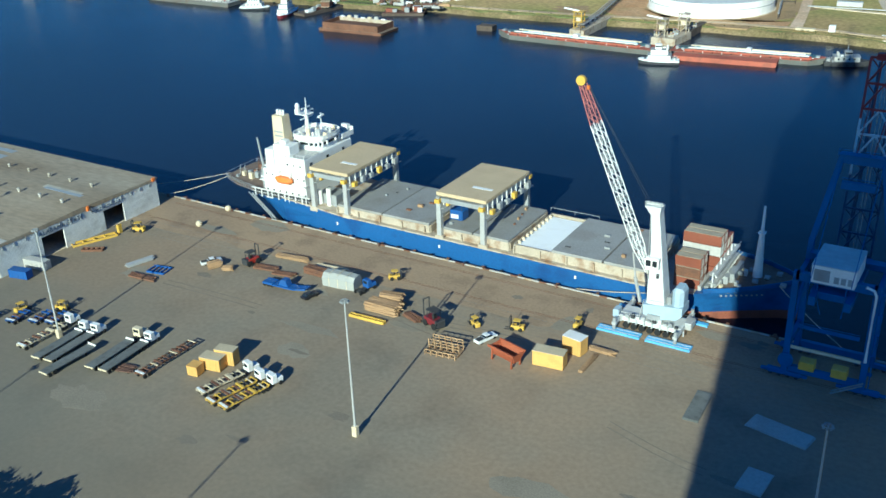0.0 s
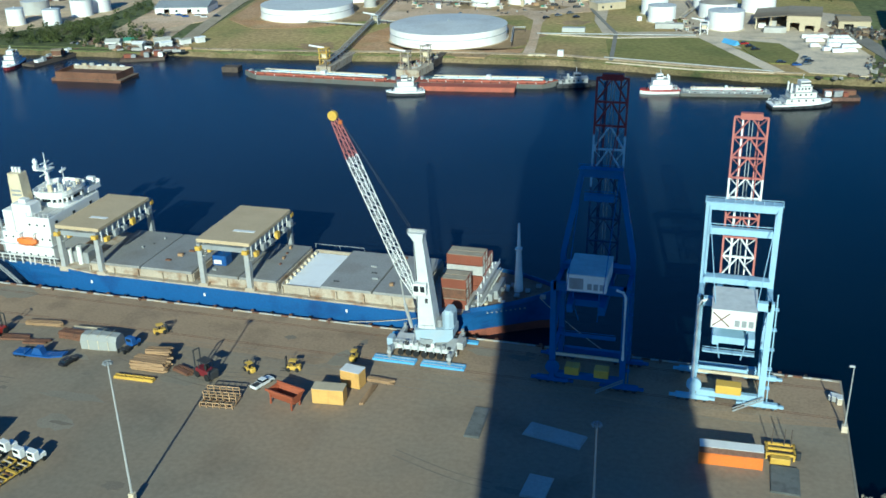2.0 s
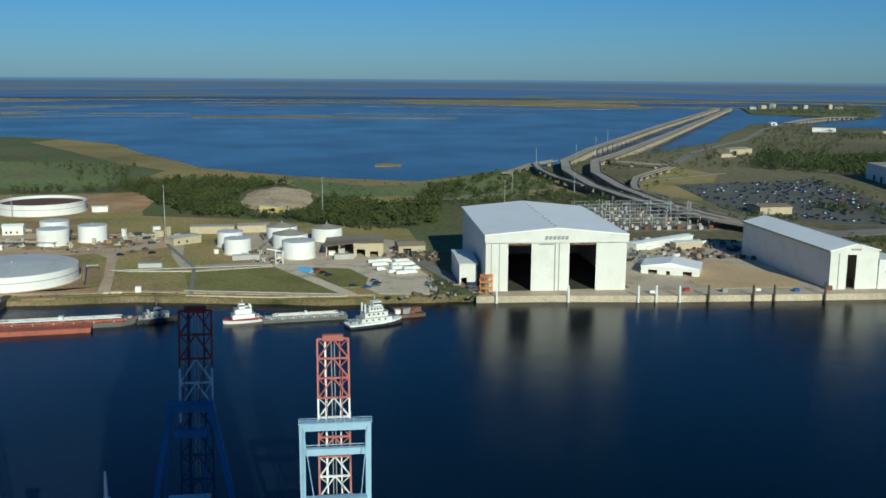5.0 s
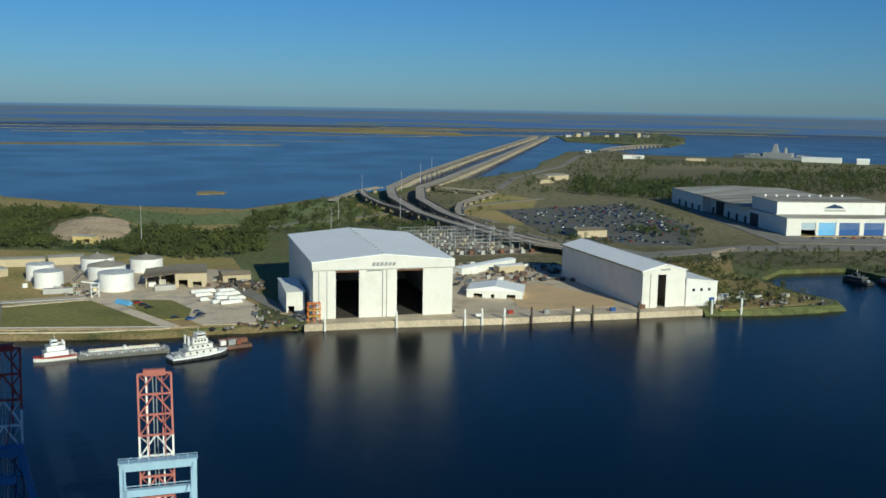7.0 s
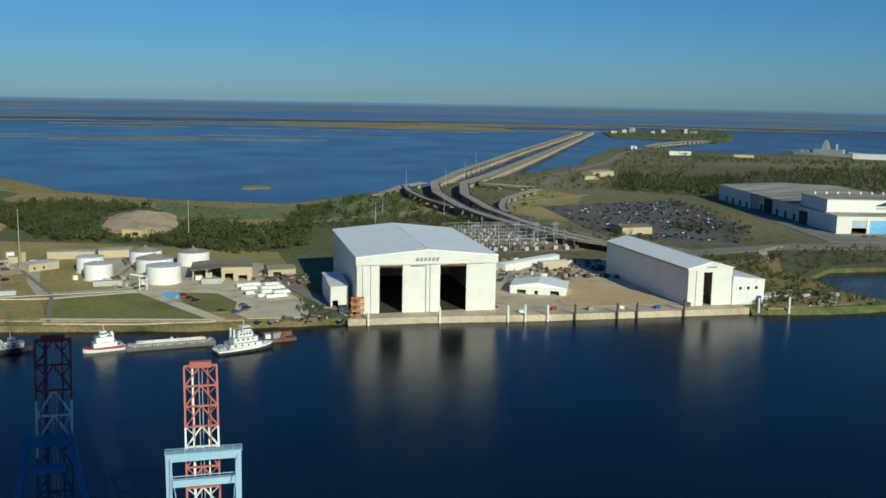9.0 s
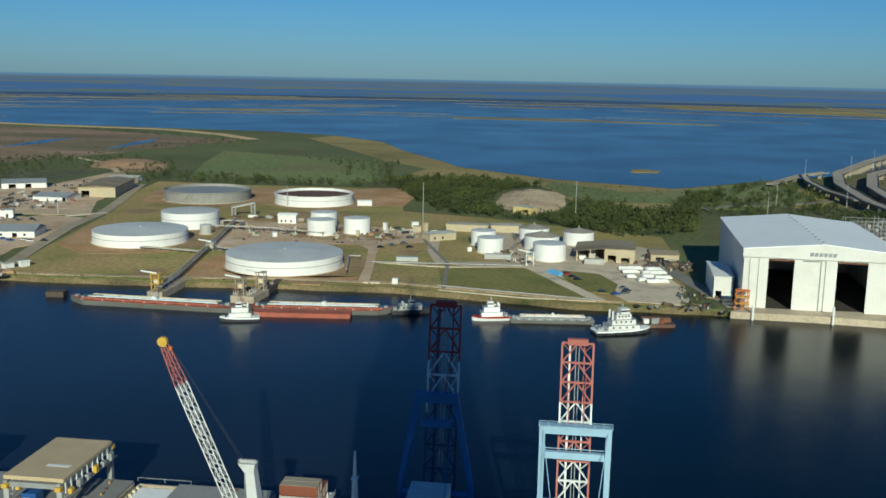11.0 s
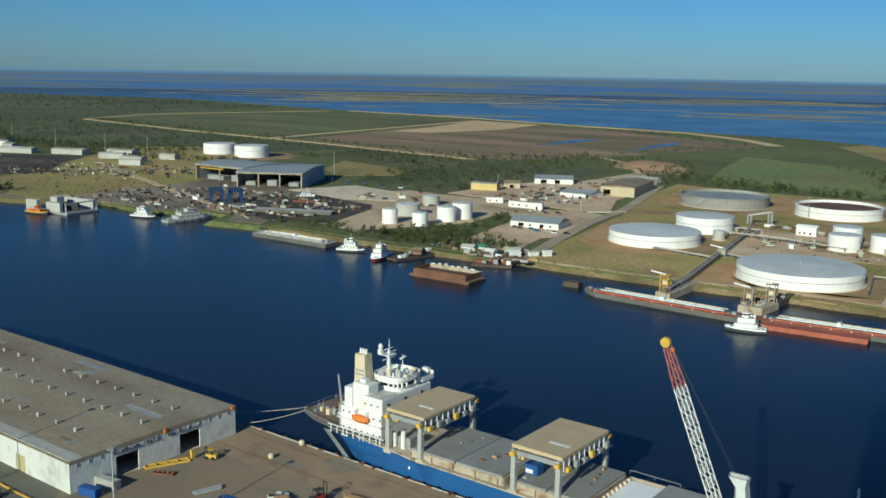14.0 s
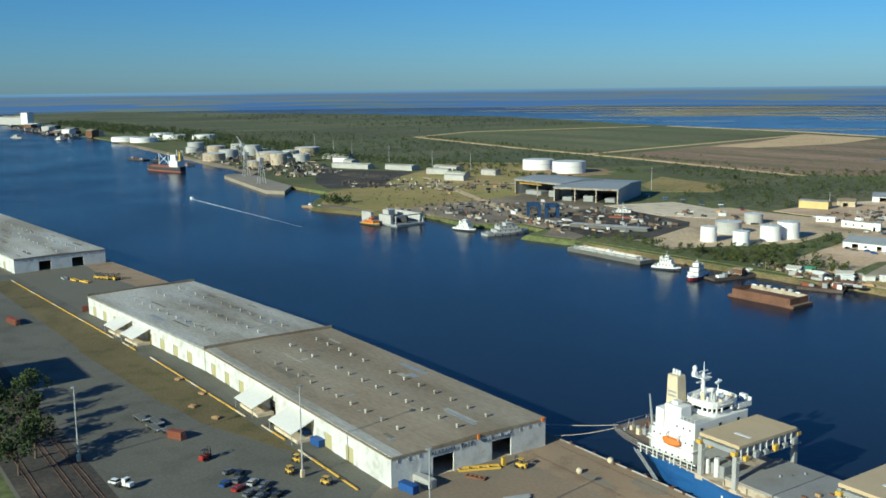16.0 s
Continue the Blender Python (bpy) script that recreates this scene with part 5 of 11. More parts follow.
    part("aft_tier", M().cbox(-184.3, -181.3, 198.8, 203.3, 13.6, 19.4, .15), WHITE, o)
    part("stair_tower", M().cbox(-181.2, -175.2, 199, 203.4, 13.6, 21.3, .2), WHITE, o)
    part("funnel_casing", M().cbox(-185, -177.2, 203.5, 214, 13.6, 18.2, .2), WHITE, o)
    part("boat_deck", M().box(-186, -169.6, 197.2, 221.8, 10.2, 10.4), WHITE, o)
    def oval(rx, ry, z, n=20):
        """A rounded-square outline round the wheelhouse."""
        return [(-175.4 + math.copysign(abs(math.cos(a)) ** .6, math.cos(a)) * rx, 212.0 + math.copysign(abs(math.sin(a)) ** .6, math.sin(a)) * ry, z) for a in [2 * math.pi * (k + .5) / n for k in range(n)]]
    br = part("bridge", M().loft([oval(4.9, 5.6, 18.2), oval(4.9, 5.6, 19.4), oval(5.2, 5.9, 20.6), oval(5.2, 5.9, 21.3)]), WHITE, o, "white wheelhouse with a rounded front")
    part("bridge_window_band", M().loft([oval(5.0, 5.7, 19.55), oval(5.2, 5.9, 20.45), oval(5.26, 5.96, 20.45), oval(5.06, 5.76, 19.55)], caps=False), GLASS, br)
    for k in range(20):
        a = oval(5.3, 6.0, 19.5)[k]
        part("window_post", M().box(a[0] - .22, a[0] + .22, a[1] - .22, a[1] + .22, 19.4, 20.6), WHITE, br)
    part("bridge_top", M().loft([oval(5.7, 6.4, 21.3), oval(5.7, 6.4, 21.55)]), WHITE, br)
    part("bridge_bulwark", M().loft([oval(5.6, 6.3, 21.55), oval(5.7, 6.4, 22.5), oval(5.55, 6.25, 22.5), oval(5.45, 6.15, 21.55)], caps=False), WHITE, br)
    for k in range(14):
        x, y = -179 + (k * 2.9) % 7.4, 207.4 + (k * 4.3) % 9.2
        part("monkey_gear", M().cbox(x, x + .5 + (k % 3) * .4, y, y + .5, 21.55, 22.2 + (k % 4) * .45, .05), (WHITE, STEEL, CREAM)[k % 3], br)
    part("bridge_wing", M().box(-173.5, -170, 217.0, 222.6, 18.9, 19.2).box(-173.5, -170, 222.4, 222.6, 19.2, 21.3).box(-170.2, -170, 217.0, 222.4, 19.2, 20.4), WHITE, o)
    part("wing_screen", M().box(-173.2, -171.0, 221.0, 222.3, 20.6, 22.0), WHITE, o)
    part("upper_deck_top", M().box(-176.9, -169.9, 198.7, 206.0, 18.2, 18.3), STEEL, o, "pale grey painted deck top")
    part("deck_rail", M().beam((-176.8, 198.8, 19.3), (-170, 198.8, 19.3), .07).beam((-170, 198.8, 19.3), (-170, 206, 19.3), .07), WHITE, o)
    for k in range(6):
        part("rail_post", M().box(-176.8 + k * 1.35, -176.7 + k * 1.35, 198.75, 198.85, 18.2, 19.3), WHITE, o)
    part("roof_cabinet", M().cbox(-179.6, -177.4, 200.2, 202.2, 21.3, 22.3, .1), WHITE, o)
    fu = part("funnel", M().loft([[(-184.8, 203.6, 18.2), (-180.4, 203.6, 18.2), (-180.4, 207.2, 18.2), (-184.8, 207.2, 18.2)], [(-184.6, 203.8, 28), (-181, 203.8, 28), (-181, 207, 28), (-184.6, 207, 28)]]), CREAM, o, "tall cream funnel with vents")
    for i in range(3):
        part("exhaust", M().cyl(-183.8 + i * 1.05, 205.4, 27.9, 29.4, .36, n=10), WHITE, fu)
    part("funnel_band", M().box(-184.1, -181.2, 203.55, 203.75, 23, 23.5).box(-184.1, -181.2, 203.55, 203.75, 21.8, 22.3), GREYSTEEL, fu)
    ms = part("radar_mast", M().cyl(-176, 209.7, 21.5, 29, .8, .4, 10), WHITE, o, at=pose(-1.8, 1.2, 0))
    part("radar_dome", M().cyl(-178.2, 208.6, 28.6, 29.7, .5, .75, 12).cyl(-178.2, 208.6, 29.7, 30.5, .75, .3, 12), WHITE, ms)
    for z, L in ((24, 2.0), (26.2, 2.8), (28, 3.2), (29.2, 1.8)):
        part("yard_arm", M().beam((-176, 209.7 - L, z), (-176, 209.7 + L, z), .3), WHITE, ms)
    part("topmast", M().rod((-176, 209.9, 29), (-176, 209.9, 32), .18, .08), WHITE, ms)
    part("mast_platform", M().box(-178.8, -174.6, 208, 211.6, 27.2, 27.5).box(-178.8, -177.6, 208, 209.2, 27.5, 28.7), WHITE, ms)
    part("signal_mast", M().rod((-173.4, 212, 21.5), (-173.4, 212, 28), .25, .1).beam((-173.4, 211, 26.8), (-173.4, 213.2, 27.2), .7, .4), WHITE, o)
    for i in range(7):
        a = (-178.6 + (i % 4) * 2.1, 208 + (i * 5.3) % 8)
        part("antenna", M().rod((*a, 21.5), (*a, 23.2 + (i % 3) * .7), .16, .07), WHITE, o)
    for i in range(2):
        part("stern_tier", M().box(-187.6 + i * .9, -185.3, 199.5 + i, 220 - i, 10.1 + i * 3.2, 10.4 + i * 3.2), WHITE, o)
    bt = part("lifeboat", M().loft([[(-179.8 + x, 197.2 - w * .5, 10.6 + z), (-179.8 + x, 197.2 + w * .5, 10.6 + z), (-179.8 + x, 197.2 + w, 11.3 + z * .6), (-179.8 + x, 197.2 + w * .7, 12.6 - z * .5), (-179.8 + x, 197.2 - w * .7, 12.6 - z * .5), (-179.8 + x, 197.2 - w, 11.3 + z * .6)] for x, w, z in ((0, .25, .7), (1.2, .95, .1), (3, 1.15, 0), (5, .95, .1), (6.2, .25, .7))]), ORANGE, o, "orange enclosed lifeboat on davits")
    for x in (-178.6, -174.4):
        part("davit", M().beam((x, 198.3, 10.4), (x, 196.9, 13.6), .3).beam((x, 196.9, 13.6), (x, 198.4, 13.8), .3), WHITE, o)
    for z in (7.5, 12.2, 16):
        for i in range(7 if z < 14 else 3):
            part("porthole", M().cyl(0, 0, 0, .06, .3, n=8), GLASS, o, at=pose((-184 if z < 14 else -176) + i * 2.3, 198.18 if z < 13.5 else 198.58, z, 90, 0, 0))
    for i in range(3):
        part("deck_window", M().box(-169.79, -169.72, 201 + i * 7.6, 202 + i * 7.6, 15.8, 16.6), GLASS, o)
    part("aft_crane", M().rod((-187, 201, 10.2), (-188.7, 201, 21.5), .45, .25).box(-187.6, -186.2, 200.2, 201.6, 6.2, 13), GREYSTEEL, o)
    for i in range(18):
        part("stern_gear", M().cbox(-201 + (i * 3.1) % 13, -200.2 + (i * 3.1) % 13 + (i % 4) * .3, 203 + (i * 4.7) % 13, 204.2 + (i * 4.7) % 13, 6.3, 7.3 + (i % 4) * .5, .1), (GREYSTEEL, RUST, CREAM)[i % 3], o)
    for i in range(12):
        x, y = -203 + (i * 2.3) % 15, 200.5 + (i * 5.9) % 18
        if abs(y - 209.7) < 6 + (x + 205) * .35:
            part("stern_frame", M().beam((x, y, 6.4), (x + .4, y + .3, 8.6 + (i % 3) * .9), .12).beam((x, y, 8.2), (x + 1.8, y - .6, 8.4), .1), (GREYSTEEL, STEEL, RUST)[i % 3], o)
    part("stern_brace", M().beam((-189.5, 197.2, 5.4), (-179.6, 196.0, -1.2), .4).beam((-190.9, 197.3, 5.4), (-181, 196.1, -1.2), .25), GREYSTEEL, o, "grey gangway rails down the hull side")
    # dark strip drawn for the shaded deck opening behind the posts
    part("poop_recess", M().box(-188, -168.5, 197.0, 197.12, 5.6, 7.2), DARK, o)
    for i in range(10):
        part("poop_post", M().box(-188 + i * 2.1 + (i % 3) * .3, -187.75 + i * 2.1 + (i % 3) * .3, 196.8, 197.2, 5.2, 7.6), WHITE, o)
    part("poop_rail", M().box(-189, -167.6, 196.8, 197.2, 7.4, 7.65).box(-189, -167.6, 196.95, 197.05, 6.4, 6.5), WHITE, o)
    part("wing_stay", M().beam((-171.5, 221, 15), (-171.5, 222.3, 18.9), .3), WHITE, o)
    # lower deck houses and gear forward of the deckhouse
    part("winch_house", M().cbox(-167.5, -161, 200.5, 206, 5, 8.4, .15), GREYSTEEL, o)
    part("vent_trunk", M().cyl(-166.2, 199.7, 5, 9.6, .9, n=12), WHITE, o)
    part("vent_trunk", M().cyl(-163.2, 200.2, 5, 10.4, .7, n=12), WHITE, o)
    # gantries
    for gx0, gx1 in ((-167.2, -154), (-125.6, -110.8)):
        g = part("gantry_roof", M().cbox(gx0, gx1, 197.4, 221.6, 16.3, 17.2, .12), HATCHTAN, o, "flat tan roof of a travelling gantry")
        part("roof_patch", M().box((gx0 + gx1) / 2 - .5, gx1 - 2, 204, 205.2, 17.2, 17.26), WHITE, g)
        for x in (gx0 + .9, gx1 - .9):
            part("girder", M().box(x - .5, x + .5, 196.6, 223.5, 14.4, 16.25), GREYSTEEL, o)
            for y in (197.5, 221.9):
                part("gantry_leg", M().box(x - .65, x + .65, y - .65, y + .65, 4.3, 14.4), STEEL if y < 200 else GREYSTEEL, o, "pale grey gantry leg")
                part("leg_foot", M().box(x - 1.3, x + 1.3, y - .8, y + .8, 4.2, 5.2), CREAMSTAIN, o)
            for i in range(9):
                part("girder_post", M().box(x + .55, x + .75, 198.5 + i * 2.6, 198.9 + i * 2.6, 13.2, 16.2), WHITE, o)
            part("trolley_end", M().cbox(x - .7, x + .8, 195.9, 197.4, 14.6, 15.6, .15), YELLOW, o, "yellow trolley end carriage")
            part("trolley_end", M().cbox(x - .6, x + .7, 222.2, 223.8, 14.6, 15.6, .15), YELLOW, o)
            part("walkway", M().box(x + .8, x + 1.7, 197, 222.5, 12.8, 13), GREYSTEEL, o)
            for i in range(6):
                part("gear_box", M().cbox(x + .9, x + 1.9, 199 + i * 4, 200.6 + i * 4, 13, 14.2 + (i % 2) * .5, .1), GREYSTEEL if i % 3 else YELLOW, o)
        part("cross_beam", M().box(gx0 + 1.5, gx1 - 1.5, 197.2, 198.2, 14.6, 15.8), GREYSTEEL, o)
        part("cross_beam", M().box(gx0 + 1.5, gx1 - 1.5, 221.2, 222.2, 14.6, 15.8), GREYSTEEL, o)
    part("cargo_grab", M().cbox(-125.2, -121.2, 203, 206.6, 7.6, 10.2, .3), BLUE, o, "dark blue lifting frame with white plate")
    part("grab_plate", M().box(-124.6, -122.4, 202.9, 203, 8, 9.1), WHITE, o)
    for p in ((-124.8, 203.4), (-121.6, 203.4), (-124.8, 206.2), (-121.6, 206.2)):
        part("hoist_rope", M().rod((*p, 10.4), (*p, 16.3), .06), DARK, o)
    # forecastle
    part("forecastle_bulkhead", M().box(-56.2, -55.4, 199, 220.4, 4, 5.8), STEEL, o)
    for i in range(5):
        part("lashing_stair", M().box(-55 + i * 1.1, -54 + i * 1.1, 200 + i * 1.2, 203 + i * 2.5, 4.8, 5.6 + i * .5), GREYSTEEL, o)
    fm = part("foremast", M().cyl(-45.6, 210, 5.6, 17, 1.15, .6, 12).cyl(-45.6, 210, 17, 23.5, .45, .25, 10), WHITE, o, "pale grey foremast")
    part("mast_step", M().box(-46.4, -44.8, 209.2, 210.8, 16.8, 17.1), WHITE, fm)
    for i in range(7):
        part("mooring_winch", M().rod((-52 + i * 2.1, 206 + (i % 3) * 2.8, 6.1 + i * .12), (-50.8 + i * 2.1, 206 + (i % 3) * 2.8, 6.1 + i * .12), .6, n=10), GREYSTEEL, o)
    for i in range(9):
        x = -51 + i
        f = (x + 54.5) / 4.5 if x < -50 else (x + 50) / 5
        a, b = ((12.2, 9.8, 4.9), (10.4, 7.0, 5.3)) if x < -50 else ((10.4, 7.0, 5.3), (7.8, 4.0, 5.8))
        hb, hw, dk = [p + (q - p) * f for p, q in zip(a, b)]
        y = CY - (hw + (hb - hw) * ((4.5 + 3.5) / (dk + 3.5)) ** 1.5) - .12
        part("name_mark", M().box(x, x + .45, y + .03, y + .2, 4.25, 4.55), GREYSTEEL, o)
    for x in (-158.5, -125, -86, -60):
        part("fender_mark", M().box(x, x + .5, 196.68, 196.78, 1.6, 2.4), WHITE, o)


cargo_ship()


def container(x, y, z, L, mat, label, rz=0, roof=None):
    o = thing("shipping_container", label, "container", pose(x, y, z, 0, 0, rz))
    part("body", M().box(0, L, 0, 2.44, .12, 2.5), mat, o)
    part("top_panel", M().box(.08, L - .08, .08, 2.36, 2.5, 2.6), roof or mat, o)
    for a in (0, L - .18):
        for b in (0, 2.26):
            part("corner_post", M().box(a - .02, a + .2, b - .02, b + .2, 0, 2.62), mat, o)
    for i in range(int(L / .6)):
        part("wall_rib", M().box(.3 + i * .6, .5 + i * .6, -.06, 0, .3, 2.4), mat, o)
    for b in (.55, 1.15, 1.75):
        part("door_bar", M().box(L, L + .06, b, b + .06, .2, 2.4), STEEL, o)
    return o


for i in range(2):
    for k in range(3):
        container(-62.0, 199.2 + i * 2.6, 4.5 + k * 2.65, 6.06, (CONTRED, RUST, CONTRED)[(i + k) % 3], "red-brown shipping container stacked on the ship deck", roof=ROOFTAN)
for i in range(4):
    for k in range(4 if i < 2 else 3):
        container(-63.0, 207.5 + i * 2.6, 4.5 + k * 2.65, 9.0, (CONTRED, CONTRED, RED, CONTRED)[(i + k) % 4] if k != 2 or i else TANKGREY, "grey shipping container in the deck stack" if k == 2 and not i else "red-brown shipping container stacked on the ship deck", roof=ROOFTAN if k == 3 else CONTRED)


def lashing_bridge():
    o = thing("lashing_bridge", "pale grey steel lashing platform beside the deck containers", "platform", pose(0, 0, 0))
    for i in range(7):
        part("post", M().box(-53.4, -53.1, 200 + i * 2.9, 200.3 + i * 2.9, 4.6, 9.4 + (i % 3) * .6), CRANEWHITE, o)
        part("stay", M().beam((-53.2, 200.2 + i * 2.9, 4.8), (-51.4, 200.6 + i * 2.9, 7.4), .2), STEEL, o)
    for z in (6.6, 8.8):
        part("walkway", M().box(-54.0, -52.2, 199.6, 218.6, z, z + .15), STEEL, o)
        part("handrail", M().box(-52.25, -52.15, 199.6, 218.6, z + .95, z + 1.05), CRANEWHITE, o)
    for i in range(9):
        part("deck_gear", M().cbox(-52 + (i * 1.7) % 4, -51.2 + (i * 1.7) % 4, 201 + (i * 4.1) % 14, 202 + (i * 4.1) % 14, 4.9, 6 + (i % 3) * .5, .1), (CREAM, STEEL, CRANEWHITE)[i % 3], o)


lashing_bridge()


def mooring_line(a, b, sag):
    a, b = Vector(a), Vector(b)
    pts = [a.lerp(b, i / 8) - Vector((0, 0, sag * 4 * (i / 8) * (1 - i / 8))) for i in range(9)]
    m = M().tube(pts, .09)
    solid("mooring_line", m, ROPE, "slack mooring rope from the ship to the quay", "rope", group="mooring ropes")


mooring_line((-203.6, 202.4, 6.6), (-221, 193.2, .8), .6)
mooring_line((-204.8, 205, 6.6), (-236, 193.4, .8), .6)
mooring_line((-62, 197, 3.5), (-84, 193.6, .8), .5)
mooring_line((-40, 206, 6.8), (-22, 193.6, .8), .6)


# ---- quay cranes ----
def sts_crane(xc, hw, apex, top, house, tip, paint, lat_a, lat_b, lit):
    """A ship-to-shore gantry crane with its boom raised; an unlit one takes paints darkened for shade."""
    o = thing("gantry_crane", "tall light blue dockside gantry crane, boom raised" if lit else "tall deep blue dockside gantry crane, paint darkened for shade, boom raised", "crane", pose(xc, 0, 0))
    yl, yw = 179.2, 190.2
    for s in (-1, 1):
        x = s * hw
        part("waterside_leg", M().loft([[(x - .6, yw - .7, 1.6), (x + .6, yw - .7, 1.6), (x + .6, yw + .7, 1.6), (x - .6, yw + .7, 1.6)], [(x - .55, yw - .7, 26), (x + .55, yw - .7, 26), (x + .55, yw + .7, 26), (x - .55, yw + .7, 26)],
                                        [(s * apex - .6, yw - .7, top), (s * apex + .6, yw - .7, top), (s * apex + .6, yw + .7, top), (s * apex - .6, yw + .7, top)]]), paint, o)
        part("landside_leg", M().box(x - .6, x + .6, yl - .6, yl + .6, 1.6, 24), paint, o)
        part("side_tie", M().box(x - .5, x + .5, yl + .6, yw - .7, 20.6, 22.2), paint, o)
        part("side_tie", M().box(x - .45, x + .45, yl + .6, yw - .7, 7, 8.2), paint, o)
        part("side_brace", M().beam((x, yl, 8.4), (x, yw, 20.6), .5), paint, o)
        part("back_stay", M().beam((s * apex, yw, top), (s * min(apex, 3.6), yl - 8, 25.5), .14), paint, o)
        for y in (yl, yw):
            bg = part("bogie", M().cbox(x - 3.4, x + 3.4, y - .55, y + .55, .7, 1.6, .15), paint, o)
            for i in range(4):
                part("wheel", M().cyl(0, 0, -.2, .2, .42, n=12), DARK, bg, at=pose(x - 2.6 + i * 1.73, y, .42, 90, 0, 0))
            part("buffer", M().box(x - 4.6, x - 3.4, y - .3, y + .3, .7, 1.2), paint, o)
            part("buffer", M().box(x + 3.4, x + 4.6, y - .3, y + .3, .7, 1.2), paint, o)
    for y, z in ((yl, 1.8), (yw, 1.8)):
        part("sill_beam", M().box(-hw + .7, hw - .7, y - .5, y + .5, z, z + 1.3), paint, o)
    part("portal_beam", M().box(-hw, hw, yw - .6, yw + .6, 22.3, 24), paint, o)
    part("portal_beam", M().box(-hw, hw, yl - .6, yl + .6, 22.3, 24), paint, o)
    part("top_beam", M().box(-apex - .6, apex + .6, yw - .8, yw + .8, top - 1.5, top + .4), paint, o)
    tr = part("top_walkway", M().box(-apex - .8, apex + .8, yw - 1.6, yw - .85, top + .3, top + .45), paint, o)
    for i in range(9):
        part("rail_post", M().box(-apex - .7 + i * (2 * apex + 1.3) / 8, -apex - .6 + i * (2 * apex + 1.3) / 8, yw - 1.55, yw - 1.48, top + .4, top + 1.5), paint, tr)
    part("top_rail", M().box(-apex - .7, apex + .7, yw - 1.55, yw - 1.48, top + 1.45, top + 1.55), paint, tr)
    wk = part("mid_walkway", M().box(-apex + .6, apex - .8, yw - 1.7, yw - .5, top - 6.4, top - 5), paint, o)
    part("walk_rail", M().box(-apex + .6, apex - .8, yw - 1.72, yw - 1.66, top - 4.2, top - 4.05), paint, wk)
    part("platform", M().box(-hw + .3, hw - .3, yw - 2.4, yw - .8, 24.2, 24.4), paint, o)
    part("spreader_light_bar", M().box(-hw + .8, hw - .8, yl - .9, yl - .62, 7.4, 8), CREAM, o, "pale yellow bar across the portal")
    part("cable_reel", M().cyl(0, 0, -.3, .3, 1.5, n=20), paint, o, at=pose(-hw + .2, yl - 1.1, 4.6, 90, 0, 0))
    pp = hw if not lit else -hw - .2
    part("white_pipe", M().tube([(pp, yl - 1.0, 3 if lit else 8), (pp, yl - 1.02, 22.4), (pp + (.5 if lit else -.5), yl - .9, 23.4), (pp + (2 if lit else -2), yl - .8, 23.8)], .28, 8), WHITE, o, "white painted downpipe")
    # girders that carry the machinery house
    for x in (-3.2, 3.2):
        part("main_girder", M().box(x - .6, x + .6, house[2] - 3, yw + 5.5, 20.2, 22), paint, o)
    hx0, hx1, hy0, hy1, hz0, hz1 = house
    mh = part("machinery_house", M().cbox(hx0, hx1, hy0, hy1, hz0, hz1, .12), WHITE, o, "white machinery house")
    part("house_roof", M().box(hx0 - .1, hx1 + .1, hy0 - .1, hy1 + .1, hz1, hz1 + .12), TANKROOF, mh)
    if lit:
        for a, b in (((hx0 + .3, hz0 + .4), (hx0 + 3.4, hz1 - .6)), ((hx0 + .3, hz1 - .6), (hx0 + 3.4, hz0 + .4))):
            part("cross_mark", M().beam((a[0], hy0 - .06, a[1]), (b[0], hy0 - .06, b[1]), .06, .22), RUST, mh, "faded red-brown cross bar")
    else:
        part("logo_panel", M().box(hx0 + .5, hx0 + 3.4, hy0 - .06, hy0, hz0 + .5, hz1 - .7), GREYSTEEL, mh)
    for i in range(3):
        part("louvre", M().box(hx1 - 3.8 + i * 1.25, hx1 - 2.9 + i * 1.25, hy0 - .08, hy0, hz0 + .6, hz0 + 1.9), GREYSTEEL, mh)
    part("service_deck", M().box(hx0 + .3, hx1 - .3, hy0 - .2, hy0 + 4, hz0 - 3.1, hz0 - 1.7), paint, o)
    for x in (hx0 + 1.4, hx1 - 1.4):
        part("deck_hanger", M().beam((x, hy0 + .4, hz0 - 3), (x, hy0 + .4, hz0), .25), paint, o)
        part("deck_brace", M().beam((x, hy0 + .6, hz0 - 3.1), (x * .75, hy0 + 3, hz0 - 8), .2), paint, o)
    part("operator_deck", M().box(-hw + 1.2, hw - 2, yl + 2, yl + 3.2, 10.6, 10.9).box(-hw + 1.2, hw - 2, yl + 2, yl + 2.08, 11.8, 11.9), paint, o)
    # electrical boxes on the sill
    for a, b in (((-2.8, .8),) if lit else ((-4.6, -1.6), (1.6, 4.6))):
        part("electric_house", M().cbox(a if not lit else -2.2, b if not lit else 2.8, yl - 1.3, yl + 1.2, 3.2, 5.0, .1), YELLOW, o, "yellow generator box")
    st = M()
    for i in range(10):
        st.box(hw - 5 + i * .55, hw - 4.3 + i * .55, yl - 2.4, yl - 1.4, .25 + i * .32, .35 + i * .32)
    part("access_stair", M().beam((hw - 5.2, yl - 2.4, .2), (hw + .4, yl - 2.4, 3.6), .12, .3).beam((hw - 5.2, yl - 1.4, .2), (hw + .4, yl - 1.4, 3.6), .12, .3), GREYSTEEL, o)
    # boom
    y0, z0, y1, z1, bw = yw + 5.6, 21.5, tip[0], tip[1], 3.3
    def at(f, s, d=0.0):
        n = Vector((0, z1 - z0, -(y1 - y0))).normalized()
        return Vector((s * bw, y0 + (y1 - y0) * f, z0 + (z1 - z0) * f)) + n * d
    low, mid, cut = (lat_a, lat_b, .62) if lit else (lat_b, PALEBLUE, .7)
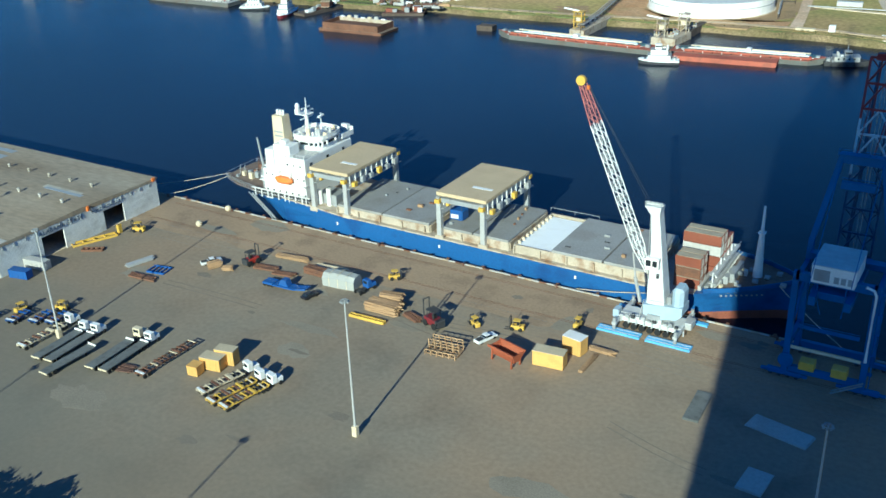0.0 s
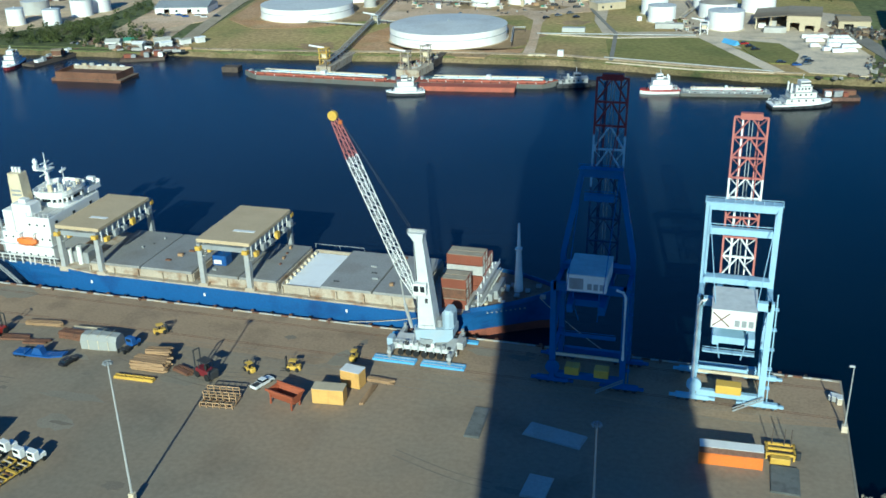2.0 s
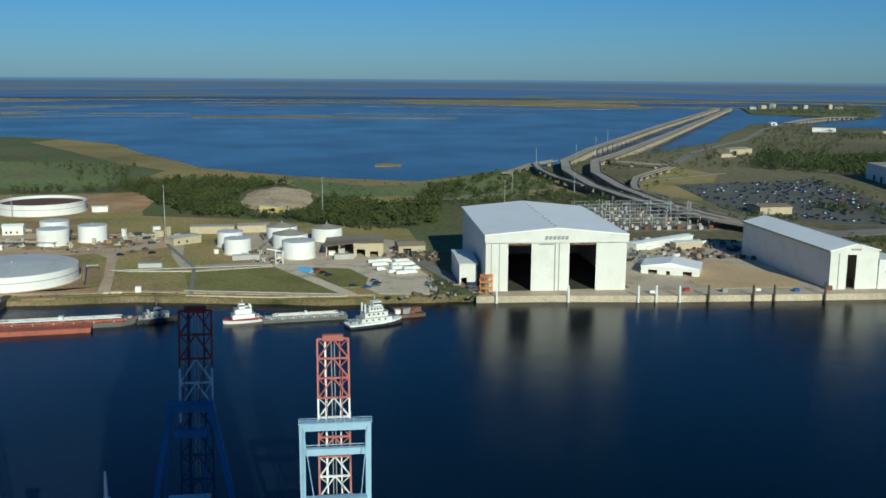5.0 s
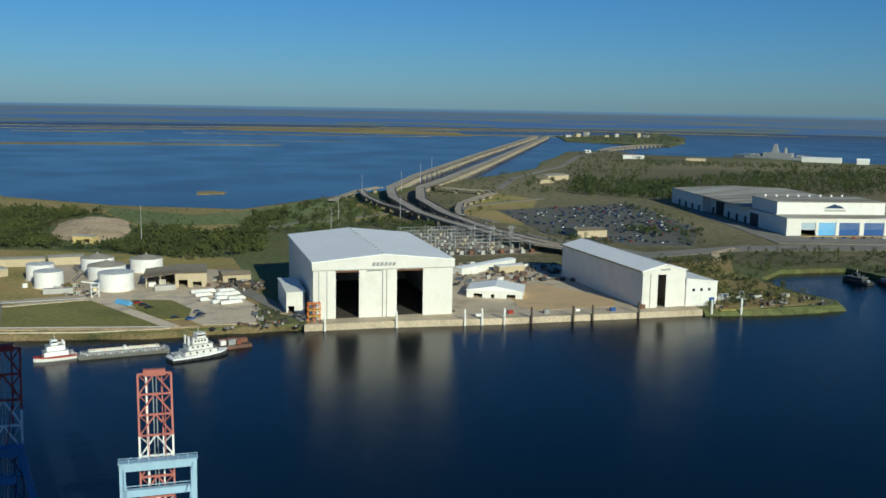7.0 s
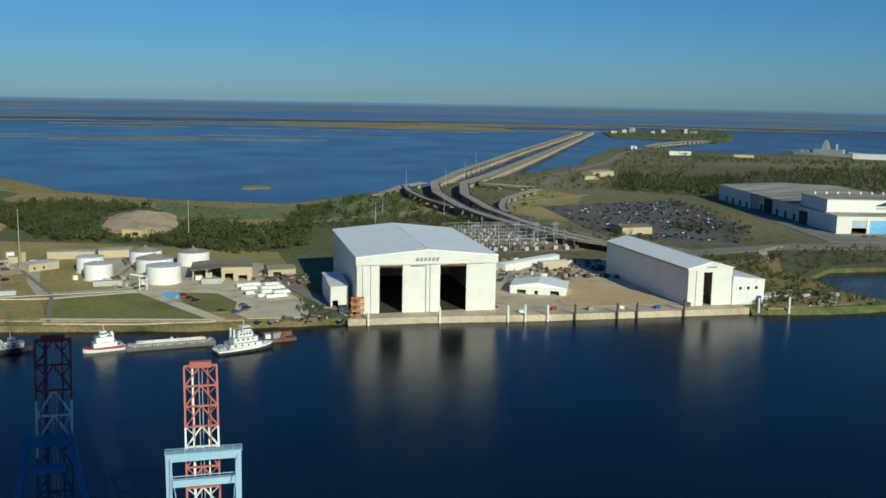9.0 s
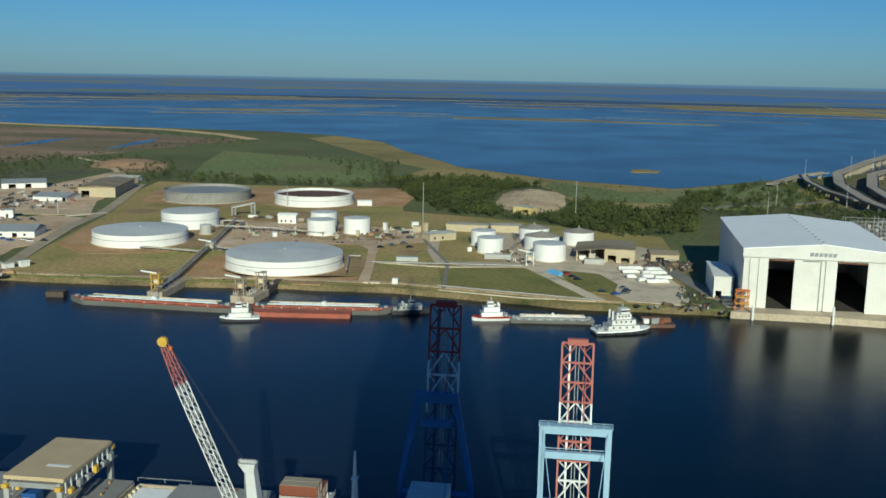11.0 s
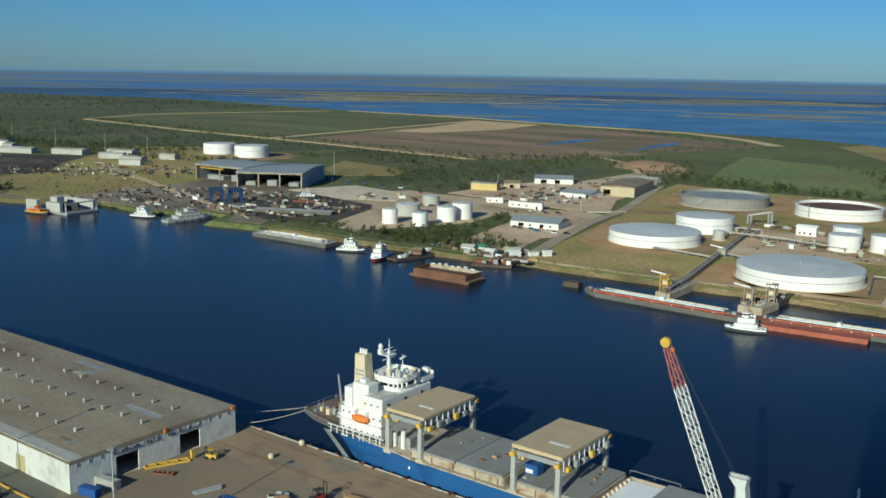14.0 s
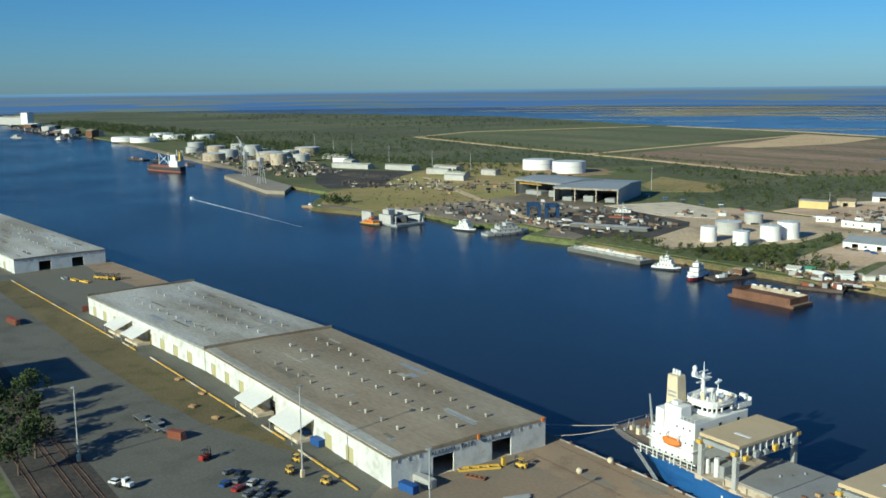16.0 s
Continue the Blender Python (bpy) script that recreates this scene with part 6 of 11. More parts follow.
    bo = part("boom", M().beam(at(.42, -1), at(cut, -1), .4, .4), mid, o, "lattice boom with red and white chords" if lit else "lattice boom in shade-darkened red with a pale lower bay")
    part("boom_chord", M().beam(at(.42, 1), at(cut, 1), .4), mid, bo)
    for s in (-1, 1):
        part("boom_chord", M().beam(at(cut, s), at(1, s), .4), lat_a, bo)
        part("boom_chord", M().beam(at(0, s), at(.42, s), .4), low, bo)
        part("boom_chord", M().beam(at(0, s * .45, 2.2), at(.62, s * .45, 2.2), .3), lat_b, bo)
        part("boom_chord", M().beam(at(.62, s * .45, 2.2), at(1, s * .45, 2.2), .3), lat_a, bo)
    n = 8
    for i in range(n + 1):
        f = i / n
        mt = lat_a if f > cut else mid if f > .42 or lit and f < .2 else low
        part("boom_tie", M().beam(at(f, -1), at(f, 1), .4), mt, bo)
        if i < n:
            part("boom_brace", M().beam(at(f, -1), at(f + 1 / n, 0), .28), mt, bo)
            part("boom_brace", M().beam(at(f, 1), at(f + 1 / n, 0), .28), mt, bo)
            for s in (-1, 1):
                part("boom_web", M().beam(at(f, s), at(f + .5 / n, s * .45, 2.2), .2), mt, bo)
                part("boom_web", M().beam(at(f + .5 / n, s * .45, 2.2), at(f + 1 / n, s), .2), mt, bo)
    part("boom_head", M().box(-2.2, 2.2, y1 - .6, y1 + .8, z1 - .4, z1 + .9), lat_a, bo)
    part("boom_ladder", M().beam(at(.05, -.5, .5), at(.98, -.5, .5), .35, .1), lat_b, bo)
    part("boom_rope", M().rod(at(0, .1, 1), at(1, .1, 1), .12), GREYSTEEL, bo)
    part("boom_rope", M().rod(at(0, -.1, 1), at(1, -.1, 1), .12), GREYSTEEL, bo)
    part("boom_stay", M().beam((1.5, yw, top), at(.8, .6, .4), .18), lat_a, o)
    part("boom_stay", M().beam((-1.5, yw, top), at(.8, -.6, .4), .18), lat_a, o)
    part("side_ladder", M().beam((hw + 1.2, yl - .2, 2), (hw + 1.0, yl - .2, 26), .22, .15), paint, o)
    for i in range(5):
        part("ladder_landing", M().box(hw + .6, hw + 1.5, yl - .6, yl + .6, 5 + i * 4.4, 5.12 + i * 4.4), paint, o)


sts_crane(4.4, 6.7, 6.7, 40.0, (-4.3, 3.8, 170, 180, 22.2, 26), (202.5, 54.2), CRANEBLUE, CRANERED, WHITE, True)
# stands in the tower's shadow: its paints are darkened to match that shade
sts_crane(-24.1, 7.4, 3.8, 45, (-4.4, 3.6, 176.5, 187, 23.6, 27.2), (203, 61), SHADEBLUE, MAROON, NAVY, False)


def mobile_crane():
    o = thing("mobile_harbour_crane", "white mobile harbour crane with a red-tipped lattice jib", "crane", pose(-1.6, 0, 0))
    ch = part("chassis", M().cbox(-67.6, -53, 183.2, 188.8, 1.4, 2.5, .2), CRANEWHITE, o)
    for i in range(11):
        part("chassis_gear", M().cbox(-67 + i * 1.25, -66.2 + i * 1.25, 183.0, 183.7, 2.5, 2.9 + (i * 7 % 5) * .16, .06), (STEEL, GREYSTEEL, DARK, WHITE)[i % 4], ch)
    for i in range(9):
        part("chassis_rib", M().box(-66.8 + i * 1.8, -66.5 + i * 1.8, 182.7, 182.95, 1.3, 2.6), STEEL, ch)
    part("deck_rail", M().beam((-67.2, 183, 3.7), (-62.4, 183, 3.7), .08).beam((-67.2, 183, 2.7), (-67.2, 183, 3.7), .08).beam((-64.8, 183, 2.7), (-64.8, 183, 3.7), .08), STEEL, ch)
    part("access_ladder", M().beam((-62.6, 183.2, 2.6), (-61.9, 183.4, 7.4), .1, .5), STEEL, ch)
    for i in range(7):
        for y in (182.9, 188.6):
            w = part("wheel", M().cyl(0, 0, -.35, .35, .75, n=14), BLACK, ch, at=pose(-65.4 + i * 1.85, y, .75, 90, 0, 0))
    for x in (-67.2, -53.2):
        part("outrigger_beam", M().box(x - .5, x + .5, 179.8, 192.2, 1.7, 2.4), STEEL, o)
        for y in (180.2, 191.8):
            part("outrigger_jack", M().cyl(x, y, .6, 3.4, .4, n=10), GREYSTEEL, o)
    for x in (-70.9, -59.5):
        for j, y in enumerate((179.4, 180.6)):
            part("support_mat", M().box(x, x + 10, y - .5, y + .5, .02, .55), CYAN, o, "bright blue steel support beam")
            part("mat_stripe", M().box(x + .2, x + 9.8, y - .12, y + .12, .55, .56), WHITE, o)
    for x in (-70.5, -57):
        part("support_mat", M().box(x, x + 7.5, 191.2, 192.4, .02, .5), CYAN, o)
    part("end_box", M().cbox(-68.8, -67.4, 183, 185.4, 2, 3.8, .15), PALEBLUE, o)
    part("end_box", M().cbox(-53, -51.4, 185.4, 188.6, 1.6, 3.2, .15), STEEL, o)
    part("slew_ring", M().cyl(-59.5, 186, 3.1, 4.4, 2.8, n=24), GREYSTEEL, o)
    part("turntable", M().loft([[(x, y, z) for x, z in ((-61.9, 4.0), (-59.5, 3.3), (-54.4, 4.2), (-53.2, 5.4), (-53.2, 7.4), (-62.1, 6.4))] for y in (183.7, 188.4)]), PALEBLUE, o)
    part("platform_rail", M().beam((-62, 183.6, 7.6), (-57.6, 183.6, 8.0), .08).beam((-62, 183.6, 6.4), (-62, 183.6, 7.6), .08).beam((-59.8, 183.6, 6.7), (-59.8, 183.6, 7.8), .08), STEEL, o)
    part("counterweight", M().cbox(-55.9, -53.3, 184, 188.4, 6.6, 11.6, .8), PALEBLUE, o)
    part("engine_house", M().cbox(-57.2, -56.1, 184.8, 188.2, 7.0, 8.8, .2), GREYSTEEL, o)
    tw = part("tower", M().loft([[(-61.4, 184, 6.7), (-57.3, 184, 6.7), (-57.3, 188, 6.7), (-61.4, 188, 6.7)], [(-61.3, 184.4, 19), (-58.8, 184.4, 19), (-58.8, 187.6, 19), (-61.3, 187.6, 19)], [(-61.9, 184.8, 29), (-60.1, 184.8, 29), (-60.1, 187.2, 29), (-61.9, 187.2, 29)]]), CRANEWHITE, o, "tapered white crane tower")
    part("tower_head", M().loft([[(-62, 184.7, 27.6), (-60, 184.7, 27.6), (-60, 187.3, 27.6), (-62, 187.3, 27.6)], [(-63.4, 184.7, 29.4), (-59.7, 184.7, 29.4), (-59.7, 187.3, 29.4), (-63.4, 187.3, 29.4)]]), CRANEWHITE, tw)
    part("head_rail", M().beam((-63.3, 184.8, 30.4), (-59.8, 184.8, 30.4), .08).beam((-63.3, 184.8, 29.4), (-63.3, 184.8, 30.4), .08).beam((-59.8, 184.8, 29.4), (-59.8, 184.8, 30.4), .08), STEEL, tw)
    for i in range(4):
        part("head_sheave", M().cyl(0, 0, -.15, .15, .5, n=12), STEEL, tw, at=pose(-63 + i * .95, 186, 29.6, 90, 0, 0))
    cb = part("operator_cab", M().cbox(-62, -58.9, 182.8, 184.6, 15.6, 18.2, .2), WHITE, o)
    part("cab_window", M().box(-61.7, -60.6, 182.72, 182.8, 16.4, 17.8), GLASS, cb)
    part("cab_window", M().box(-60.2, -59.2, 182.72, 182.8, 16.4, 17.8), GLASS, cb)
    part("tower_hatch", M().box(-59.6, -59.0, 184.0, 184.3, 13.2, 14.2), DARK, tw)
    part("tower_ladder", M().beam((-61.75, 185.4, 8), (-62.2, 185.6, 28), .12, .5), GREYSTEEL, tw)
    # jib
    a0, a1 = Vector((-61.5, 183.6, 14.6)), Vector((-77.9, 183.6, 54.3))
    d = (a1 - a0).normalized()
    up = Vector((-d.z, 0, d.x)) * -1
    sd = Vector((0, 1, 0))
    def P(f, u, s):
        k = min(1.0, f / .14) if f < .14 else (1.0 if f < .8 else 1.0 - (f - .8) / .2 * .5)
        return a0 + (a1 - a0) * f + up * (u * .98 * (k * .8 + .2)) + sd * (s * .95 * (k * .6 + .4))
    jb = part("jib", M().beam(P(0, -1, -1), P(.14, -1, -1), .17), WHITE, o, "lattice jib, white with a red end section")
    fs = [0, .14, .78, .8, 1]
    for u in (-1, 1):
        for s in (-1, 1):
            for f, g in ((0, .14), (.14, .8)):
                if (u, s, f) != (-1, -1, 0):
                    part("jib_chord", M().beam(P(f, u, s), P(g, u, s), .17), WHITE, jb)
            part("jib_chord", M().beam(P(.8, u, s), P(1, u, s), .18), CRANERED, jb)
    n = 26
    for i in range(n):
        f, g = i / n, (i + 1) / n
        mt = CRANERED if f > .79 else WHITE
        e = -1 if i % 2 else 1
        for s in (-1, 1):
            part("jib_lacing", M().beam(P(f, -e, s), P(g, e, s), .1), mt, jb)
            part("jib_lacing", M().beam(P(f, -1, s), P(f, 1, s), .08), mt, jb)
        for u in (-1, 1):
            part("jib_lacing", M().beam(P(f, u, -e), P(g, u, e), .09), mt, jb)
    part("jib_head", M().cyl(0, 0, -.45, .45, 1.05, n=20).cyl(0, 0, .45, .6, .35, n=12), YELLOW, jb, "yellow sheave block at the jib head", at=pose(-78.3, 183.6, 55.2, 90, 0, 0))
    part("head_light", M().cbox(-77.3, -76.6, 183.8, 184.6, 53.3, 54.1, .1), ORANGE, jb)
    part("luffing_cylinder", M().rod((-63.6, 186, 5.6), (-64.6, 184.8, 12), .38, n=10).rod((-64.6, 184.8, 12), (-65.2, 184.3, 18.2), .2, n=8), STEEL, o)
    part("hoist_rope", M().rod((-63.4, 186, 30.4), (-78.2, 184.2, 56.1), .04), DARK, o)
    part("hoist_rope", M().rod((-62.8, 186, 30.4), (-78.0, 184, 56.1), .04), DARK, o)


mobile_crane()

# ---- the yard ----
def light_mast(x, y, h, label="tall white steel yard light mast on a pale yellow base"):
    o = thing("light_mast", label, "light mast", pose(x, y, 0), group="yard light masts")
    part("base", M().cbox(-.55, .55, -.55, .55, 0, 2.2, .12), CREAM, o, "pale yellow concrete base")
    part("pole", M().cyl(0, 0, 2.2, h - 1, .25, .13, 10), STEEL, o)
    rg = part("lamp_ring", M().loft([[(r * math.cos(a), r * math.sin(a), z) for a in [i * math.pi / 8 for i in range(16)]] for r, z in ((.7, h - 1), (.7, h - .85), (.6, h - .85), (.6, h - 1))], caps=False), GREYSTEEL, o)
    part("ring_arm", M().beam((-.75, 0, h - .9), (.75, 0, h - .9), .1).beam((0, -.75, h - .9), (0, .75, h - .9), .1), GREYSTEEL, rg)
    for i in range(8):
        a = i * math.pi / 4
        part("floodlight", M().cbox(.72 * math.cos(a) - .17, .72 * math.cos(a) + .17, .72 * math.sin(a) - .17, .72 * math.sin(a) + .17, h - 1.25, h - 1, .04), GREYSTEEL, rg)
    return o


light_mast(-96.6, 120.2, 30)
light_mast(-178.7, 118, 28)
light_mast(-239.8, 115, 28)
light_mast(-290, 66, 24)
light_mast(-102.6, 39.5, 30)
light_mast(-161, 37.5, 30)
light_mast(-15, 125, 28)


def wheel_mesh(r, w):
    m = M()
    n = 14
    cs = [(r * math.cos(2 * math.pi * i / n), r * math.sin(2 * math.pi * i / n)) for i in range(n)]
    m.loft([[(x * .9, -w / 2, z * .9) for x, z in cs], [(x, -w / 2 + .05, z) for x, z in cs], [(x, w / 2 - .05, z) for x, z in cs], [(x * .9, w / 2, z * .9) for x, z in cs]])
    return mesh_of("wheel", m, BLACK)


W_CAR, W_TRUCK, W_BIG = wheel_mesh(.34, .24), wheel_mesh(.5, .32), wheel_mesh(.8, .5)


def car(at, paint, label, style="car", group=""):
    """A car or pickup, 4.6 to 5.6 m long, nose towards +x."""
    o = thing("pickup_truck" if style == "pickup" else "car", label, "car", at, group)
    L = 5.6 if style == "pickup" else 4.6
    w = .92
    prof = [(0, .35), (0, .8), (.1, .92), (L * .26 if style != "pickup" else 2.0, 1.0), (L - 1.3, .98), (L - .1, .82), (L, .65), (L, .35)]
    part("body", M().loft([[(x, -w * k, z) for x, z in prof] for k in (1,)] + [[(x, -w * .98, z) for x, z in prof], [(x, w * .98, z) for x, z in prof]][1:], caps=True), paint, o)
    c0, c1 = (2.05, 4.2) if style == "pickup" else (.5, L - 1.35)
    part("cabin", M().loft([[(c0, -w * .95, .98), (c1, -w * .95, .98), (c1, w * .95, .98), (c0, w * .95, .98)], [(c0 + .25, -w * .78, 1.42), (c1 - .65, -w * .78, 1.42), (c1 - .65, w * .78, 1.42), (c0 + .25, w * .78, 1.42)]]), GLASS, o)
    part("roof", M().cbox(c0 + .22, c1 - .6, -w * .8, w * .8, 1.42, 1.52, .04), paint, o)
    if style == "pickup":
        part("load_bed", M().box(.12, 1.9, -w * .8, w * .8, 1.0, 1.02), DARK, o)
    for x in (.95, L - .95):
        for y in (-.8, .8):
            part("wheel", W_CAR, None, o, at=pose(x, y, .34))
    return o


car(pose(-176.6, 161.5, 0, 0, 0, 57), CARPAINT[0], "white pickup truck parked in the yard", "pickup")
car(pose(-93, 160.4, 0, 0, 0, 71), CARPAINT[0], "white pickup truck beside the orange hoppers", "pickup")
car(pose(-140.2, 158.6, 0, 0, 0, 77), CARPAINT[2], "black car with its bonnet towards the quay")


def forklift(at, body, label, mast_h=3.6, s=1.0):
    o = thing("forklift", label, "forklift", at)
    part("body", M().cbox(0, 2.4 * s, -.75 * s, .75 * s, .45 * s, 1.35 * s, .15), body, o)
    part("counterweight", M().cbox(-.7 * s, .02, -.75 * s, .75 * s, .4 * s, 1.5 * s, .2), DARK if s > 1.35 else body, o)
    for x in (.3, 1.7):
        for y in (-.62, .62):
            part("canopy_post", M().box(x * s - .06, x * s + .06, y * s - .06, y * s + .06, 1.3 * s, 2.5 * s), DARK, o)
    part("canopy", M().cbox(.15 * s, 1.9 * s, -.72 * s, .72 * s, 2.5 * s, 2.62 * s, .04), DARK if s > 1.15 else body, o)
    part("seat", M().cbox(.6 * s, 1.1 * s, -.3 * s, .3 * s, 1.35 * s, 1.9 * s, .08), BLACK, o)
    for y in (-.5, .5):
        part("mast_rail", M().box(2.5 * s, 2.68 * s, y * s - .09, y * s + .09, .2, mast_h * s), DARK, o)
        part("fork", M().box(2.7 * s, 4.0 * s, y * s - .08, y * s + .08, .12, .2), DARK, o)
    part("mast_tie", M().box(2.52 * s, 2.66 * s, -.5 * s, .5 * s, mast_h * s - .2, mast_h * s), DARK, o)
    part("carriage", M().box(2.68 * s, 2.78 * s, -.7 * s, .7 * s, .2, 1.1 * s), DARK, o)
    for x in (.1, 2.0):
        for y in (-.75, .75):
            part("wheel", W_TRUCK if s < 1.4 else W_BIG, None, o, at=pose(x * s, y * s, .5 if s < 1.4 else .8))
    return o


for x, y, a, b, lab, h, s in ((-127.5, 178, 40, YELLOW, "yellow forklift parked on the quay apron", 2.7, .95), (-96.5, 167, 150, YELLOW, "yellow forklift near the quay", 2.7, .9), (-87, 170.5, 190, YELLOW, "yellow forklift with raised dark mast", 3.4, 1.0),
                              (-207.5, 170, 200, YELLOW, "yellow forklift near the warehouse", 3, 1.1), (-165.5, 167, 80, RED, "red heavy forklift with a tall dark mast", 3.6, 1.4), (-104, 162.5, 160, MAROON, "dark red heavy lift truck with big tyres", 3.8, 1.65),
                              (-76.6, 177.2, 90, YELLOW, "small yellow forklift behind a wrapped box", 2.8, .9), (-197.5, 121, 80, YELLOW, "yellow forklift in a parked row", 2.6, .95), (-190, 127, 20, YELLOW, "yellow forklift by the light mast", 2.6, .95),
                              (-245, 113, 10, YELLOW, "yellow forklift by the light mast base", 2.6, .95), (-232, 117.5, 30, YELLOW, "yellow forklift by the warehouse corner", 2.6, .95), (-250, 119, 200, YELLOW, "yellow forklift by the kerb", 2.6, .95), (-286, 126.5, 60, YELLOW, "yellow forklift under a canopy", 2.6, .95)):
    forklift(pose(x, y, 0, 0, 0, a), b, lab, h, s)


def tractor(at, label, cab=WHITE, parent_label="", group=""):
    """A yard tractor, nose towards +x."""
    o = thing("yard_tractor", label, "truck", at, group)
    part("chassis", M().box(-3.2, 2.2, -.5, .5, .55, .95), DARK, o)
    part("hood", M().cbox(.7, 2.3, -1.0, 1.0, .8, 1.8, .15), cab, o)
    c = part("cab", M().cbox(-.6, .75, -1.05, 1.05, .9, 2.9, .12), cab, o)
    part("windscreen", M().box(.76, .79, -.85, .85, 1.9, 2.7), GLASS, c)
    part("rear_window", M().box(-.64, -.61, -.7, .7, 1.9, 2.6), GLASS, c)
    part("fifth_wheel", M().cyl(-2.3, 0, .95, 1.1, .5, n=10), DARK, o)
    for x in (1.5, -1.9, -3.0):
        for y in (-.95, .95):
            part("wheel", W_TRUCK, None, o, at=pose(x, y, .5))
    return o


def flat_trailer(at, L, label, deck=TRAILERGREY, kind="deck", group=""):
    """A trailer with its front towards +x."""
    o = thing("flat_trailer", label, "trailer", at, group)
    if kind == "deck":
        part("deck", M().cbox(0, L, -1.25, 1.25, 1.15, 1.35, .04), deck, o)
        part("headboard", M().box(L - .12, L, -1.2, 1.2, 1.35, 1.8), WHITE, o)
        part("tail_beam", M().box(-.15, 0, -1.25, 1.25, 1.0, 1.35), CREAM, o)
        for y in (-.5, .5):
            part("rail", M().box(.2, L - .3, y - .1, y + .1, .75, 1.14), DARK, o)
    else:
        for y in (-.95, .95):
            part("rail", M().box(0, L, y - .16, y + .16, .95, 1.25), deck, o)
        for i in range(int(L / 1.1) + 1):
            part("cross_member", M().box(i * 1.1, i * 1.1 + .24, -1.2, 1.2, 1.26, 1.42), (deck, RUST, deck, DARK, CREAM)[i % 5], o)
        for i in range(3):
            part("twist_lock", M().box(.3 + i * L * .32, .8 + i * L * .32, -1.3, 1.3, 1.3, 1.5), (WHITE, RUST, deck)[i], o)
    for x in (.9, 2.2):
        for y in (-.95, .95):
            part("wheel", W_TRUCK, None, o, at=pose(x, y, .5))
    part("landing_leg", M().box(L - 2.6, L - 2.4, -.8, -.6, .02, 1.15), DARK, o)
    part("landing_leg", M().box(L - 2.6, L - 2.4, .6, .8, .02, 1.15), DARK, o)
    return o


def rig(x, y, a, L, lab, deck=TRAILERGREY, kind="deck", cab=True):
    t = radians(a)
    flat_trailer(pose(x, y, 0, 0, 0, a), L, lab, deck, kind, "parked trailers")
    if cab:
        tractor(pose(x + math.cos(t) * (L + 1.6), y + math.sin(t) * (L + 1.6), 0, 0, 0, a), "white yard tractor coupled to a parked trailer", group="yard tractors")


rig(-181.6, 109.7, 89, 12, "skeleton trailer with rusty cross members", CREAM, "skeleton")
rig(-174.4, 108.3, 94, 12.6, "grey flatbed trailer with an empty deck")
rig(-171, 108.8, 94, 12.6, "grey flatbed trailer with an empty deck")
rig(-167.4, 104.8, 89, 13, "grey flatbed trailer standing without a tractor", TRAILERGREY, "deck", False)
rig(-160.5, 111.2, 94, 12.4, "grey flatbed trailer with an empty deck", cab=False)
rig(-157, 111.8, 94, 12.8, "grey flatbed trailer with an empty deck")
rig(-148.8, 114.2, 89, 16, "rusty skeleton trailers parked nose to tail", RUST, "skeleton", False)
rig(-132.6, 115.5, 76, 10.5, "skeleton trailer with white and rusty members", CREAM, "skeleton")
rig(-128.3, 113.8, 77, 11, "yellow skeleton trailer with worn cross members", YELLOW, "skeleton")
rig(-124.7, 113.6, 78, 11, "yellow skeleton trailer with worn cross members", YELLOW, "skeleton")
tractor(pose(-161.9, 126.4, 0, 0, 0, 94), "tan yard tractor at the head of a trailer", CREAM, group="yard tractors")
for x, y, a in ((-194, 116, 96), (-189, 118.5, 94), (-185, 120, 94), (-200, 112, 95)):
    rig(x, y, a, 6, "short blue skeleton trailer in the parked row", BLUE, "skeleton", False)


def timber_stack(x, y, L, W, H, rz, label, mat=WOOD, layers=3, n=4, name="timber_stack"):
    o = thing(name, label, "stack", pose(x, y, 0, 0, 0, rz))
    for k in range(2):
        part("bearer", M().box(L * (.2 + .6 * k) - .12, L * (.2 + .6 * k) + .12, 0, W, 0, .16), DARKWOOD, o)
    rnd = random.Random(int(abs(x * 7 + y * 3)))
    for j in range(layers):
        for i in range(n):
            e = rnd.uniform(-.3, .3)
            ya, yb = rnd.uniform(-.08, .08) * W, rnd.uniform(-.08, .08) * W
            za, zb = .16 + j * (H - .16) / layers, .16 + (j + .88) * (H - .16) / layers
            ring = [(i * W / n + .04, za), ((i + .86) * W / n, za), ((i + .86) * W / n, zb), (i * W / n + .04, zb)]
            part("beam", M().loft([[(e, y + ya, z) for y, z in ring], [(L * rnd.uniform(.82, 1.08) + e, y + yb, z) for y, z in ring]]), mat, o)
    return o


timber_stack(-162, 174.2, 9.8, 1.8, 1.0, 7, "long pale lumber stack laid on bearers", WOOD, 2, 3)
timber_stack(-148, 173.6, 9.0, 1.8, 1.2, 5, "long pale lumber stack laid on bearers", CREAM, 2, 3)
timber_stack(-163, 166.3, 7.5, 2.2, .7, 9, "rust-red steel beams on the ground", RUST, 1, 4, "steel_stack")
timber_stack(-156, 165.8, 6, 2, .6, 12, "rust-red steel beams on the ground", RUST, 1, 4, "steel_stack")
timber_stack(-149.4, 170.4, 7.4, 2.4, 2.0, -2, "brown stack of rusty steel plate", RUST, 4, 2, "steel_stack")
timber_stack(-192.6, 151, 7.4, 1.8, .8, 72, "grey steel profiles laid in a bundle", STEEL, 2, 3, "steel_stack")
timber_stack(-189, 147.6, 8.2, 2, .7, 4, "brown steel profiles laid in a bundle", RUST, 1, 4, "steel_stack")
timber_stack(-124, 161.6, 8.6, 3.6, 2.4, 2, "big pile of tan timber dunnage", WOOD, 5, 5)
